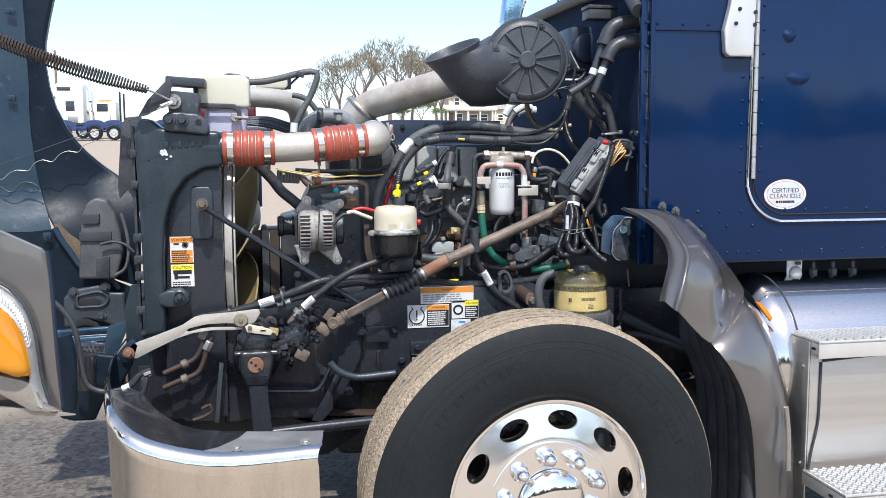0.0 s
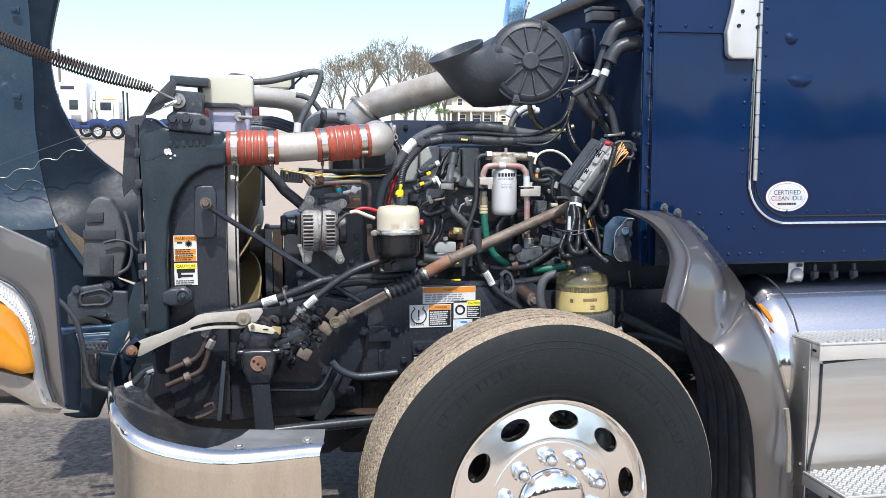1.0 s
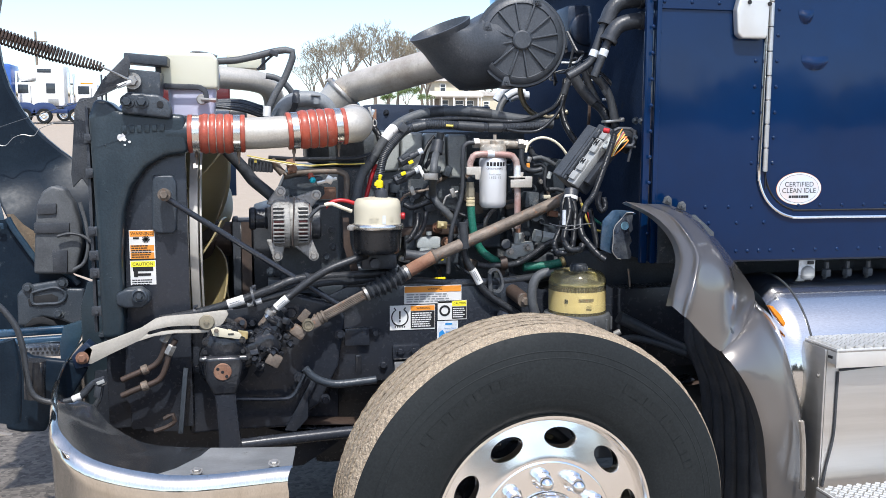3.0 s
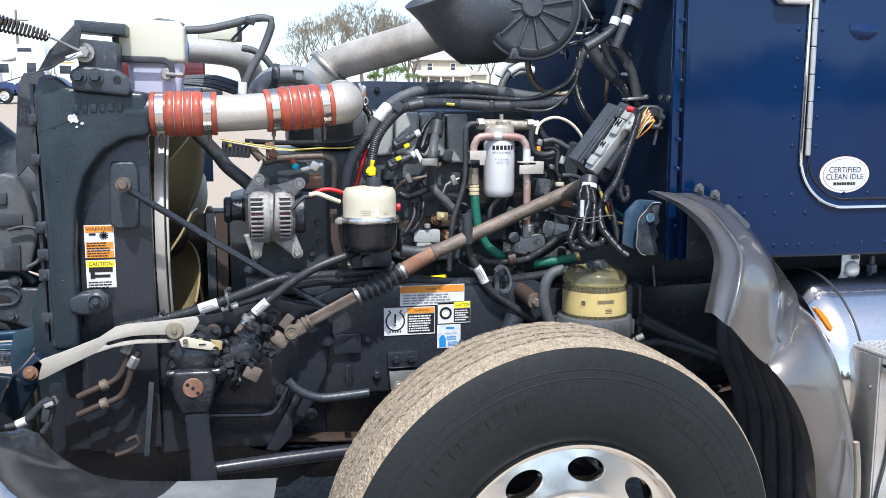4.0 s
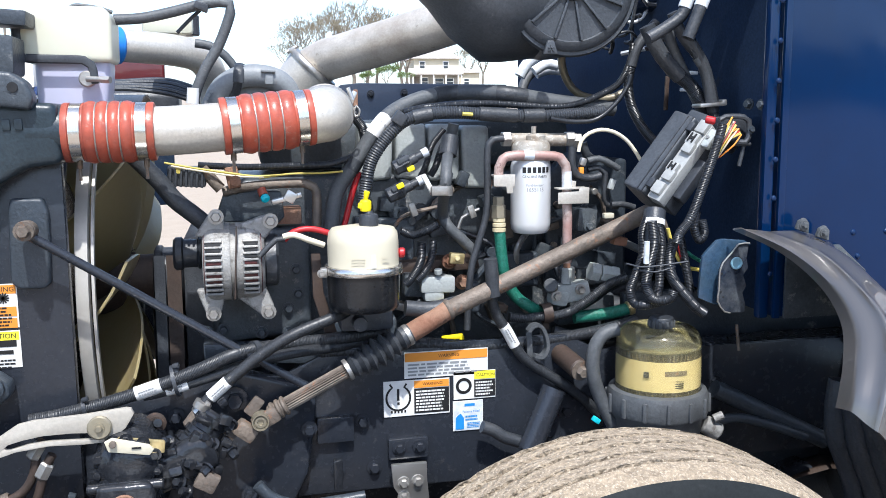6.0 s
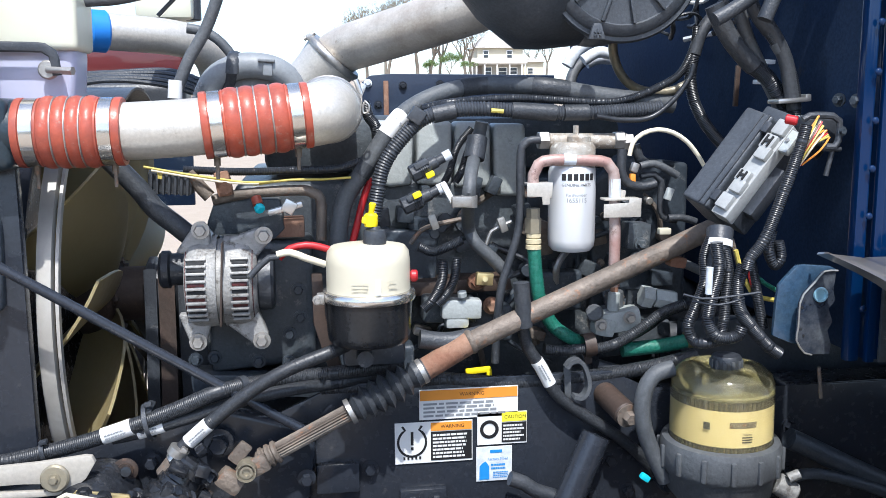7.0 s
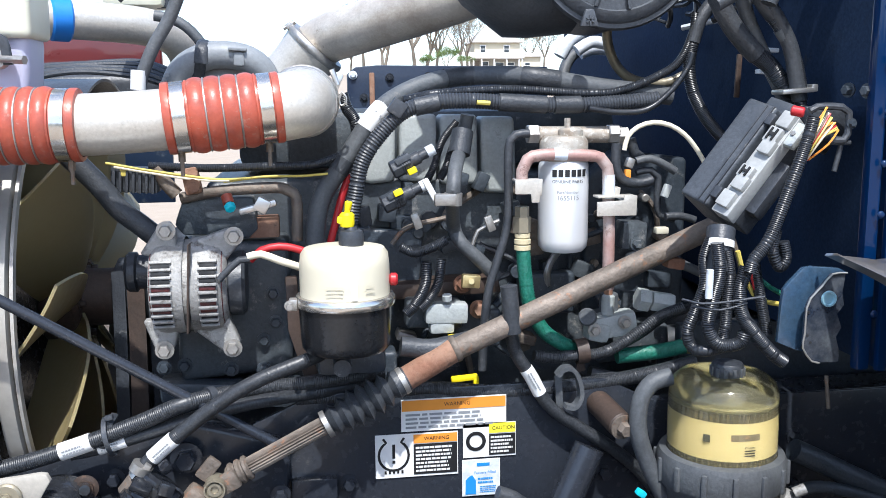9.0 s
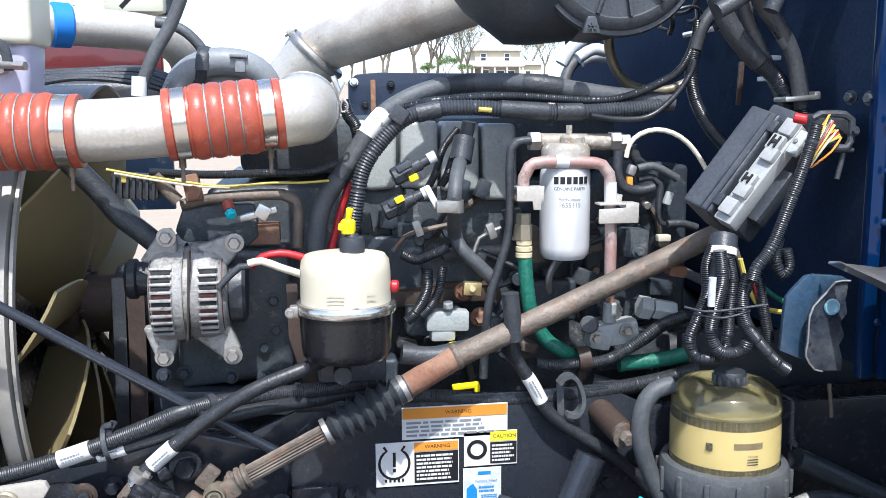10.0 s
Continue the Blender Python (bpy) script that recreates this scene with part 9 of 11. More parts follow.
block(bm, (0.302, 3.492, 1.074), (0.014, 0.004, 0.07), (0, -3, 0), 0.001)
single("hose_bracket", bm, HOSE_GREY, "curved metal hose clamp on the rail", "bracket")
mb = thing("mount_stud", (0.40, 3.45, 1.0), "rusty mounting stud on the frame rail", "mount")
bm = bmesh.new()
rod(bm, (0.385, 3.52, 1.045), (0.403, 3.42, 1.027), 0.025, 18, bevel=0.004)
part("bush", bm, HUB_BROWN, mb, "dark brown rusty bush")
bm = bmesh.new()
bolt(bm, (0.404, 3.42, 1.026), (0.15, -1, -0.15), 0.014, 0.016)
part("nut", bm, BROWN, mb)
bm = bmesh.new()
lathe(bm, [(0.0, -0.002), (0.024, -0.002), (0.0245, 0.002), (0.012, 0.003), (0, 0.003)], (0.404, 3.417, 1.0262), (0.15, -1, -0.15), 20)
part("washer", bm, BROWN, mb)
bm = bmesh.new()
rod(bm, (0.354, 3.460, 0.974), (0.286, 3.440, 0.833), 0.03, 16)
single("shock_absorber", bm, BLACK, "black shock absorber behind the wheel", "shock absorber")
bm = bmesh.new()
sweep(bm, [(0.176, 3.460, 0.894), (0.205, 3.460, 0.882), (0.228, 3.460, 0.865), (0.269, 3.460, 0.849)], 0.015, 10)
single("hose_end", bm, RUBBER, "black hose end clipped to the frame rail", "hose", "rubber hoses")
hb0 = [o for o in scene.objects if o.name.startswith("corrugated_loom") and "looped near" in o.get("label", "")][0]
bm = bmesh.new()
block(bm, (0.408, 3.330, 0.935), (0.018, 0.014, 0.012), (0, 35, 0), 0.003)
part("teal_plug", bm, TEAL, hb0, "teal plug")
bm = bmesh.new()
sweep(bm, [(-0.346, 3.400, 0.827), (-0.316, 3.400, 0.794), (-0.255, 3.400, 0.770), (-0.173, 3.400, 0.772), (-0.111, 3.400, 0.777)], 0.013, 10)
hb = single("rubber_hose", bm, CAST, "dark grey hose sagging under the gear", "hose", "rubber hoses")
bm = bmesh.new()
block(bm, (-0.168, 3.420, 0.826), (0.02, 0.02, 0.07), (0, 0, 0), 0.004)
part("hanger", bm, GREASY, hb)

bm = bmesh.new()
plate(bm, [(-0.635, 0.994), (-0.620, 1.001), (-0.551, 0.982), (-0.542, 0.972), (-0.551, 0.960), (-0.628, 0.973)], 3.275, 0.006, 0.002)
tg = thing("cream_lever", (-0.593, 3.280, 0.981), "small cream metal lever beside the hinge arm", "lever")
part("blade", bm, CREAM, tg)
bm = bmesh.new()
rod(bm, (-0.619, 3.280, 0.988), (-0.618, 3.265, 0.991), 0.007, 12, bevel=0.001)
part("pin", bm, BROWN, tg)
bm = bmesh.new()
sheet(bm, Matrix.Translation((-0.575, 3.273, 0.978)), 0.018, 0.004)
part("slot", bm, DARK, tg)

# pale fuel housing on the block and a rusty clip on the green hose
fh = thing("fuel_housing", (0.432, 3.580, 1.182), "dusty grey cast fuel housing on the engine", "housing")
bm = bmesh.new()
block(bm, (0.434, 3.575, 1.183), (0.092, 0.05, 0.048), (0, -8, 0), 0.012)
block(bm, (0.400, 3.570, 1.172), (0.045, 0.05, 0.040), (0, 12, 0), 0.012)
part("casting", bm, COVER, fh)
bm = bmesh.new()
rod(bm, (0.420, 3.565, 1.203), (0.422, 3.565, 1.245), 0.013, 14, bevel=0.003)
part("banjo_post", bm, COVER, fh)
bm = bmesh.new()
rod(bm, (0.423, 3.570, 1.237), (0.422, 3.570, 1.326), 0.009, 12)
part("pink_pipe", bm, RUST, fh, "thin reddish pipe")
for px_ in ((0.387, 3.545, 1.180), (0.449, 3.545, 1.193)):
    bm = bmesh.new()
    bolt(bm, px_, (0, -1, 0), 0.009, 0.010)
    part("bolt", bm, STEEL, fh)
bm = bmesh.new()
lathe(bm, [(0.0215, -0.012), (0.0245, -0.012), (0.0245, 0.012), (0.0215, 0.012)], (0.360, 3.540, 1.140), (1, 0, 0.1), 20, closed=True)
block(bm, (0.361, 3.548, 1.114), (0.016, 0.004, 0.035), (0, -8, 0), 0.001)
single("hose_clip", bm, HUB_BROWN, "rusty clip round the hoses", "clip")
bm = bmesh.new()
loom(bm, [(0.264, 3.535, 1.137), (0.304, 3.535, 1.131), (0.336, 3.535, 1.133), (0.379, 3.535, 1.133), (0.420, 3.535, 1.142), (0.471, 3.535, 1.171), (0.517, 3.535, 1.203), (0.565, 3.535, 1.220)], 0.0115, 0.0042, 14, 0.07)
single("rubber_hose", bm, BRAID, "braided black hose held by a rusty clip", "hose", "rubber hoses")

# ---- steering column ----
sc = thing("steering_column", (0.1, 3.45, 0.95), "brown weathered steering column with a rubber boot", "steering column")
s0, s1, s2, s3, s4 = Vector((-0.334, 3.425, 0.966)), Vector((-0.140, 3.425, 1.064)), Vector((-0.002, 3.440, 1.131)), Vector((0.095, 3.450, 1.182)), Vector((0.606, 3.490, 1.387))
bm = bmesh.new()
rod(bm, s2 - (s3 - s2).normalized() * 0.02, s3, 0.0225, 24)
part("lower_tube", bm, RUST, sc, "rusted lower tube")
bm = bmesh.new()
rod(bm, s3 - (s3 - s2).normalized() * 0.006, s4, 0.0205, 24, bevel=0.003)
part("upper_tube", bm, BROWN, sc)
bm = bmesh.new()
lathe(bm, [(0.0225, -0.006), (0.0245, -0.003), (0.0245, 0.003), (0.0225, 0.006)], s3, s4 - s3, 24)
part("weld_ring", bm, BROWN, sc)
d = (s2 - s1)
bm = bmesh.new()
prof = [(0.018, -0.004), (0.020, 0.004)]
for i in range(7):
    w = (d.length - 0.012) / 7
    k = 0.023 + 0.011 * math.sin(math.pi * (i + 0.5) / 7)
    prof += [(k * 0.70, 0.006 + w * i), (k * 1.02, 0.006 + w * (i + 0.42)), (k * 1.10, 0.006 + w * (i + 0.5)), (k * 1.02, 0.006 + w * (i + 0.58))]
prof += [(0.0235, d.length), (0.0235, d.length + 0.008)]
lathe(bm, prof, s1, d, 28)
bt = part("rubber_boot", bm, RUBBER, sc, "black ribbed rubber boot")
for p in (s1 + d * 0.0, s2):
    bm = bmesh.new()
    lathe(bm, [(0.0215, -0.005), (0.0255, -0.0045), (0.0255, 0.0045), (0.0215, 0.005)], p, d, 20)
    part("band", bm, STEEL, bt)
bm = bmesh.new()
ln = s1 - s0
m = Matrix.Translation(s0) @ ln.to_track_quat("Z", "Y").to_matrix().to_4x4()
rows = []
for z in (0.25 * ln.length, ln.length):
    rows.append([m @ Vector(((0.0165 if k % 2 else 0.0135) * math.cos(2 * math.pi * k / 40), (0.0165 if k % 2 else 0.0135) * math.sin(2 * math.pi * k / 40), z)) for k in range(40)])
loft(bm, rows, True)
part("splined_shaft", bm, BROWN, sc, "grooved brown slip shaft", smooth=False)
bm = bmesh.new()
rod(bm, s0 + ln * 0.10, s0 + ln * 0.30, 0.0185, 16, bevel=0.004)
for u in (0.13, 0.19, 0.25):
    lathe(bm, [(0.018, 0), (0.0225, 0.003), (0.0225, 0.008), (0.018, 0.011)], s0 + ln * u, ln, 16)
block(bm, s0 + Vector((0.012, -0.020, 0.006)), (0.060, 0.016, 0.036), (0, -27, 0), 0.008)
block(bm, s0 + Vector((-0.032, -0.014, -0.018)), (0.050, 0.036, 0.036), (0, 38, 0), 0.010)
block(bm, s0 + Vector((-0.012, -0.012, 0.034)), (0.026, 0.012, 0.044), (0, 40, 0), 0.005)
uj = part("universal_joint", bm, BROWN, sc, "greasy brown universal joint")
bm = bmesh.new()
lathe(bm, [(0.0, 0.008), (0.006, 0.008), (0.007, 0.012), (0.012, 0.012), (0.0125, 0.008), (0.0150, 0.008), (0.0158, 0.015), (0.0182, 0.015), (0.0190, 0.0), (0.0190, -0.02)], s0 + Vector((0.0, -0.028, 0.006)), (0, -1, 0), 28)
part("bearing_cup", bm, TARNISHED, uj, "bare metal bearing cup")

# ---- fuse box ----
fb = thing("fuse_box", (0.56, 3.32, 1.42), "dusty black fuse box tilted on the firewall", "fuse box")
P1, P2, P3 = Vector((0.494, 3.395, 1.460)), Vector((0.592, 3.44, 1.630)), Vector((0.545, 3.275, 1.421))
ex, ez = (P3 - P1), (P2 - P1)
X = ex.normalized()
Z = (ez - X * ez.dot(X)).normalized()
Y = Z.cross(X)
FB = Matrix((X.to_4d(), Y.to_4d(), Z.to_4d(), (0, 0, 0, 1))).transposed()
FB.translation = P1
W, H = ex.length * 0.80, 0.205


def in_box(bm):
    bmesh.ops.transform(bm, matrix=FB, verts=bm.verts)
    return bm


bm = bmesh.new()
block(bm, (W * 0.29, 0.04, H / 2), (W * 0.58, 0.10, H), bevel=0.007, seg=3)
body = part("cover", in_box(bm), DUSTY, fb)
bm = bmesh.new()
block(bm, (W * 0.50, 0.055, H / 2), (W * 0.92, 0.06, H * 0.96), bevel=0.006)
part("base", in_box(bm), PLASTIC, fb)
bm = bmesh.new()
block(bm, (W * 0.40, -0.0105, H / 2), (W * 0.03, 0.004, H * 0.96), bevel=0.001)
block(bm, (W * 0.53, -0.0105, H / 2), (W * 0.03, 0.006, H * 0.98), bevel=0.001)
part("cover_edge", in_box(bm), PLASTIC, body)
for z in (0.14, 0.88):
    bm = bmesh.new()
    block(bm, (W * 0.60, -0.004, H * z), (W * 0.14, 0.018, 0.022), bevel=0.003)
    part("latch", in_box(bm), PLASTIC, body)
bm = bmesh.new()
block(bm, (W * 0.80, 0.016, H * 0.5), (W * 0.34, 0.03, H * 1.0), bevel=0.004)
part("relay_rail", in_box(bm), RELAY_GREY, fb, "grey relay holder")
for i, (z, h, mt) in enumerate(((0.13, 0.030, RELAY_GREY), (0.30, 0.026, RELAY_GREY), (0.40, 0.024, RELAY_GREY), (0.66, 0.026, RELAY_GREY), (0.77, 0.030, RELAY_GREY), (0.93, 0.030, RELAY_GREY))):
    bm = bmesh.new()
    block(bm, (W * (0.80 + 0.03 * (i % 2)), 0.000, H * z), (W * 0.24, 0.020, h), bevel=0.003)
    rl = part("relay_clip", in_box(bm), mt, fb, "grey relay clip")
    if i in (2, 4):
        for dx in (-0.05, 0.05):
            bm = bmesh.new()
            block(bm, (W * (0.80 + dx), -0.011, H * z), (W * 0.03, 0.004, h * 0.75), bevel=0.0005)
            part("slot", in_box(bm), DARK, rl)
        bm = bmesh.new()
        block(bm, (W * 0.80, -0.011, H * z), (W * 0.12, 0.004, h * 0.22), bevel=0.0005)
        part("slot", in_box(bm), DARK, rl)
bm = bmesh.new()
block(bm, (W * 1.02, 0.012, H * 0.86), (W * 0.22, 0.016, H * 0.22), bevel=0.004)
gm = part("grey_module", in_box(bm), COVER, fb, "grey module with a screw")
bm = bmesh.new()
rod(bm, (W * 1.02, 0.004, H * 0.86), (W * 1.02, 0.001, H * 0.86), 0.004, 10)
part("screw", in_box(bm), STEEL, gm)
bm = bmesh.new()
block(bm, (W * 1.02, 0.045, H * 0.40), (W * 0.26, 0.03, H * 0.50), bevel=0.006)
part("side_box", in_box(bm), PLASTIC, fb)
bm = bmesh.new()
block(bm, (W * 0.42, 0.06, H * 1.06), (W * 0.62, 0.08, H * 0.14), bevel=0.006)
part("upper_box", in_box(bm), DUSTY, fb)
bm = bmesh.new()
block(bm, (W * 0.75, 0.09, H * 1.08), (W * 0.5, 0.06, H * 0.22), bevel=0.006)
part("back_plate", in_box(bm), PLASTIC, fb)
bm = bmesh.new()
rod(bm, (0.529, 3.310, 1.408), (0.523, 3.300, 1.387), 0.024, 16)
part("cable_gland", bm, PLASTIC, fb)
bm = bmesh.new()
rod(bm, (0.524, 3.302, 1.392), (0.513, 3.285, 1.338), 0.0225, 18, 0.0180, bevel=0.002)
neck = part("taped_neck", bm, RUBBER, fb, "black taped neck of the wiring bundle")
bm = bmesh.new()
lathe(bm, [(0.0225, -0.006), (0.0245, -0.006), (0.0245, 0.006), (0.0225, 0.006)], (0.522, 3.299, 1.384), Vector((0.011, 0.017, 0.054)).normalized(), 24, closed=True)
part("white_band", bm, LABEL_W, neck)

# ---- crankcase filter bowl ----
cf = thing("filter_bowl", (0.583, 3.375, 0.9), "clear amber filter bowl with a yellow label", "filter")
SC = Vector((0.583, 3.385, 0))
bm = bmesh.new()
lathe(bm, [(0.0985, 0.985), (0.0985, 1.085), (0.097, 1.102), (0.091, 1.118), (0.078, 1.129), (0.055, 1.134), (0.034, 1.131), (0.026, 1.124), (0.0, 1.122)], SC, (0, 0, 1), 56)
lathe(bm, [(0.0, 1.118), (0.025, 1.120), (0.034, 1.127), (0.054, 1.130), (0.076, 1.125), (0.087, 1.115), (0.0930, 1.100), (0.0945, 1.085), (0.094, 0.985)], SC, (0, 0, 1), 56)
bw = part("bowl", bm, BOWL, cf, "transparent amber plastic bowl")
bw.visible_shadow = False
bm = bmesh.new()
n = 120
rows = []
for z in (0.965, 1.086):
    rows.append([SC + Vector(((0.088 if k % 2 else 0.082) * math.cos(2 * math.pi * k / n), (0.088 if k % 2 else 0.082) * math.sin(2 * math.pi * k / n), z)) for k in range(n)])
loft(bm, rows, True)
part("pleated_element", bm, PLEAT, cf, "brown pleated filter element", smooth=False)
bm = bmesh.new()
lathe(bm, [(0.088, 1.082), (0.0915, 1.085), (0.0915, 1.088), (0.088, 1.091), (0.050, 1.092), (0, 1.092)], SC, (0, 0, 1), 48)
part("end_cap", bm, OLIVE, cf, "olive end cap")
bm = bmesh.new()
lathe(bm, [(0.0905, 0.996), (0.0905, 1.066)], SC, (0, 0, 1), 48)
lb = part("label", bm, LABEL_Y, cf, "yellow paper label")
LM = pose(SC.x, SC.y - 0.0912, 0)
bm = bmesh.new()
bars(bm, Matrix.Translation((0, 0, 1.040)) @ LM, 1, 0.052, 0.022, ragged=0, words=False, bend=0.0912)
part("brand_bar", bm, BROWN, lb)
part("lettering", letters("Patents", 0.0065, Matrix.Translation((0.008, 0, 1.022)) @ LM, 0.0912), INK, lb)
bm = bmesh.new()
bars(bm, Matrix.Translation((0.008, 0, 1.0115)) @ LM, 3, 0.020, 0.014, ragged=0, words=False, bend=0.0912)
sheet(bm, pose(SC.x - 0.062, SC.y - 0.070, 1.036, 0, 0, -42), 0.012, 0.014)
part("small_print", bm, INK, lb)
bm = bmesh.new()
lathe(bm, [(0, 0.86), (0.085, 0.862), (0.10, 0.88), (0.104, 0.915), (0.112, 0.925), (0.1165, 0.935), (0.1165, 0.975), (0.112, 0.985), (0.10, 0.988), (0.099, 0.978)], SC, (0, 0, 1), 56)
base = part("base_ring", bm, HOSE_GREY, cf, "grey black threaded base ring")
for k in range(14):
    a = 2 * math.pi * k / 14
    bm = bmesh.new()
    block(bm, SC + Vector((0.117 * math.cos(a), 0.117 * math.sin(a), 0.953)), (0.010, 0.010, 0.045), (0, 0, math.degrees(a)), 0.003)
    part("grip_rib", bm, HOSE_GREY, base)
bm = bmesh.new()
lathe(bm, [(0.020, 1.120), (0.0275, 1.128), (0.0285, 1.132), (0.0285, 1.150), (0.026, 1.154), (0.012, 1.156), (0, 1.156)], SC + Vector((0, -0.012, 0)), (0, 0, 1), 32)
knob = part("vent_knob", bm, PLASTIC, cf, "black vent knob")
for k in range(12):
    a = 2 * math.pi * k / 12
    bm = bmesh.new()
    block(bm, SC + Vector((0.0285 * math.cos(a), 0.0285 * math.sin(a) - 0.012, 1.139)), (0.006, 0.007, 0.016), (0, 0, math.degrees(a)), 0.0015)
    part("knob_rib", bm, HOSE_GREY, knob)
bm = bmesh.new()
rod(bm, SC + Vector((0.10, -0.04, 0.90)), SC + Vector((0.135, -0.05, 0.875)), 0.022, 12, bevel=0.004)
rod(bm, SC + Vector((0.115, -0.06, 0.915)), SC + Vector((0.135, -0.065, 0.925)), 0.010, 10)
part("drain_valve", bm, ALU, cf)
bm = bmesh.new()
block(bm, SC + Vector((0.0, 0.10, 0.88)), (0.20, 0.14, 0.04), bevel=0.008)
part("mount", bm, BLACK, cf)

# ---- blue bracket ----
bb = thing("cab_mount_bracket", (0.70, 3.28, 1.16), "chipped blue folded steel bracket with a round hole", "bracket")
bm = bmesh.new()
o = [(0.626, 1.308), (0.636, 1.32), (0.66, 1.344), (0.673, 1.346), (0.725, 1.341), (0.745, 1.331), (0.719, 1.326), (0.699, 1.312), (0.68, 1.29), (0.674, 1.274), (0.673, 1.229), (0.672, 1.197), (0.656, 1.2), (0.619, 1.216), (0.623, 1.281)]
plate(bm, o, 3.270, 0.010, 0.003)
part("side_flange", bm, NAVY_CHIP, bb, "navy side flange with scratched paint")
bm = bmesh.new()
o = [(0.722, 1.338), (0.696, 1.337), (0.679, 1.318), (0.659, 1.297), (0.653, 1.281), (0.652, 1.237), (0.65, 1.213), (0.667, 1.189), (0.681, 1.185), (0.717, 1.184), (0.719, 1.203), (0.711, 1.228), (0.72, 1.244), (0.711, 1.268), (0.723, 1.283), (0.718, 1.303)]
plate(bm, o, 3.245, 0.006, 0.002)
part("face", bm, SCUFFED, bb, "scuffed silvery navy face")
bm = bmesh.new()
sweep(bm, [(0.722, 3.242, 1.338), (0.696, 3.242, 1.337), (0.679, 3.242, 1.318), (0.659, 3.242, 1.297), (0.653, 3.242, 1.281), (0.652, 3.242, 1.237), (0.65, 3.242, 1.213), (0.667, 3.242, 1.189), (0.681, 3.242, 1.185)], 0.0017, 8)
part("folded_edge", bm, STEEL, bb, "bare worn edge")
bm = bmesh.new()
lathe(bm, [(0.0140, 0), (0.0130, 0.003), (0.0100, 0.003), (0.0090, -0.001), (0.0, -0.001)], (0.692, 3.243, 1.295), (0, -1, 0), 28)
part("washer", bm, PALE_BLUE, bb, "pale blue washer")
for k, (dx, dz) in enumerate(((-0.034, -0.022), (-0.034, -0.062), (-0.028, -0.074))):
    bm = bmesh.new()
    rod(bm, (0.692 + dx, 3.2445, 1.295 + dz), (0.692 + dx, 3.2435, 1.295 + dz), 0.0025, 10)
    part("drilled_hole", bm, DARK, bb)
bm = bmesh.new()
rod(bm, (0.732, 3.300, 1.143), (0.740, 3.300, 1.082), 0.0035, 6)
single("rusty_pin", bm, BROWN, "thin pin hanging under the bracket", "pin")
# corner plate under the cab by the fender
bm = bmesh.new()
plate(bm, [(0.80, 1.17), (0.80, 1.33), (0.93, 1.33), (1.0, 1.27), (1.0, 1.17)], 3.222, 0.008, 0.003)
single("cowl_side_plate", bm, ENGINE, "scratched dark plate behind the fender", "panel")

# ---- air cleaner ----
ac = thing("air_cleaner", (0.42, 3.8, 1.75), "black plastic air cleaner with a ribbed round lid", "air cleaner")
AX = Vector((-0.10, -1, 0)).normalized()
A0 = Vector((0.422, 3.555, 1.916))
bm = bmesh.new()
lathe(bm, [(0.150, -0.30), (0.152, -0.03), (0.160, -0.025), (0.162, -0.012), (0.158, -0.004), (0.150, -0.004), (0.148, 0.0)], A0, AX, 64)
part("canister", bm, DUSTY, ac)
bm = bmesh.new()
lathe(bm, [(0.150, -0.003), (0.142, 0.006), (0.128, 0.010), (0.125, 0.006), (0.05, 0.010), (0.034, 0.012), (0.033, 0.022), (0.028, 0.026), (0, 0.026)], A0, AX, 64)
lid = part("lid", bm, DUSTY, ac, "round lid with radial ribs")
QM = Matrix.Translation(A0) @ AX.to_track_quat("Z", "Y").to_matrix().to_4x4()
for k in range(12):
    a = 2 * math.pi * k / 12 + 0.18
    bm = bmesh.new()
    block(bm, (0.080, 0, 0.012), (0.094, 0.006, 0.010), bevel=0.002)
    bmesh.ops.transform(bm, matrix=QM @ Matrix.Rotation(a, 4, "Z"), verts=bm.verts)
    part("rib", bm, DUSTY, lid)
for p in ((0.364, 3.535, 1.771), (0.472, 3.540, 2.046), (0.299, 3.545, 1.956)):
    bm = bmesh.new()
    plate(bm, [(p[0] - 0.018, p[2] - 0.012), (p[0] + 0.018, p[2] - 0.012), (p[0] + 0.008, p[2] + 0.020), (p[0] - 0.008, p[2] + 0.020)], p[1] - 0.004, 0.012, 0.004)
    for k in range(3):
        block(bm, Vector(p) - Vector((0, 0.005, 0)), (0.018, 0.004, 0.003), (0, 60 * k + 30, 0), 0)
    part("clip", bm, DUSTY, ac)
# intake bell: rings from the canister to the tilted mouth
bm = bmesh.new()
rows = []
mouth_c, mouth_n = Vector((0.147, 3.620, 1.955)), Vector((-0.40, -0.16, 0.90)).normalized()
mu = mouth_n.cross(Vector((0, 1, 0))).normalized()
mv = mouth_n.cross(mu)
ring0 = [A0 - AX * 0.03 + (QM.to_3x3() @ Vector((0.155 * math.cos(t), 0.155 * math.sin(t), 0))) for t in [2 * math.pi * k / 40 for k in range(40)]]
body_c = Vector((0.23, 3.69, 1.865))
bn = Vector((-0.9, 0.1, 0.25)).normalized()
bu = bn.cross(Vector((0, 1, 0))).normalized()
bv = bn.cross(bu)


def ring(c, u, v, a, b, n=40):
    return [c + u * a * math.cos(2 * math.pi * k / n) + v * b * math.sin(2 * math.pi * k / n) for k in range(n)]


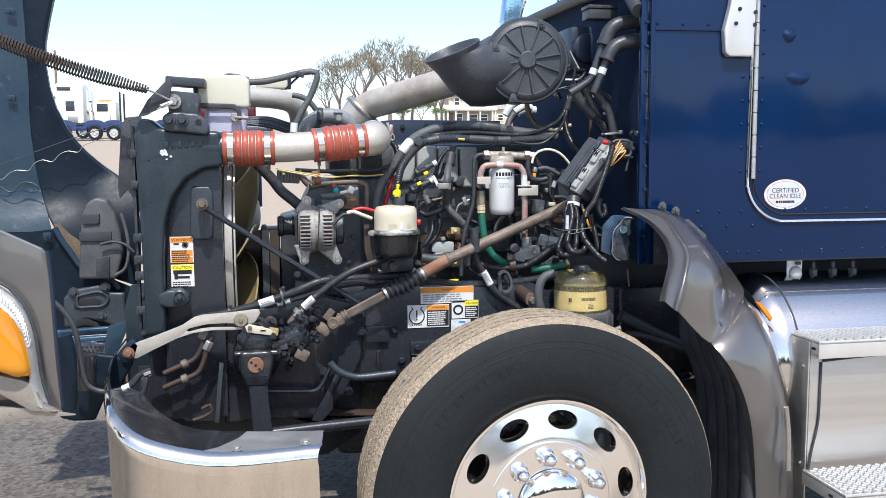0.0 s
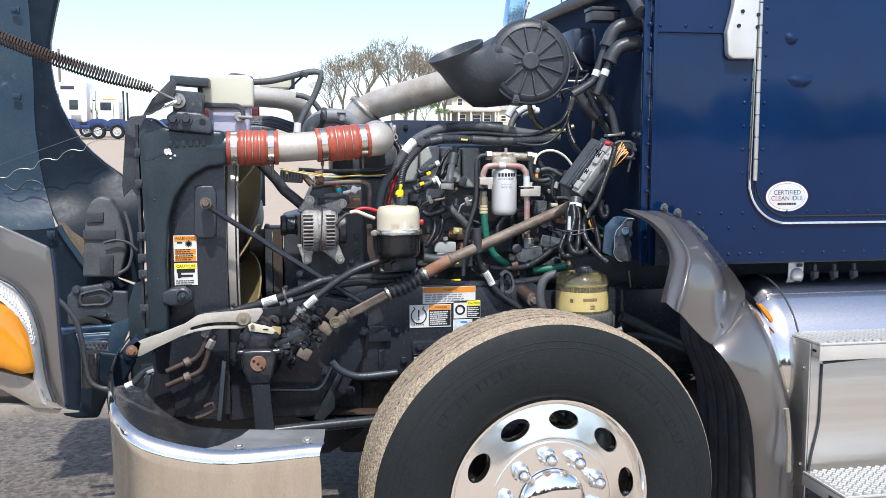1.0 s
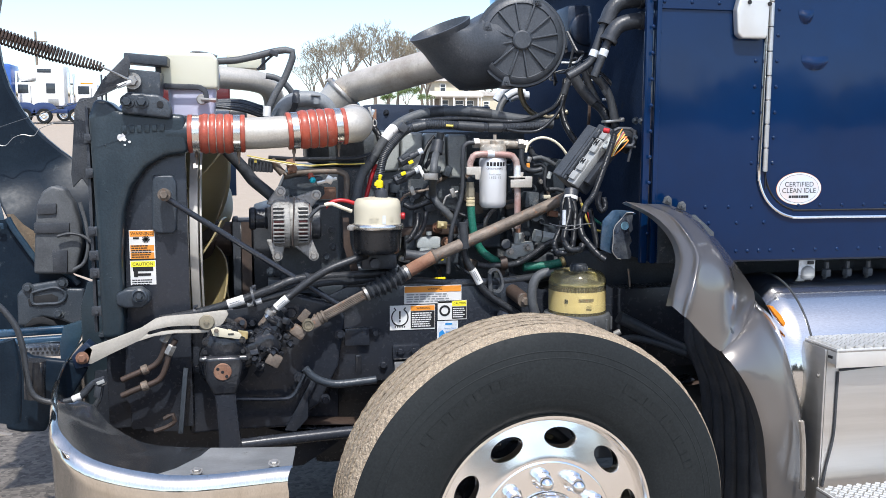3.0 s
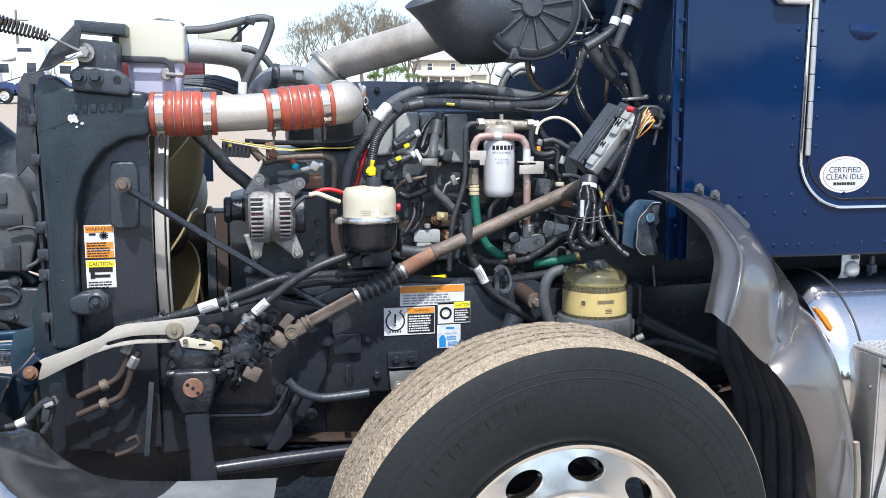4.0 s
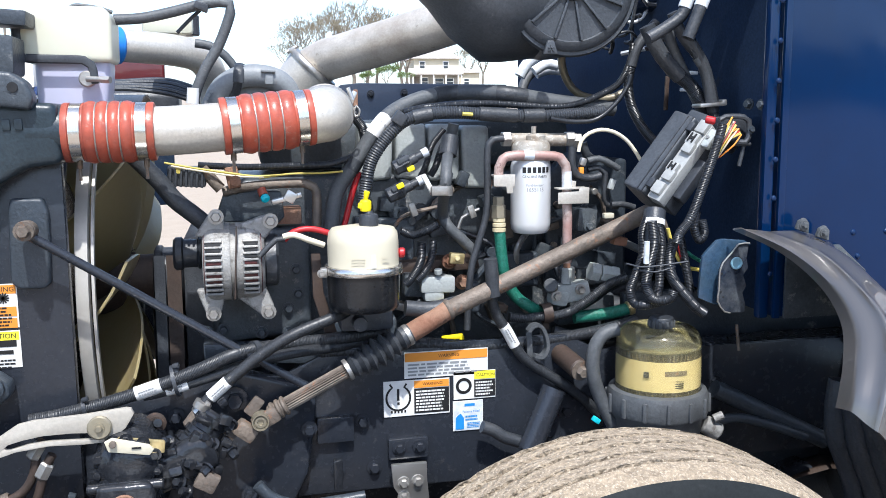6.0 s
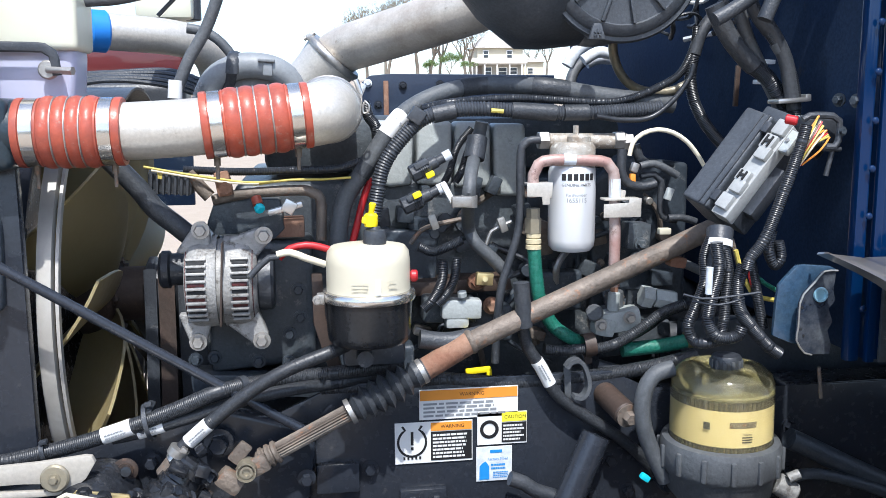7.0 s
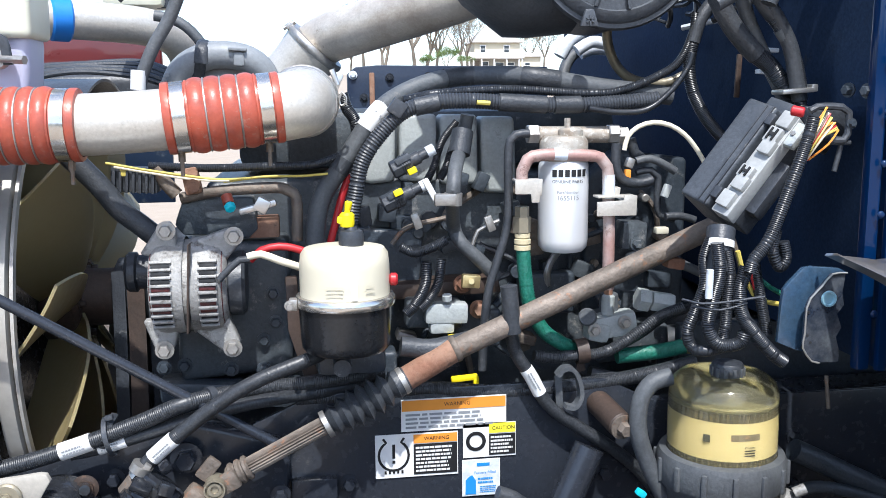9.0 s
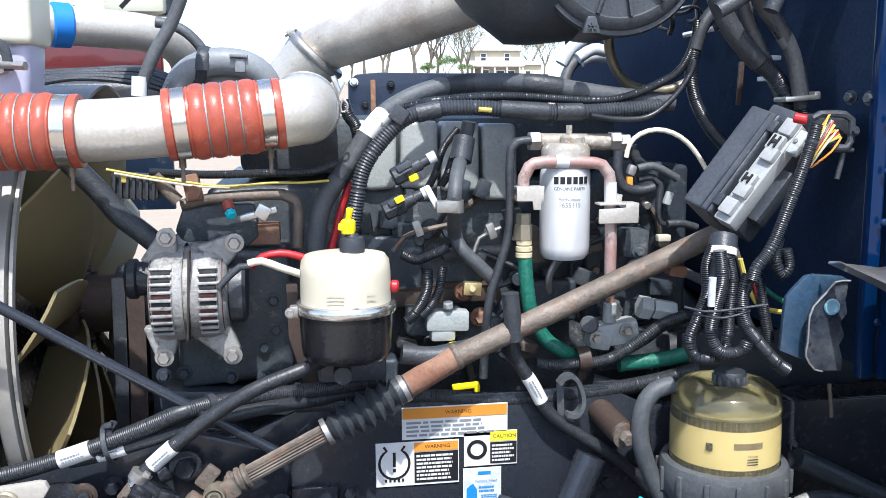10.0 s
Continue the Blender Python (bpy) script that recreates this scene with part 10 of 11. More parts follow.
rings = [ring(Vector((0.42, 3.72, 1.905)), bu, bv, 0.150, 0.165), ring(Vector((0.33, 3.70, 1.895)), bu, bv, 0.150, 0.165), ring(Vector((0.27, 3.68, 1.885)), bu, bv, 0.140, 0.155)]
mu2 = (bu * 0.7 + mu * 0.3).normalized()
rings += [ring(mouth_c.lerp(Vector((0.27, 3.68, 1.885)), 0.62), (bu * 0.6 + mu * 0.4).normalized(), (bv * 0.6 + mv * 0.4).normalized(), 0.128, 0.142), ring(mouth_c.lerp(Vector((0.27, 3.68, 1.885)), 0.30), (bu * 0.25 + mu * 0.75).normalized(), (bv * 0.25 + mv * 0.75).normalized(), 0.110, 0.125), ring(mouth_c - mouth_n * 0.016, mu, mv, 0.103, 0.116), ring(mouth_c - mouth_n * 0.004, mu, mv, 0.110, 0.122), ring(mouth_c + mouth_n * 0.004, mu, mv, 0.112, 0.124), ring(mouth_c + mouth_n * 0.006, mu, mv, 0.106, 0.118), ring(mouth_c - mouth_n * 0.006, mu, mv, 0.098, 0.11), ring(mouth_c - mouth_n * 0.04, mu, mv, 0.085, 0.095), ring(mouth_c - mouth_n * 0.08, mu, mv, 0.02, 0.02)]
loft(bm, rings, True)
part("intake_bell", bm, DUSTY, ac, "scooped black intake bell")
bm = bmesh.new()
lathe(bm, [(0.1, -0.3), (0.1, -0.31), (0, -0.31)], A0, AX, 24)
part("back", bm, DUSTY, ac)

# ---- top right pipes and firewall fittings ----
for elbow, tail, y, tag_at in (
        ([(0.807, 2.040), (0.746, 2.035), (0.699, 2.024), (0.672, 1.997), (0.657, 1.957)], [(0.661, 1.981), (0.641, 1.929), (0.620, 1.869), (0.605, 1.832), (0.563, 1.802), (0.527, 1.782)], 3.36, 2),
        ([(0.795, 1.967), (0.742, 1.963), (0.693, 1.950), (0.668, 1.926), (0.655, 1.900)], [(0.662, 1.914), (0.643, 1.870), (0.627, 1.830), (0.606, 1.780)], 3.33, 1)):
    elbow = [Vector((px, y, pz)) for px, pz in elbow]
    tail = [Vector((px, y, pz)) for px, pz in tail]
    hh = thing("heater_hose", elbow[0], "black elbowed heater hose by the cab", "hose", "heater hoses")
    bm = bmesh.new()
    sweep(bm, elbow, 0.026, 18)
    part("elbow", bm, PLASTIC, hh)
    bm = bmesh.new()
    sweep(bm, tail, 0.0135, 14)
    part("tube", bm, RUBBER, hh)
    for at, d, r in ((elbow[0].lerp(elbow[1], 0.55), elbow[1] - elbow[0], 0.026), (elbow[4], elbow[4] - elbow[3], 0.026)):
        bm = bmesh.new()
        lathe(bm, [(r - 0.004, -0.007), (r + 0.003, -0.006), (r + 0.0035, 0), (r + 0.003, 0.006), (r - 0.004, 0.007)], at, d.normalized(), 20)
        part("clamp", bm, PLASTIC, hh)
    bm = bmesh.new()
    d = (tail[tag_at + 1] - tail[tag_at]).normalized()
    lathe(bm, [(0.0130, -0.012), (0.0148, -0.011), (0.0148, 0.011), (0.0130, 0.012)], tail[tag_at].lerp(tail[tag_at + 1], 0.3), d, 16)
    part("tag", bm, LABEL_OLD, hh)
for p, y, r, m, word in (
        ([(0.655, 1.786), (0.677, 1.756), (0.700, 1.714), (0.713, 1.662), (0.723, 1.621)], 3.42, 0.014, RUBBER, "black heater hose along the firewall"),
        ([(0.618, 1.820), (0.641, 1.758), (0.675, 1.695), (0.702, 1.649), (0.716, 1.622)], 3.46, 0.013, HOSE_GREY, "grey heater hose along the firewall"),
        ([(0.526, 1.743), (0.551, 1.782), (0.591, 1.813), (0.616, 1.837)], 4.30, 0.018, LABEL_OLD, "pale sleeved hose at the back of the engine"),
        ([(0.560, 1.756), (0.601, 1.779), (0.641, 1.774)], 4.26, 0.016, LABEL_OLD, "pale sleeved hose at the back of the engine")):
    bm = bmesh.new()
    sweep(bm, [(px, y, pz) for px, pz in p], r, 14)
    single("heater_hose", bm, m, word, "hose", "heater hoses")
bm = bmesh.new()
sweep(bm, [(px, 3.85, pz - 0.006) for px, pz in ((0.511, 1.83), (0.505, 1.766), (0.527, 1.708), (0.57, 1.675), (0.64, 1.668), (0.695, 1.688))], 0.011, 12)
single("drain_hose", bm, TARNISHED, "thin tan hose bent behind the harness", "hose", "rubber hoses")
jb = thing("junction_box", Vector((0.683, 3.49, 2.058)), "small black junction box under the cowl", "junction box")
bm = bmesh.new()
block(bm, (0.683, 3.49, 2.078), (0.108, 0.08, 0.036), (0, 0, 0), 0.005)
part("body", bm, PLASTIC, jb)
bm = bmesh.new()
block(bm, (0.683, 3.49, 2.1035), (0.116, 0.088, 0.013), (0, 0, 0), 0.004)
part("lid", bm, PLASTIC, jb)
bh = thing("blower_housing", Vector((0.775, 3.95, 1.904)), "dark navy blower housing on the firewall", "housing")
bm = bmesh.new()
block(bm, (0.775, 3.97, 1.999), (0.17, 0.22, 0.19), (0, 0, 0), 0.03)
part("body", bm, BLUE_DULL, bh)
bm = bmesh.new()
lathe(bm, [(0.0, 0.012), (0.050, 0.012), (0.060, 0.006), (0.066, -0.01)], Vector((0.765, 3.858, 2.0)), Vector((0, -1, 0)), 28)
part("cover", bm, BLUE_DULL, bh)
for p in ((0.754, 3.320, 1.638), (0.750, 3.260, 1.636)):
    bm = bmesh.new()
    bolt(bm, p, (-1, -0.4, 0), 0.0085, 0.010)
    single("firewall_bolt", bm, CAST, "weathered bolt on the firewall", "bolt", "firewall bolts")
rng = random.Random(5)
wt = []
for i in range(14):
    a = Vector((0.636, 3.750, 1.834)) + Vector((rng.uniform(-0.06, 0.10), rng.uniform(-0.1, 0.2), rng.uniform(-0.05, 0.06)))
    b = a + Vector((rng.uniform(-0.05, 0.14), rng.uniform(-0.1, 0.1), rng.uniform(-0.04, 0.10)))
    bm = bmesh.new()
    sweep(bm, [a, a.lerp(b, 0.5) + Vector((0, -0.03, rng.uniform(-0.04, 0.04))), b], rng.uniform(0.003, 0.007), 7)
    single("wire_tangle", bm, PLASTIC if i % 5 else LABEL_OLD, "tangled thin wires behind the air cleaner", "cable", "cables")
bm = bmesh.new()
sweep(bm, [(0.560, 4.40, 1.675), (0.580, 4.42, 1.728), (0.615, 4.43, 1.762), (0.690, 4.43, 1.772)], 0.016, 10)
slv = single("silver_hose", bm, HOSE_GREY, "grey sleeved hose behind the air cleaner", "hose", "rubber hoses")
bm = bmesh.new()
sweep(bm, [(0.612, 4.40, 1.758), (0.650, 4.40, 1.772), (0.700, 4.40, 1.770)], 0.02, 10)
part("pale_sleeve", bm, LABEL_OLD, slv)
bm = bmesh.new()
plate(bm, [(-0.030, 1.710), (-0.005, 1.732), (0.062, 1.738), (0.600, 1.732), (0.606, 1.30), (-0.030, 1.30)], 4.7, 0.02, 0.004)
fs = single("far_hood_side", bm, BLUE_DULL, "dark blue far side panel with a rusty seam", "panel")
bm = bmesh.new()
block(bm, (0.045, 4.692, 1.580), (0.016, 0.012, 0.27), (0, 0, 0), 0.003)
part("rusty_seam", bm, RUST, fs)
for x, z in ((-0.012, 1.708), (0.020, 1.640), (0.020, 1.560), (0.10, 1.700), (0.22, 1.704), (0.34, 1.702)):
    bm = bmesh.new()
    bolt(bm, (x, 4.698, z), (0, -1, 0), 0.009, 0.008)
    part("bolt", bm, LABEL_OLD if x < -0.01 else BLACK, fs)
# dark far side of the engine bay under the coolant pipe
bm = bmesh.new()
plate(bm, [(-1.01, 1.850), (-0.86, 1.862), (-0.68, 1.852), (-0.62, 1.830), (-0.62, 1.742), (-1.01, 1.742)], 5.02, 0.03, 0.012, 3)
single("far_fender_panel", bm, MAROON, "dark maroon painted panel beyond the radiator", "panel")
bm = bmesh.new()
plate(bm, [(-1.01, 1.738), (-0.60, 1.738), (-0.60, 1.30), (-1.01, 1.30)], 5.00, 0.02, 0.004)
single("far_inner_panel", bm, BLUE_DULL, "dark navy inner panel beyond the radiator", "panel")
bm = bmesh.new()
block(bm, (-0.70, 4.42, 1.655), (0.34, 0.16, 0.10), (0, -1, 0), 0.03, 3)
fa = single("far_accumulator", bm, PLASTIC, "black housing beyond the fan shroud", "housing")
for k in range(5):
    bm = bmesh.new()
    z = 1.690 + 0.010 * k
    sweep(bm, [(-0.84, 4.20 + 0.02 * k, z - 0.01), (-0.70, 4.18 + 0.02 * k, z + 0.012 - 0.004 * k), (-0.56, 4.16 + 0.02 * k, z), (-0.46, 4.15, z - 0.03)], 0.006 + 0.002 * (k % 2), 8)
    single("thin_cable", bm, RUBBER, "thin black cable across the shroud top", "cable", "cables")

# ---- stickers on the rail ----
SY = 3.5045


def sticker(name, x0, x1, z0, z1, label):
    s = thing(name, ((x0 + x1) / 2, SY, z0), label, "sticker", "rail stickers")
    bm = bmesh.new()
    sheet(bm, pose((x0 + x1) / 2, SY, (z0 + z1) / 2), x1 - x0, z1 - z0)
    part("paper", bm, LABEL_OLD if name == "battery_label" else LABEL_W, s)
    return s, (lambda x, z, dy=0.001: pose(x0 + (x1 - x0) * x, SY - dy, z0 + (z1 - z0) * z)), x1 - x0, z1 - z0


s, at, w, h = sticker("long_warning_label", 0.0, 0.202, 1.010, 1.073, "worn blue-white warning sticker with an orange header")
bm = bmesh.new()
sheet(bm, at(0.5, 0.80), w * 0.985, h * 0.33)
part("header", bm, INK_ORANGE, s)
part("lettering", letters("WARNING", 0.0105, at(0.53, 0.80, 0.0018)), INK, s)
bm = bmesh.new()
bars(bm, at(0.5, 0.32, 0.0014), 4, w * 0.92, h * 0.52)
part("small_print", bm, INK_GREY, s)
s, at, w, h = sticker("tyre_warning_label", -0.050, 0.108, 0.920, 1.006, "white sticker with a tyre warning symbol")
bm = bmesh.new()
sheet(bm, at(0.725, 0.87), w * 0.53, h * 0.20)
part("header", bm, INK_ORANGE, s)
bm = bmesh.new()
sheet(bm, at(0.725, 0.40), w * 0.53, h * 0.70)
part("black_field", bm, INK, s)
part("lettering", letters("WARNING", 0.0100, at(0.74, 0.87, 0.0018)), INK, s)
bm = bmesh.new()
bars(bm, at(0.725, 0.40, 0.0018), 7, w * 0.48, h * 0.62)
part("small_print", bm, LABEL_W, s)
bm = bmesh.new()
c = at(0.22, 0.52, 0.0012).translation
R = 0.027
pts = [c + Vector((R * math.sin(a) * 1.05, 0, -R * math.cos(a) * 1.1)) for a in [radians(-150 + 300 * k / 20) for k in range(21)]]
pts = [c + Vector((-0.020, 0, 0.034))] + pts + [c + Vector((0.020, 0, 0.034))]
rim_rows = []
for k, p in enumerate(pts):
    a, b = pts[max(0, k - 1)], pts[min(len(pts) - 1, k + 1)]
    q = (b - a).normalized().cross(Vector((0, 1, 0))) * 0.0024
    rim_rows.append([p - q, p + q])
loft(bm, rim_rows)
part("tyre_symbol", bm, INK, s)
for w_, h_, x_, z_ in [(0.0055, 0.028, 0, 0.008), (0.0055, 0.006, 0, -0.013)] + [(0.004, 0.006, -0.016 + 0.008 * k, -0.033) for k in range(5)]:
    bm = bmesh.new()
    sheet(bm, Matrix.Translation(c), w_, h_, 0, x_, z_)
    part("symbol_mark", bm, INK, s)
s, at, w, h = sticker("ring_caution_label", 0.118, 0.221, 0.950, 1.018, "white caution sticker with a black ring")
bm = bmesh.new()
sheet(bm, at(0.74, 0.84), w * 0.50, h * 0.28)
part("header", bm, INK_YELLOW, s)
part("lettering", letters("CAUTION", 0.0100, at(0.76, 0.84, 0.0018)), INK, s)
bm = bmesh.new()
sheet(bm, at(0.74, 0.36), w * 0.50, h * 0.62)
part("black_field", bm, INK, s)
bm = bmesh.new()
bars(bm, at(0.74, 0.36, 0.0018), 5, w * 0.44, h * 0.54)
part("small_print", bm, LABEL_W, s)
bm = bmesh.new()
lathe(bm, [(0.0125, 0), (0.0195, 0)], at(0.24, 0.48, 0.0014).translation, (0, -1, 0), 32)
part("ring", bm, INK, s)
s, at, w, h = sticker("oil_label", 0.116, 0.190, 0.872, 0.946, "pale sticker with a small blue oil jug")
bm = bmesh.new()
sheet(bm, at(0.5, 0.5, 0.0006), w * 0.96, h * 0.97)
part("tint", bm, LABEL_OLD, s)
bm = bmesh.new()
plate(bm, [(at(u, v).translation.x, at(u, v).translation.z) for u, v in ((0.08, 0.06), (0.36, 0.06), (0.36, 0.42), (0.30, 0.52), (0.26, 0.58), (0.18, 0.54), (0.09, 0.45))], SY - 0.0022, 0.001, 0)
part("jug", bm, INK_BLUE, s)
part("lettering", letters("Factory Filled", 0.0078, at(0.60, 0.64, 0.0018)), INK_BLUE, s)
bm = bmesh.new()
bars(bm, at(0.62, 0.42, 0.0018), 2, w * 0.42, h * 0.20, ragged=0.1)
part("small_print", bm, INK_BLUE, s)
bm = bmesh.new()
bars(bm, at(0.68, 0.18, 0.0018), 4, w * 0.42, h * 0.20, ragged=0.1)
part("small_print", bm, INK_BLUE, s)
bm = bmesh.new()
bars(bm, at(0.55, 0.86, 0.0018), 1, w * 0.34, h * 0.16, ragged=0, words=False)
part("small_print", bm, INK_BLUE, s)


# ---- distance ----
WOOD = mat("bare_bark", (0.20, 0.17, 0.135), 0.9, 0.0, (0.12, 0.10, 0.08), 3, 0.7, 0.5, 20)
TWIG = mat("budding_twigs", (0.24, 0.205, 0.16), 0.9, 0.0, (0.18, 0.17, 0.10), 2, 0.7, 0.0)
LEAF = mat("young_leaves", (0.11, 0.16, 0.045), 0.7, 0.0, (0.07, 0.11, 0.03), 2, 0.7, 0.0)
WALLS = mat("cream_siding", (0.55, 0.50, 0.38), 0.7, 0.0, (0.48, 0.44, 0.33), 1, 0.6, 0.2, 6)
ROOF = mat("grey_shingles", (0.42, 0.39, 0.35), 0.9, 0.0, (0.15, 0.14, 0.13), 3, 0.7, 0.6, 12)
TRIM = mat("white_trim", (0.78, 0.77, 0.74), 0.6, amount=0.2)
PANE = mat("window_glass", (0.04, 0.05, 0.06), 0.08, amount=0.2, bump=0)
PORCH_ROOF = mat("pale_porch_roof", (0.50, 0.47, 0.42), 0.8, 0.0, (0.42, 0.40, 0.36), 1, 0.6, 0.2, 8)
PORCH_WALL = mat("grey_porch_siding", (0.30, 0.28, 0.24), 0.8, 0.0, (0.24, 0.225, 0.20), 1, 0.6, 0.2, 8)
WOODS = mat("grey_bare_woods", (0.15, 0.14, 0.115), 0.9, 0.0, (0.09, 0.095, 0.065), 0.3, 0.8, 0.0)
TRUCK_WHITE = mat("white_truck_paint", (0.80, 0.80, 0.79), 0.35, amount=0.2, coat=0.5)
TRUCK_NAVY = mat("navy_chassis_paint", (0.010, 0.030, 0.11), 0.4, amount=0.3, coat=0.4)
TRUCK_BLUE = mat("blue_truck_paint", (0.02, 0.09, 0.35), 0.35, amount=0.3, coat=0.5)


def limb(bm, a, b, r0, r1, seg=5):
    d = (b - a).normalized()
    u = d.orthogonal().normalized()
    v = d.cross(u)
    A = [bm.verts.new(a + (u * math.cos(t) + v * math.sin(t)) * r0) for t in [2 * math.pi * k / seg for k in range(seg)]]
    B = [bm.verts.new(b + (u * math.cos(t) + v * math.sin(t)) * r1) for t in [2 * math.pi * k / seg for k in range(seg)]]
    for k in range(seg):
        bm.faces.new((A[k], A[(k + 1) % seg], B[(k + 1) % seg], B[k]))


def tree(x, y, height, seed, leaves, label, spread=0.5):
    rg = random.Random(seed)
    z = terrain(x, y)
    t = thing("tree", (x, y, z), label, "tree", "lot trees")
    wood, crown = bmesh.new(), bmesh.new()

    def grow(p, d, length, r, depth):
        q = p + d * length * 0.5 + Vector((rg.uniform(-1, 1), rg.uniform(-1, 1), 0)) * length * 0.05
        e = q + (d + Vector((rg.uniform(-0.2, 0.2), rg.uniform(-0.2, 0.2), rg.uniform(0, 0.15)))).normalized() * length * 0.5
        target = wood if depth < 4 else crown
        r = max(r, height * 0.0024)
        limb(target, p, q, r, r * 0.85, 6 if depth < 2 else 3)
        limb(target, q, e, r * 0.85, r * 0.66, 6 if depth < 2 else 3)
        if depth >= 4 and leaves:
            for _ in range(leaves):
                c = e + Vector((rg.gauss(0, 1), rg.gauss(0, 1), rg.gauss(0, 1))) * height * 0.018
                s = height * rg.uniform(0.006, 0.012)
                u = Vector((rg.gauss(0, 1), rg.gauss(0, 1), rg.gauss(0, 1))).normalized()
                w = u.orthogonal().normalized()
                crown.faces.new([crown.verts.new(c + v) for v in (u * s, w * s * 0.6, -u * s, -w * s * 0.6)])
        if depth == 6:
            return
        n = rg.choice((2, 3, 3)) if depth else 4
        for i in range(n):
            a = 2 * math.pi * (i + rg.random() * 0.7) / n
            side = Vector((math.cos(a), math.sin(a), 0))
            nd = (d * rg.uniform(0.7, 1.0) + side * spread * rg.uniform(0.6, 1.2) + Vector((0, 0, 0.12))).normalized()
            grow(e, nd, length * rg.uniform(0.62, 0.82), r * 0.60, depth + 1)

    grow(Vector((x, y, z)), Vector((rg.uniform(-0.08, 0.08), 0, 1)).normalized(), height * 0.26, height * 0.020, 0)
    part("trunk", wood, WOOD, t)
    part("crown", crown, LEAF if leaves > 3 else TWIG, t, smooth=False)


for i, (x, y, h, lv, sp) in enumerate(((10.6, 128, 12.5, 0, 0.62), (15.2, 130, 15.5, 0, 0.55), (19.6, 138, 13.0, 1, 0.50), (6.6, 135, 9.0, 0, 0.6), (23.6, 134, 10.5, 1, 0.55), (18.9, 124, 4.6, 6, 0.6), (16.4, 126, 3.6, 6, 0.6), (41.0, 166, 9.5, 2, 0.55), (44.5, 170, 11.0, 2, 0.5), (12.8, 150, 15.0, 0, 0.55), (8.3, 132, 13.0, 0, 0.6), (17.6, 134, 14.0, 0, 0.52), (50.0, 150, 10.0, 5, 0.55), (20.8, 122, 3.4, 5, 0.6), (21.6, 128, 11.5, 1, 0.55))):
    tree(x, y, h, 11 + i, lv, "bare early spring tree with sparse pale buds" if lv < 4 else "small bushy tree with young green leaves", sp)

# house
HX, HY = 31.9, 150.0
HZ = 6.02
house = thing("house", (HX, HY, HZ), "cream two-storey house with a white front porch", "house")


def hb(name, x0, x1, y0, y1, z0, z1, mt, parent, bevel=0.02):
    bm = bmesh.new()
    block(bm, (HX + (x0 + x1) / 2, HY + (y0 + y1) / 2, HZ + (z0 + z1) / 2), (x1 - x0, y1 - y0, z1 - z0), bevel=bevel)
    return part(name, bm, mt, parent)


def hip_roof(name, x0, x1, y0, y1, z, rise, xa, xb):
    """A hipped roof over a rectangle, its ridge from xa to xb."""
    bm = bmesh.new()
    ym = (y0 + y1) / 2
    v = [bm.verts.new(Vector((HX + a, HY + b, HZ + d))) for a, b, d in ((x0, y0, z), (x1, y0, z), (x1, y1, z), (x0, y1, z), (xa, ym, z + rise), (xb, ym, z + rise))]
    for f in ((0, 1, 5, 4), (1, 2, 5), (2, 3, 4, 5), (3, 0, 4), (0, 3, 2, 1)):
        bm.faces.new([v[k] for k in f])
    return part(name, bm, ROOF, house, smooth=False)


hb("wall", -4.0, 3.7, 1.8, 9, 0, 5.35, WALLS, house)
hb("wing_wall", 3.7, 7.6, 3, 8, 0, 3.1, WALLS, house)
hip_roof("roof", -4.5, 4.2, 1.2, 9.6, 5.35, 2.9, -1.6, 0.4)
hip_roof("wing_roof", 3.6, 8.0, 2.5, 8.5, 3.1, 0.9, 3.7, 6.4)
bm = bmesh.new()
v = [bm.verts.new(Vector((HX + a, HY + b, HZ + d))) for a, b, d in ((-5.5, -0.3, 2.9), (4.0, -0.3, 2.9), (4.0, 1.8, 3.75), (-5.5, 1.8, 3.75), (-5.5, -0.3, 2.75), (4.0, -0.3, 2.75), (4.0, 1.8, 2.75), (-5.5, 1.8, 2.75))]
for f in ((0, 1, 2, 3), (0, 4, 5, 1), (1, 5, 6, 2), (3, 2, 6, 7), (0, 3, 7, 4), (4, 7, 6, 5)):
    bm.faces.new([v[k] for k in f])
part("porch_roof", bm, PORCH_ROOF, house, "pale low porch roof", smooth=False)
hb("porch_beam", -5.3, 3.8, -0.1, 0.1, 2.62, 2.80, TRIM, house)
hb("porch_floor", -5.3, 3.8, -0.2, 1.8, -0.3, 0.35, TRIM, house)
for x in (-5.2, -4.5, -3.14, -1.04, 1.06, 3.16, 3.7):
    hb("porch_post", x - 0.11, x + 0.11, -0.1, 0.1, 0.35, 2.65, TRIM, house)
hb("porch_wall", -4.9, 3.7, 1.72, 1.82, 0.0, 2.75, PORCH_WALL, house)
for x, z0, z1, w in ((-2.6, 3.75, 4.85, 0.8), (1.4, 3.75, 4.85, 0.8), (-2.2, 0.9, 2.2, 0.95), (0.25, 0.95, 2.1, 1.3), (2.1, 1.1, 2.1, 1.1), (5.3, 1.2, 2.1, 0.8)):
    y = 3.0 if x > 4 else 1.72
    wn_ = hb("window", x - w / 2 - 0.12, x + w / 2 + 0.12, y - 0.08, y + 0.02, z0 - 0.12, z1 + 0.12, TRIM, house)
    hb("pane", x - w / 2, x + w / 2, y - 0.10, y - 0.05, z0, (z0 + z1) / 2 - 0.04, PANE, wn_)
    hb("pane", x - w / 2, x + w / 2, y - 0.10, y - 0.05, (z0 + z1) / 2 + 0.04, z1, PANE, wn_)
hb("door", -4.0, -3.2, 1.66, 1.74, 0.35, 2.4, BROWN, house)

# parked trucks across the lot


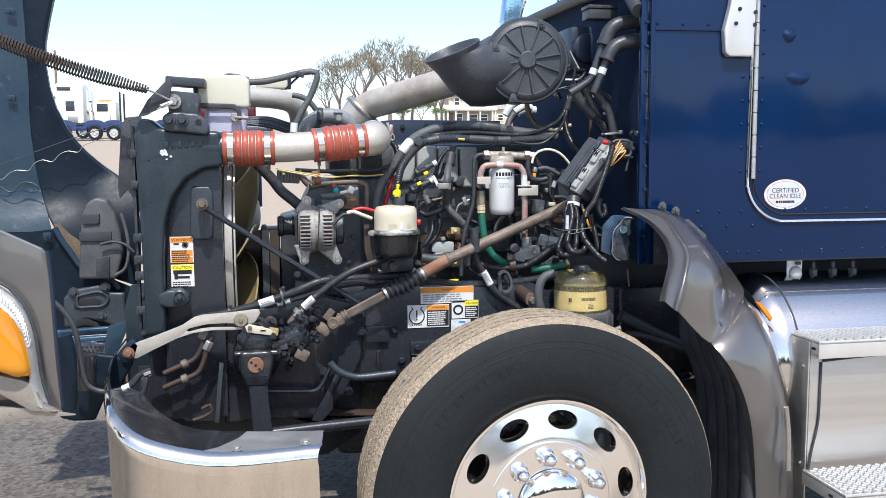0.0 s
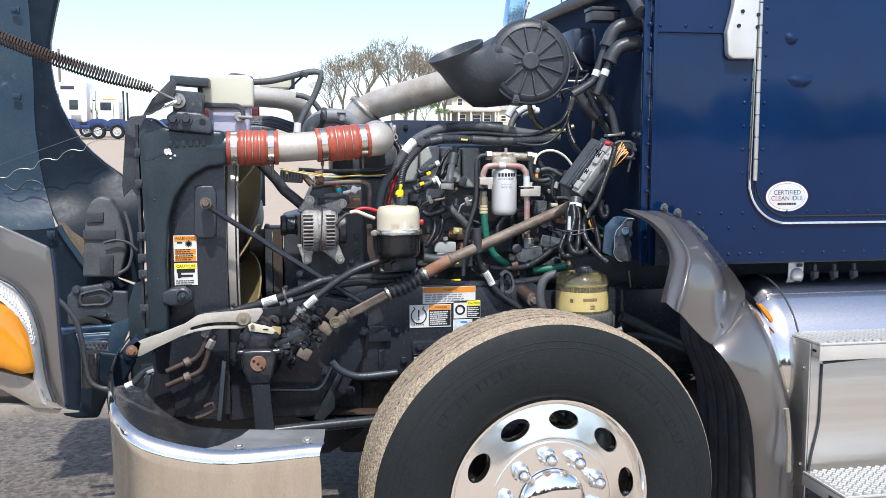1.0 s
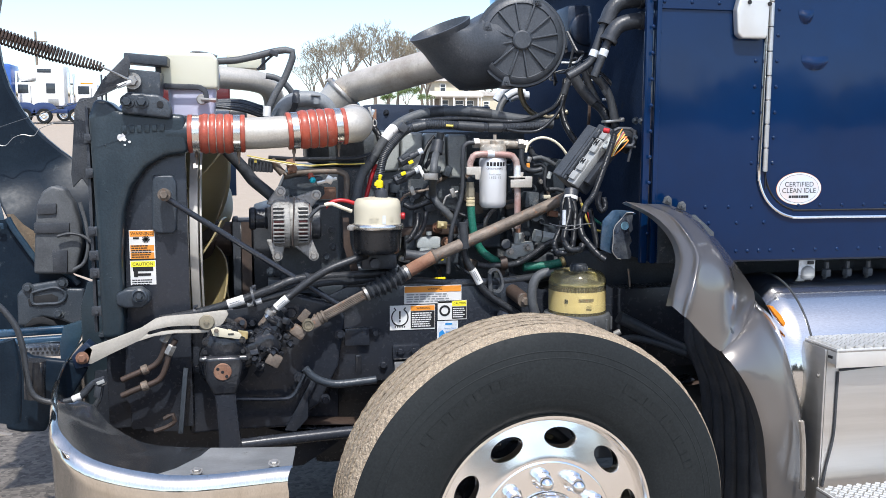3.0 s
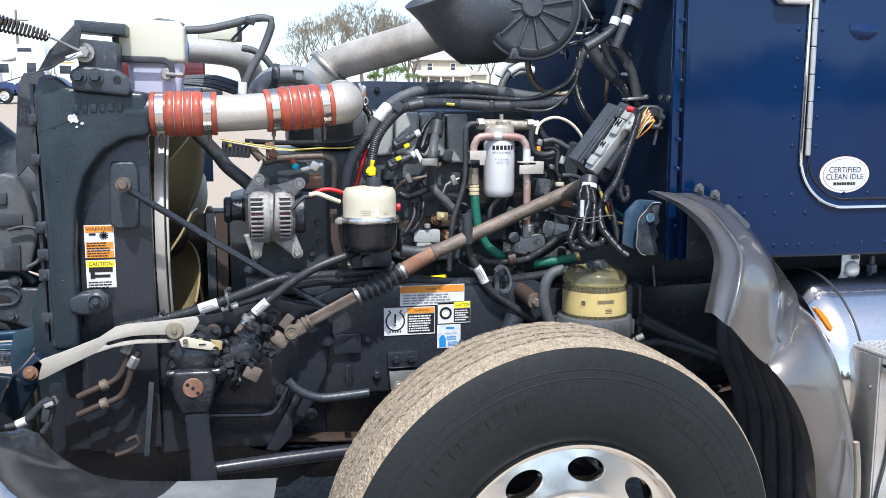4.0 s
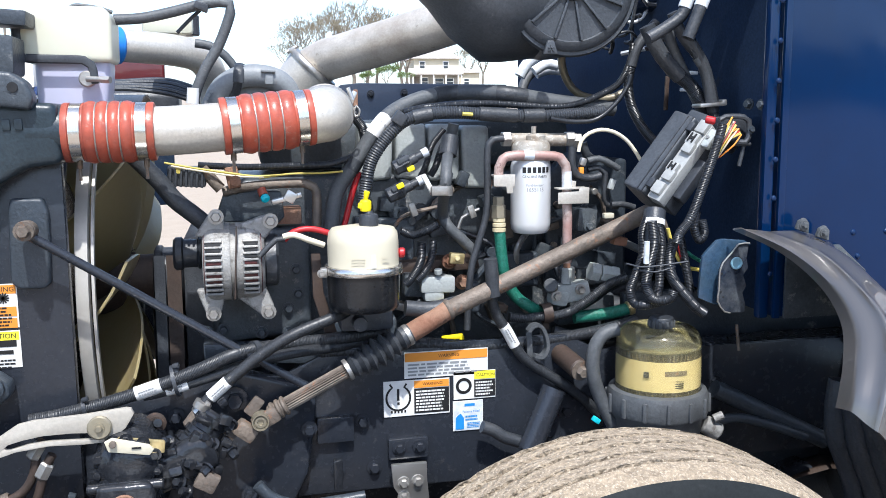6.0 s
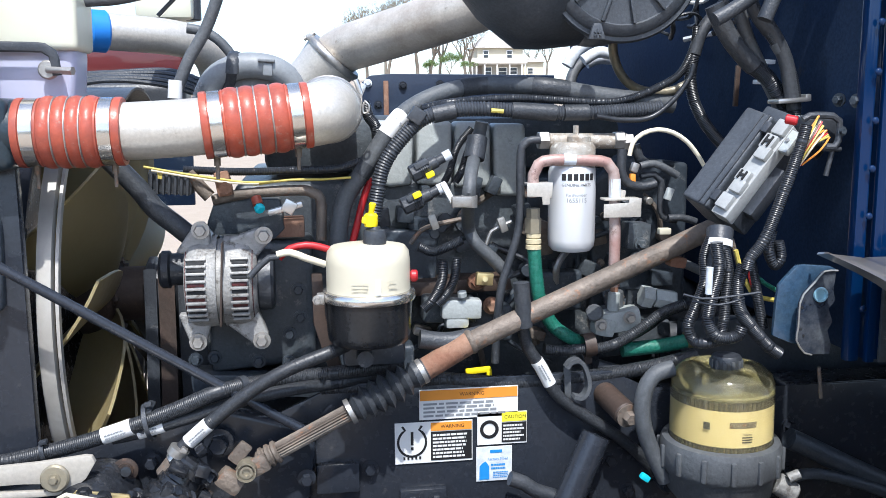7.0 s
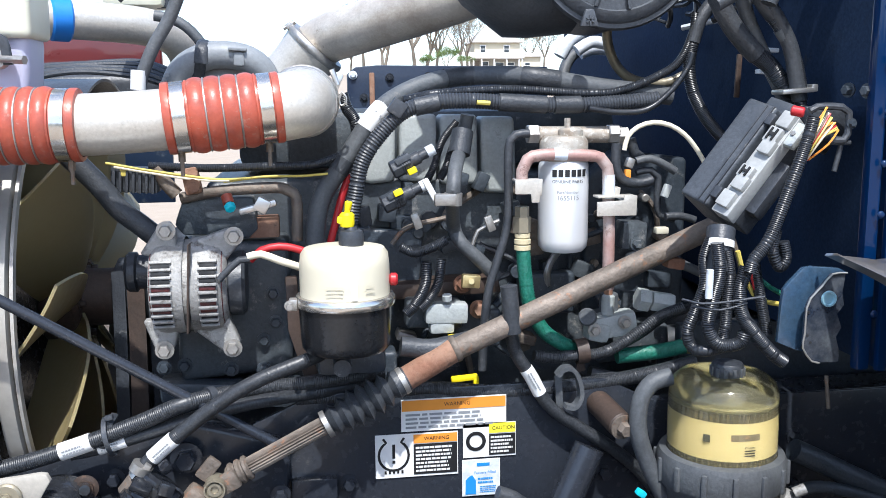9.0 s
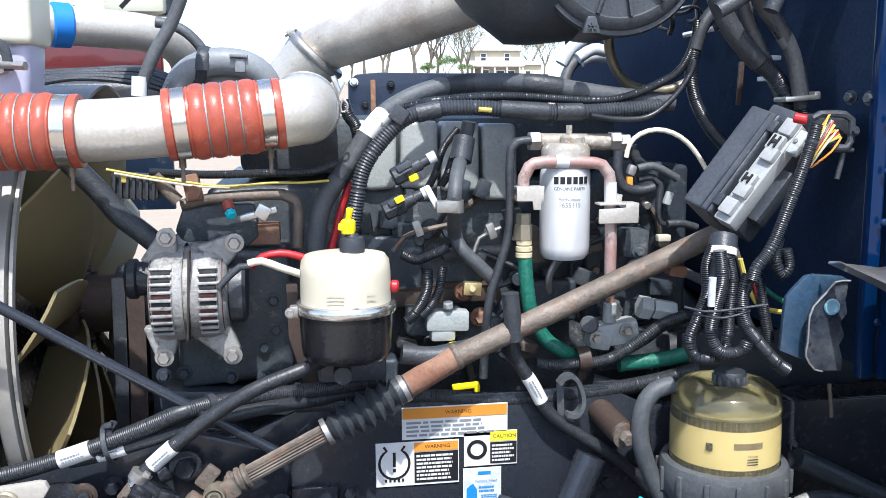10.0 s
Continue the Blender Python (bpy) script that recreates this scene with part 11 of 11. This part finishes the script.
def far_truck(x, y, sleeper, paint, chassis, label):
    z = terrain(x, y)
    t = thing("parked_truck", (x, y, z), label, "truck", "parked trucks")

    def b(name, at, size, mt, parent, bevel=0.08, rot=(0, 0, 0)):
        bm = bmesh.new()
        block(bm, (x + at[0], y + at[1], z + at[2]), size, rot, bevel=bevel)
        return part(name, bm, mt, parent)

    b("chassis", (1.6, 0, 0.90), (7.2, 0.9, 0.30), chassis, t)
    b("fifth_wheel", (2.6, 0, 1.18), (1.1, 0.9, 0.16), BLACK, t)
    cabp = b("cab", (-1.1, 0, 2.05), (1.9, 2.2, 1.75), paint, t, 0.2)
    b("hood", (-2.75, 0, 1.50), (1.7, 1.6, 1.0), paint, t, 0.22)
    b("grille", (-3.62, 0, 1.35), (0.08, 1.2, 0.9), CHROME, t, 0.03)
    b("bumper", (-3.70, 0, 0.62), (0.25, 2.3, 0.42), CHROME, t, 0.06)
    b("fender", (-2.75, -0.95, 1.10), (1.35, 0.5, 0.42), chassis, t, 0.18)
    b("windscreen", (-1.98, 0, 2.45), (0.06, 1.9, 0.75), PANE, cabp, 0.02, (0, 14, 0))
    b("sun_visor", (-2.10, 0, 2.92), (0.30, 2.0, 0.10), BLACK, cabp, 0.03)
    b("side_window", (-1.2, -1.11, 2.45), (0.85, 0.03, 0.62), PANE, cabp, 0.02)
    b("door_seam", (-0.62, -1.105, 1.95), (0.03, 0.02, 1.4), BLACK, cabp, 0.005)
    b("mirror", (-1.9, -1.42, 2.40), (0.10, 0.22, 0.62), BLACK, cabp, 0.04)
    b("fuel_tank", (-0.2, -1.02, 0.82), (2.1, 0.55, 0.6), CHROME, t, 0.22)
    b("step", (-1.3, -1.08, 0.62), (0.9, 0.4, 0.3), BLACK, t, 0.04)
    if sleeper:
        s = b("sleeper", (0.7, 0, 2.70), (2.0, 2.3, 3.0), paint, t, 0.28)
        b("roof_fairing", (-0.7, 0, 3.55), (1.7, 2.0, 0.9), paint, t, 0.32, (0, -16, 0))
        b("sleeper_window", (0.75, -1.16, 2.50), (0.62, 0.03, 0.72), PANE, s, 0.02)
        b("roof_window", (0.35, -1.16, 3.75), (0.95, 0.04, 0.26), PANE, s, 0.02)
        b("locker_door", (0.9, -1.16, 1.50), (0.7, 0.03, 0.5), STEEL, s, 0.02)
    else:
        b("roof_light", (-1.1, 0, 3.00), (0.9, 0.9, 0.16), AMBER, cabp, 0.05)
    for k, sy in enumerate((-0.95, 0.95)):
        b("exhaust_stack", (1.95 if sleeper else 0.15, sy, 2.35), (0.15, 0.15, 2.7), CHROME if sleeper else BLACK, t, 0.06)
    for wx in ((-2.75, 2.4, 3.75) if sleeper else (-2.75, 2.2, 3.55)):
        bm = bmesh.new()
        lathe(bm, [(0.30, -0.05), (0.50, -0.06), (0.53, -0.02), (0.53, 0.25), (0.30, 0.25)], (x + wx, y - 1.2, z + 0.53), (0, 1, 0), 28, closed=True)
        w = part("wheel", bm, SIDEWALL, t)
        bm = bmesh.new()
        lathe(bm, [(0, 0.0), (0.10, -0.04), (0.14, 0.02), (0.22, 0.05), (0.30, -0.05), (0.32, -0.06), (0.30, 0.2)], (x + wx, y - 1.2, z + 0.53), (0, 1, 0), 24)
        part("rim", bm, CHROME, w)
        if wx > 0:
            bm = bmesh.new()
            sweep(bm, [(x + wx - 0.62, y - 1.1, z + 0.75), (x + wx - 0.40, y - 1.1, z + 1.14), (x + wx + 0.40, y - 1.1, z + 1.14), (x + wx + 0.62, y - 1.1, z + 0.75)], 0.30, 6, 0.1, squash=0.10)
            part("mudguard", bm, chassis, t)


far_truck(-16.3, 72, True, TRUCK_WHITE, TRUCK_NAVY, "white sleeper truck parked across the lot")
far_truck(-13.2, 78, False, TRUCK_WHITE, TRUCK_NAVY, "white day cab truck parked across the lot")
far_truck(-19.6, 71, True, TRUCK_BLUE, TRUCK_NAVY, "blue sleeper truck parked across the lot")
pole = thing("utility_pole", (-23.0, 100, terrain(-23, 100)), "wooden utility pole with a crossarm", "utility pole")
bm = bmesh.new()
rod(bm, (-23.0, 100, terrain(-23, 100)), (-23.0, 100, 12.4), 0.16, 10, 0.11)
part("post", bm, WOOD, pole)
bm = bmesh.new()
block(bm, (-23.0, 100, 11.4), (2.2, 0.12, 0.14), bevel=0.02)
part("crossarm", bm, WOOD, pole)
mir = thing("passenger_mirror", (0.884, 5.300, 2.305), "chrome mirror on the far cab door", "mirror")
bm = bmesh.new()
block(bm, (0.817, 5.300, 2.429), (0.10, 0.12, 0.30), (0, 8, 0), 0.03)
part("shell", bm, MIRROR_GLASS, mir)
bm = bmesh.new()
sweep(bm, [(0.860, 5.300, 2.336), (0.883, 5.300, 2.415), (0.932, 5.300, 2.494), (1.067, 5.250, 2.490), (1.085, 5.250, 2.365)], 0.016, 8)
part("arm", bm, CHROME, mir)
# dark tree belt behind the camera, seen in the paint and chrome
rng = random.Random(77)
bm = bmesh.new()
for i in range(150):
    x = -150 + 2 * i + rng.uniform(-1, 1)
    h = rng.uniform(4.5, 10.5) * (0.6 + 0.4 * math.sin(i * 0.35) ** 2)
    t = bmesh.new()
    bmesh.ops.create_icosphere(t, subdivisions=2, radius=1)
    for v in t.verts:
        v.co *= rng.uniform(0.75, 1.2)
    merge(bm, t, pose(x, -52 + rng.uniform(-4, 4), h * 0.45) @ Matrix.Diagonal((rng.uniform(1.5, 3.5), 2, h * 0.55, 1)))
single("far_woods", bm, WOODS, "dark belt of far trees along the lot", "woods", kind="stuff")
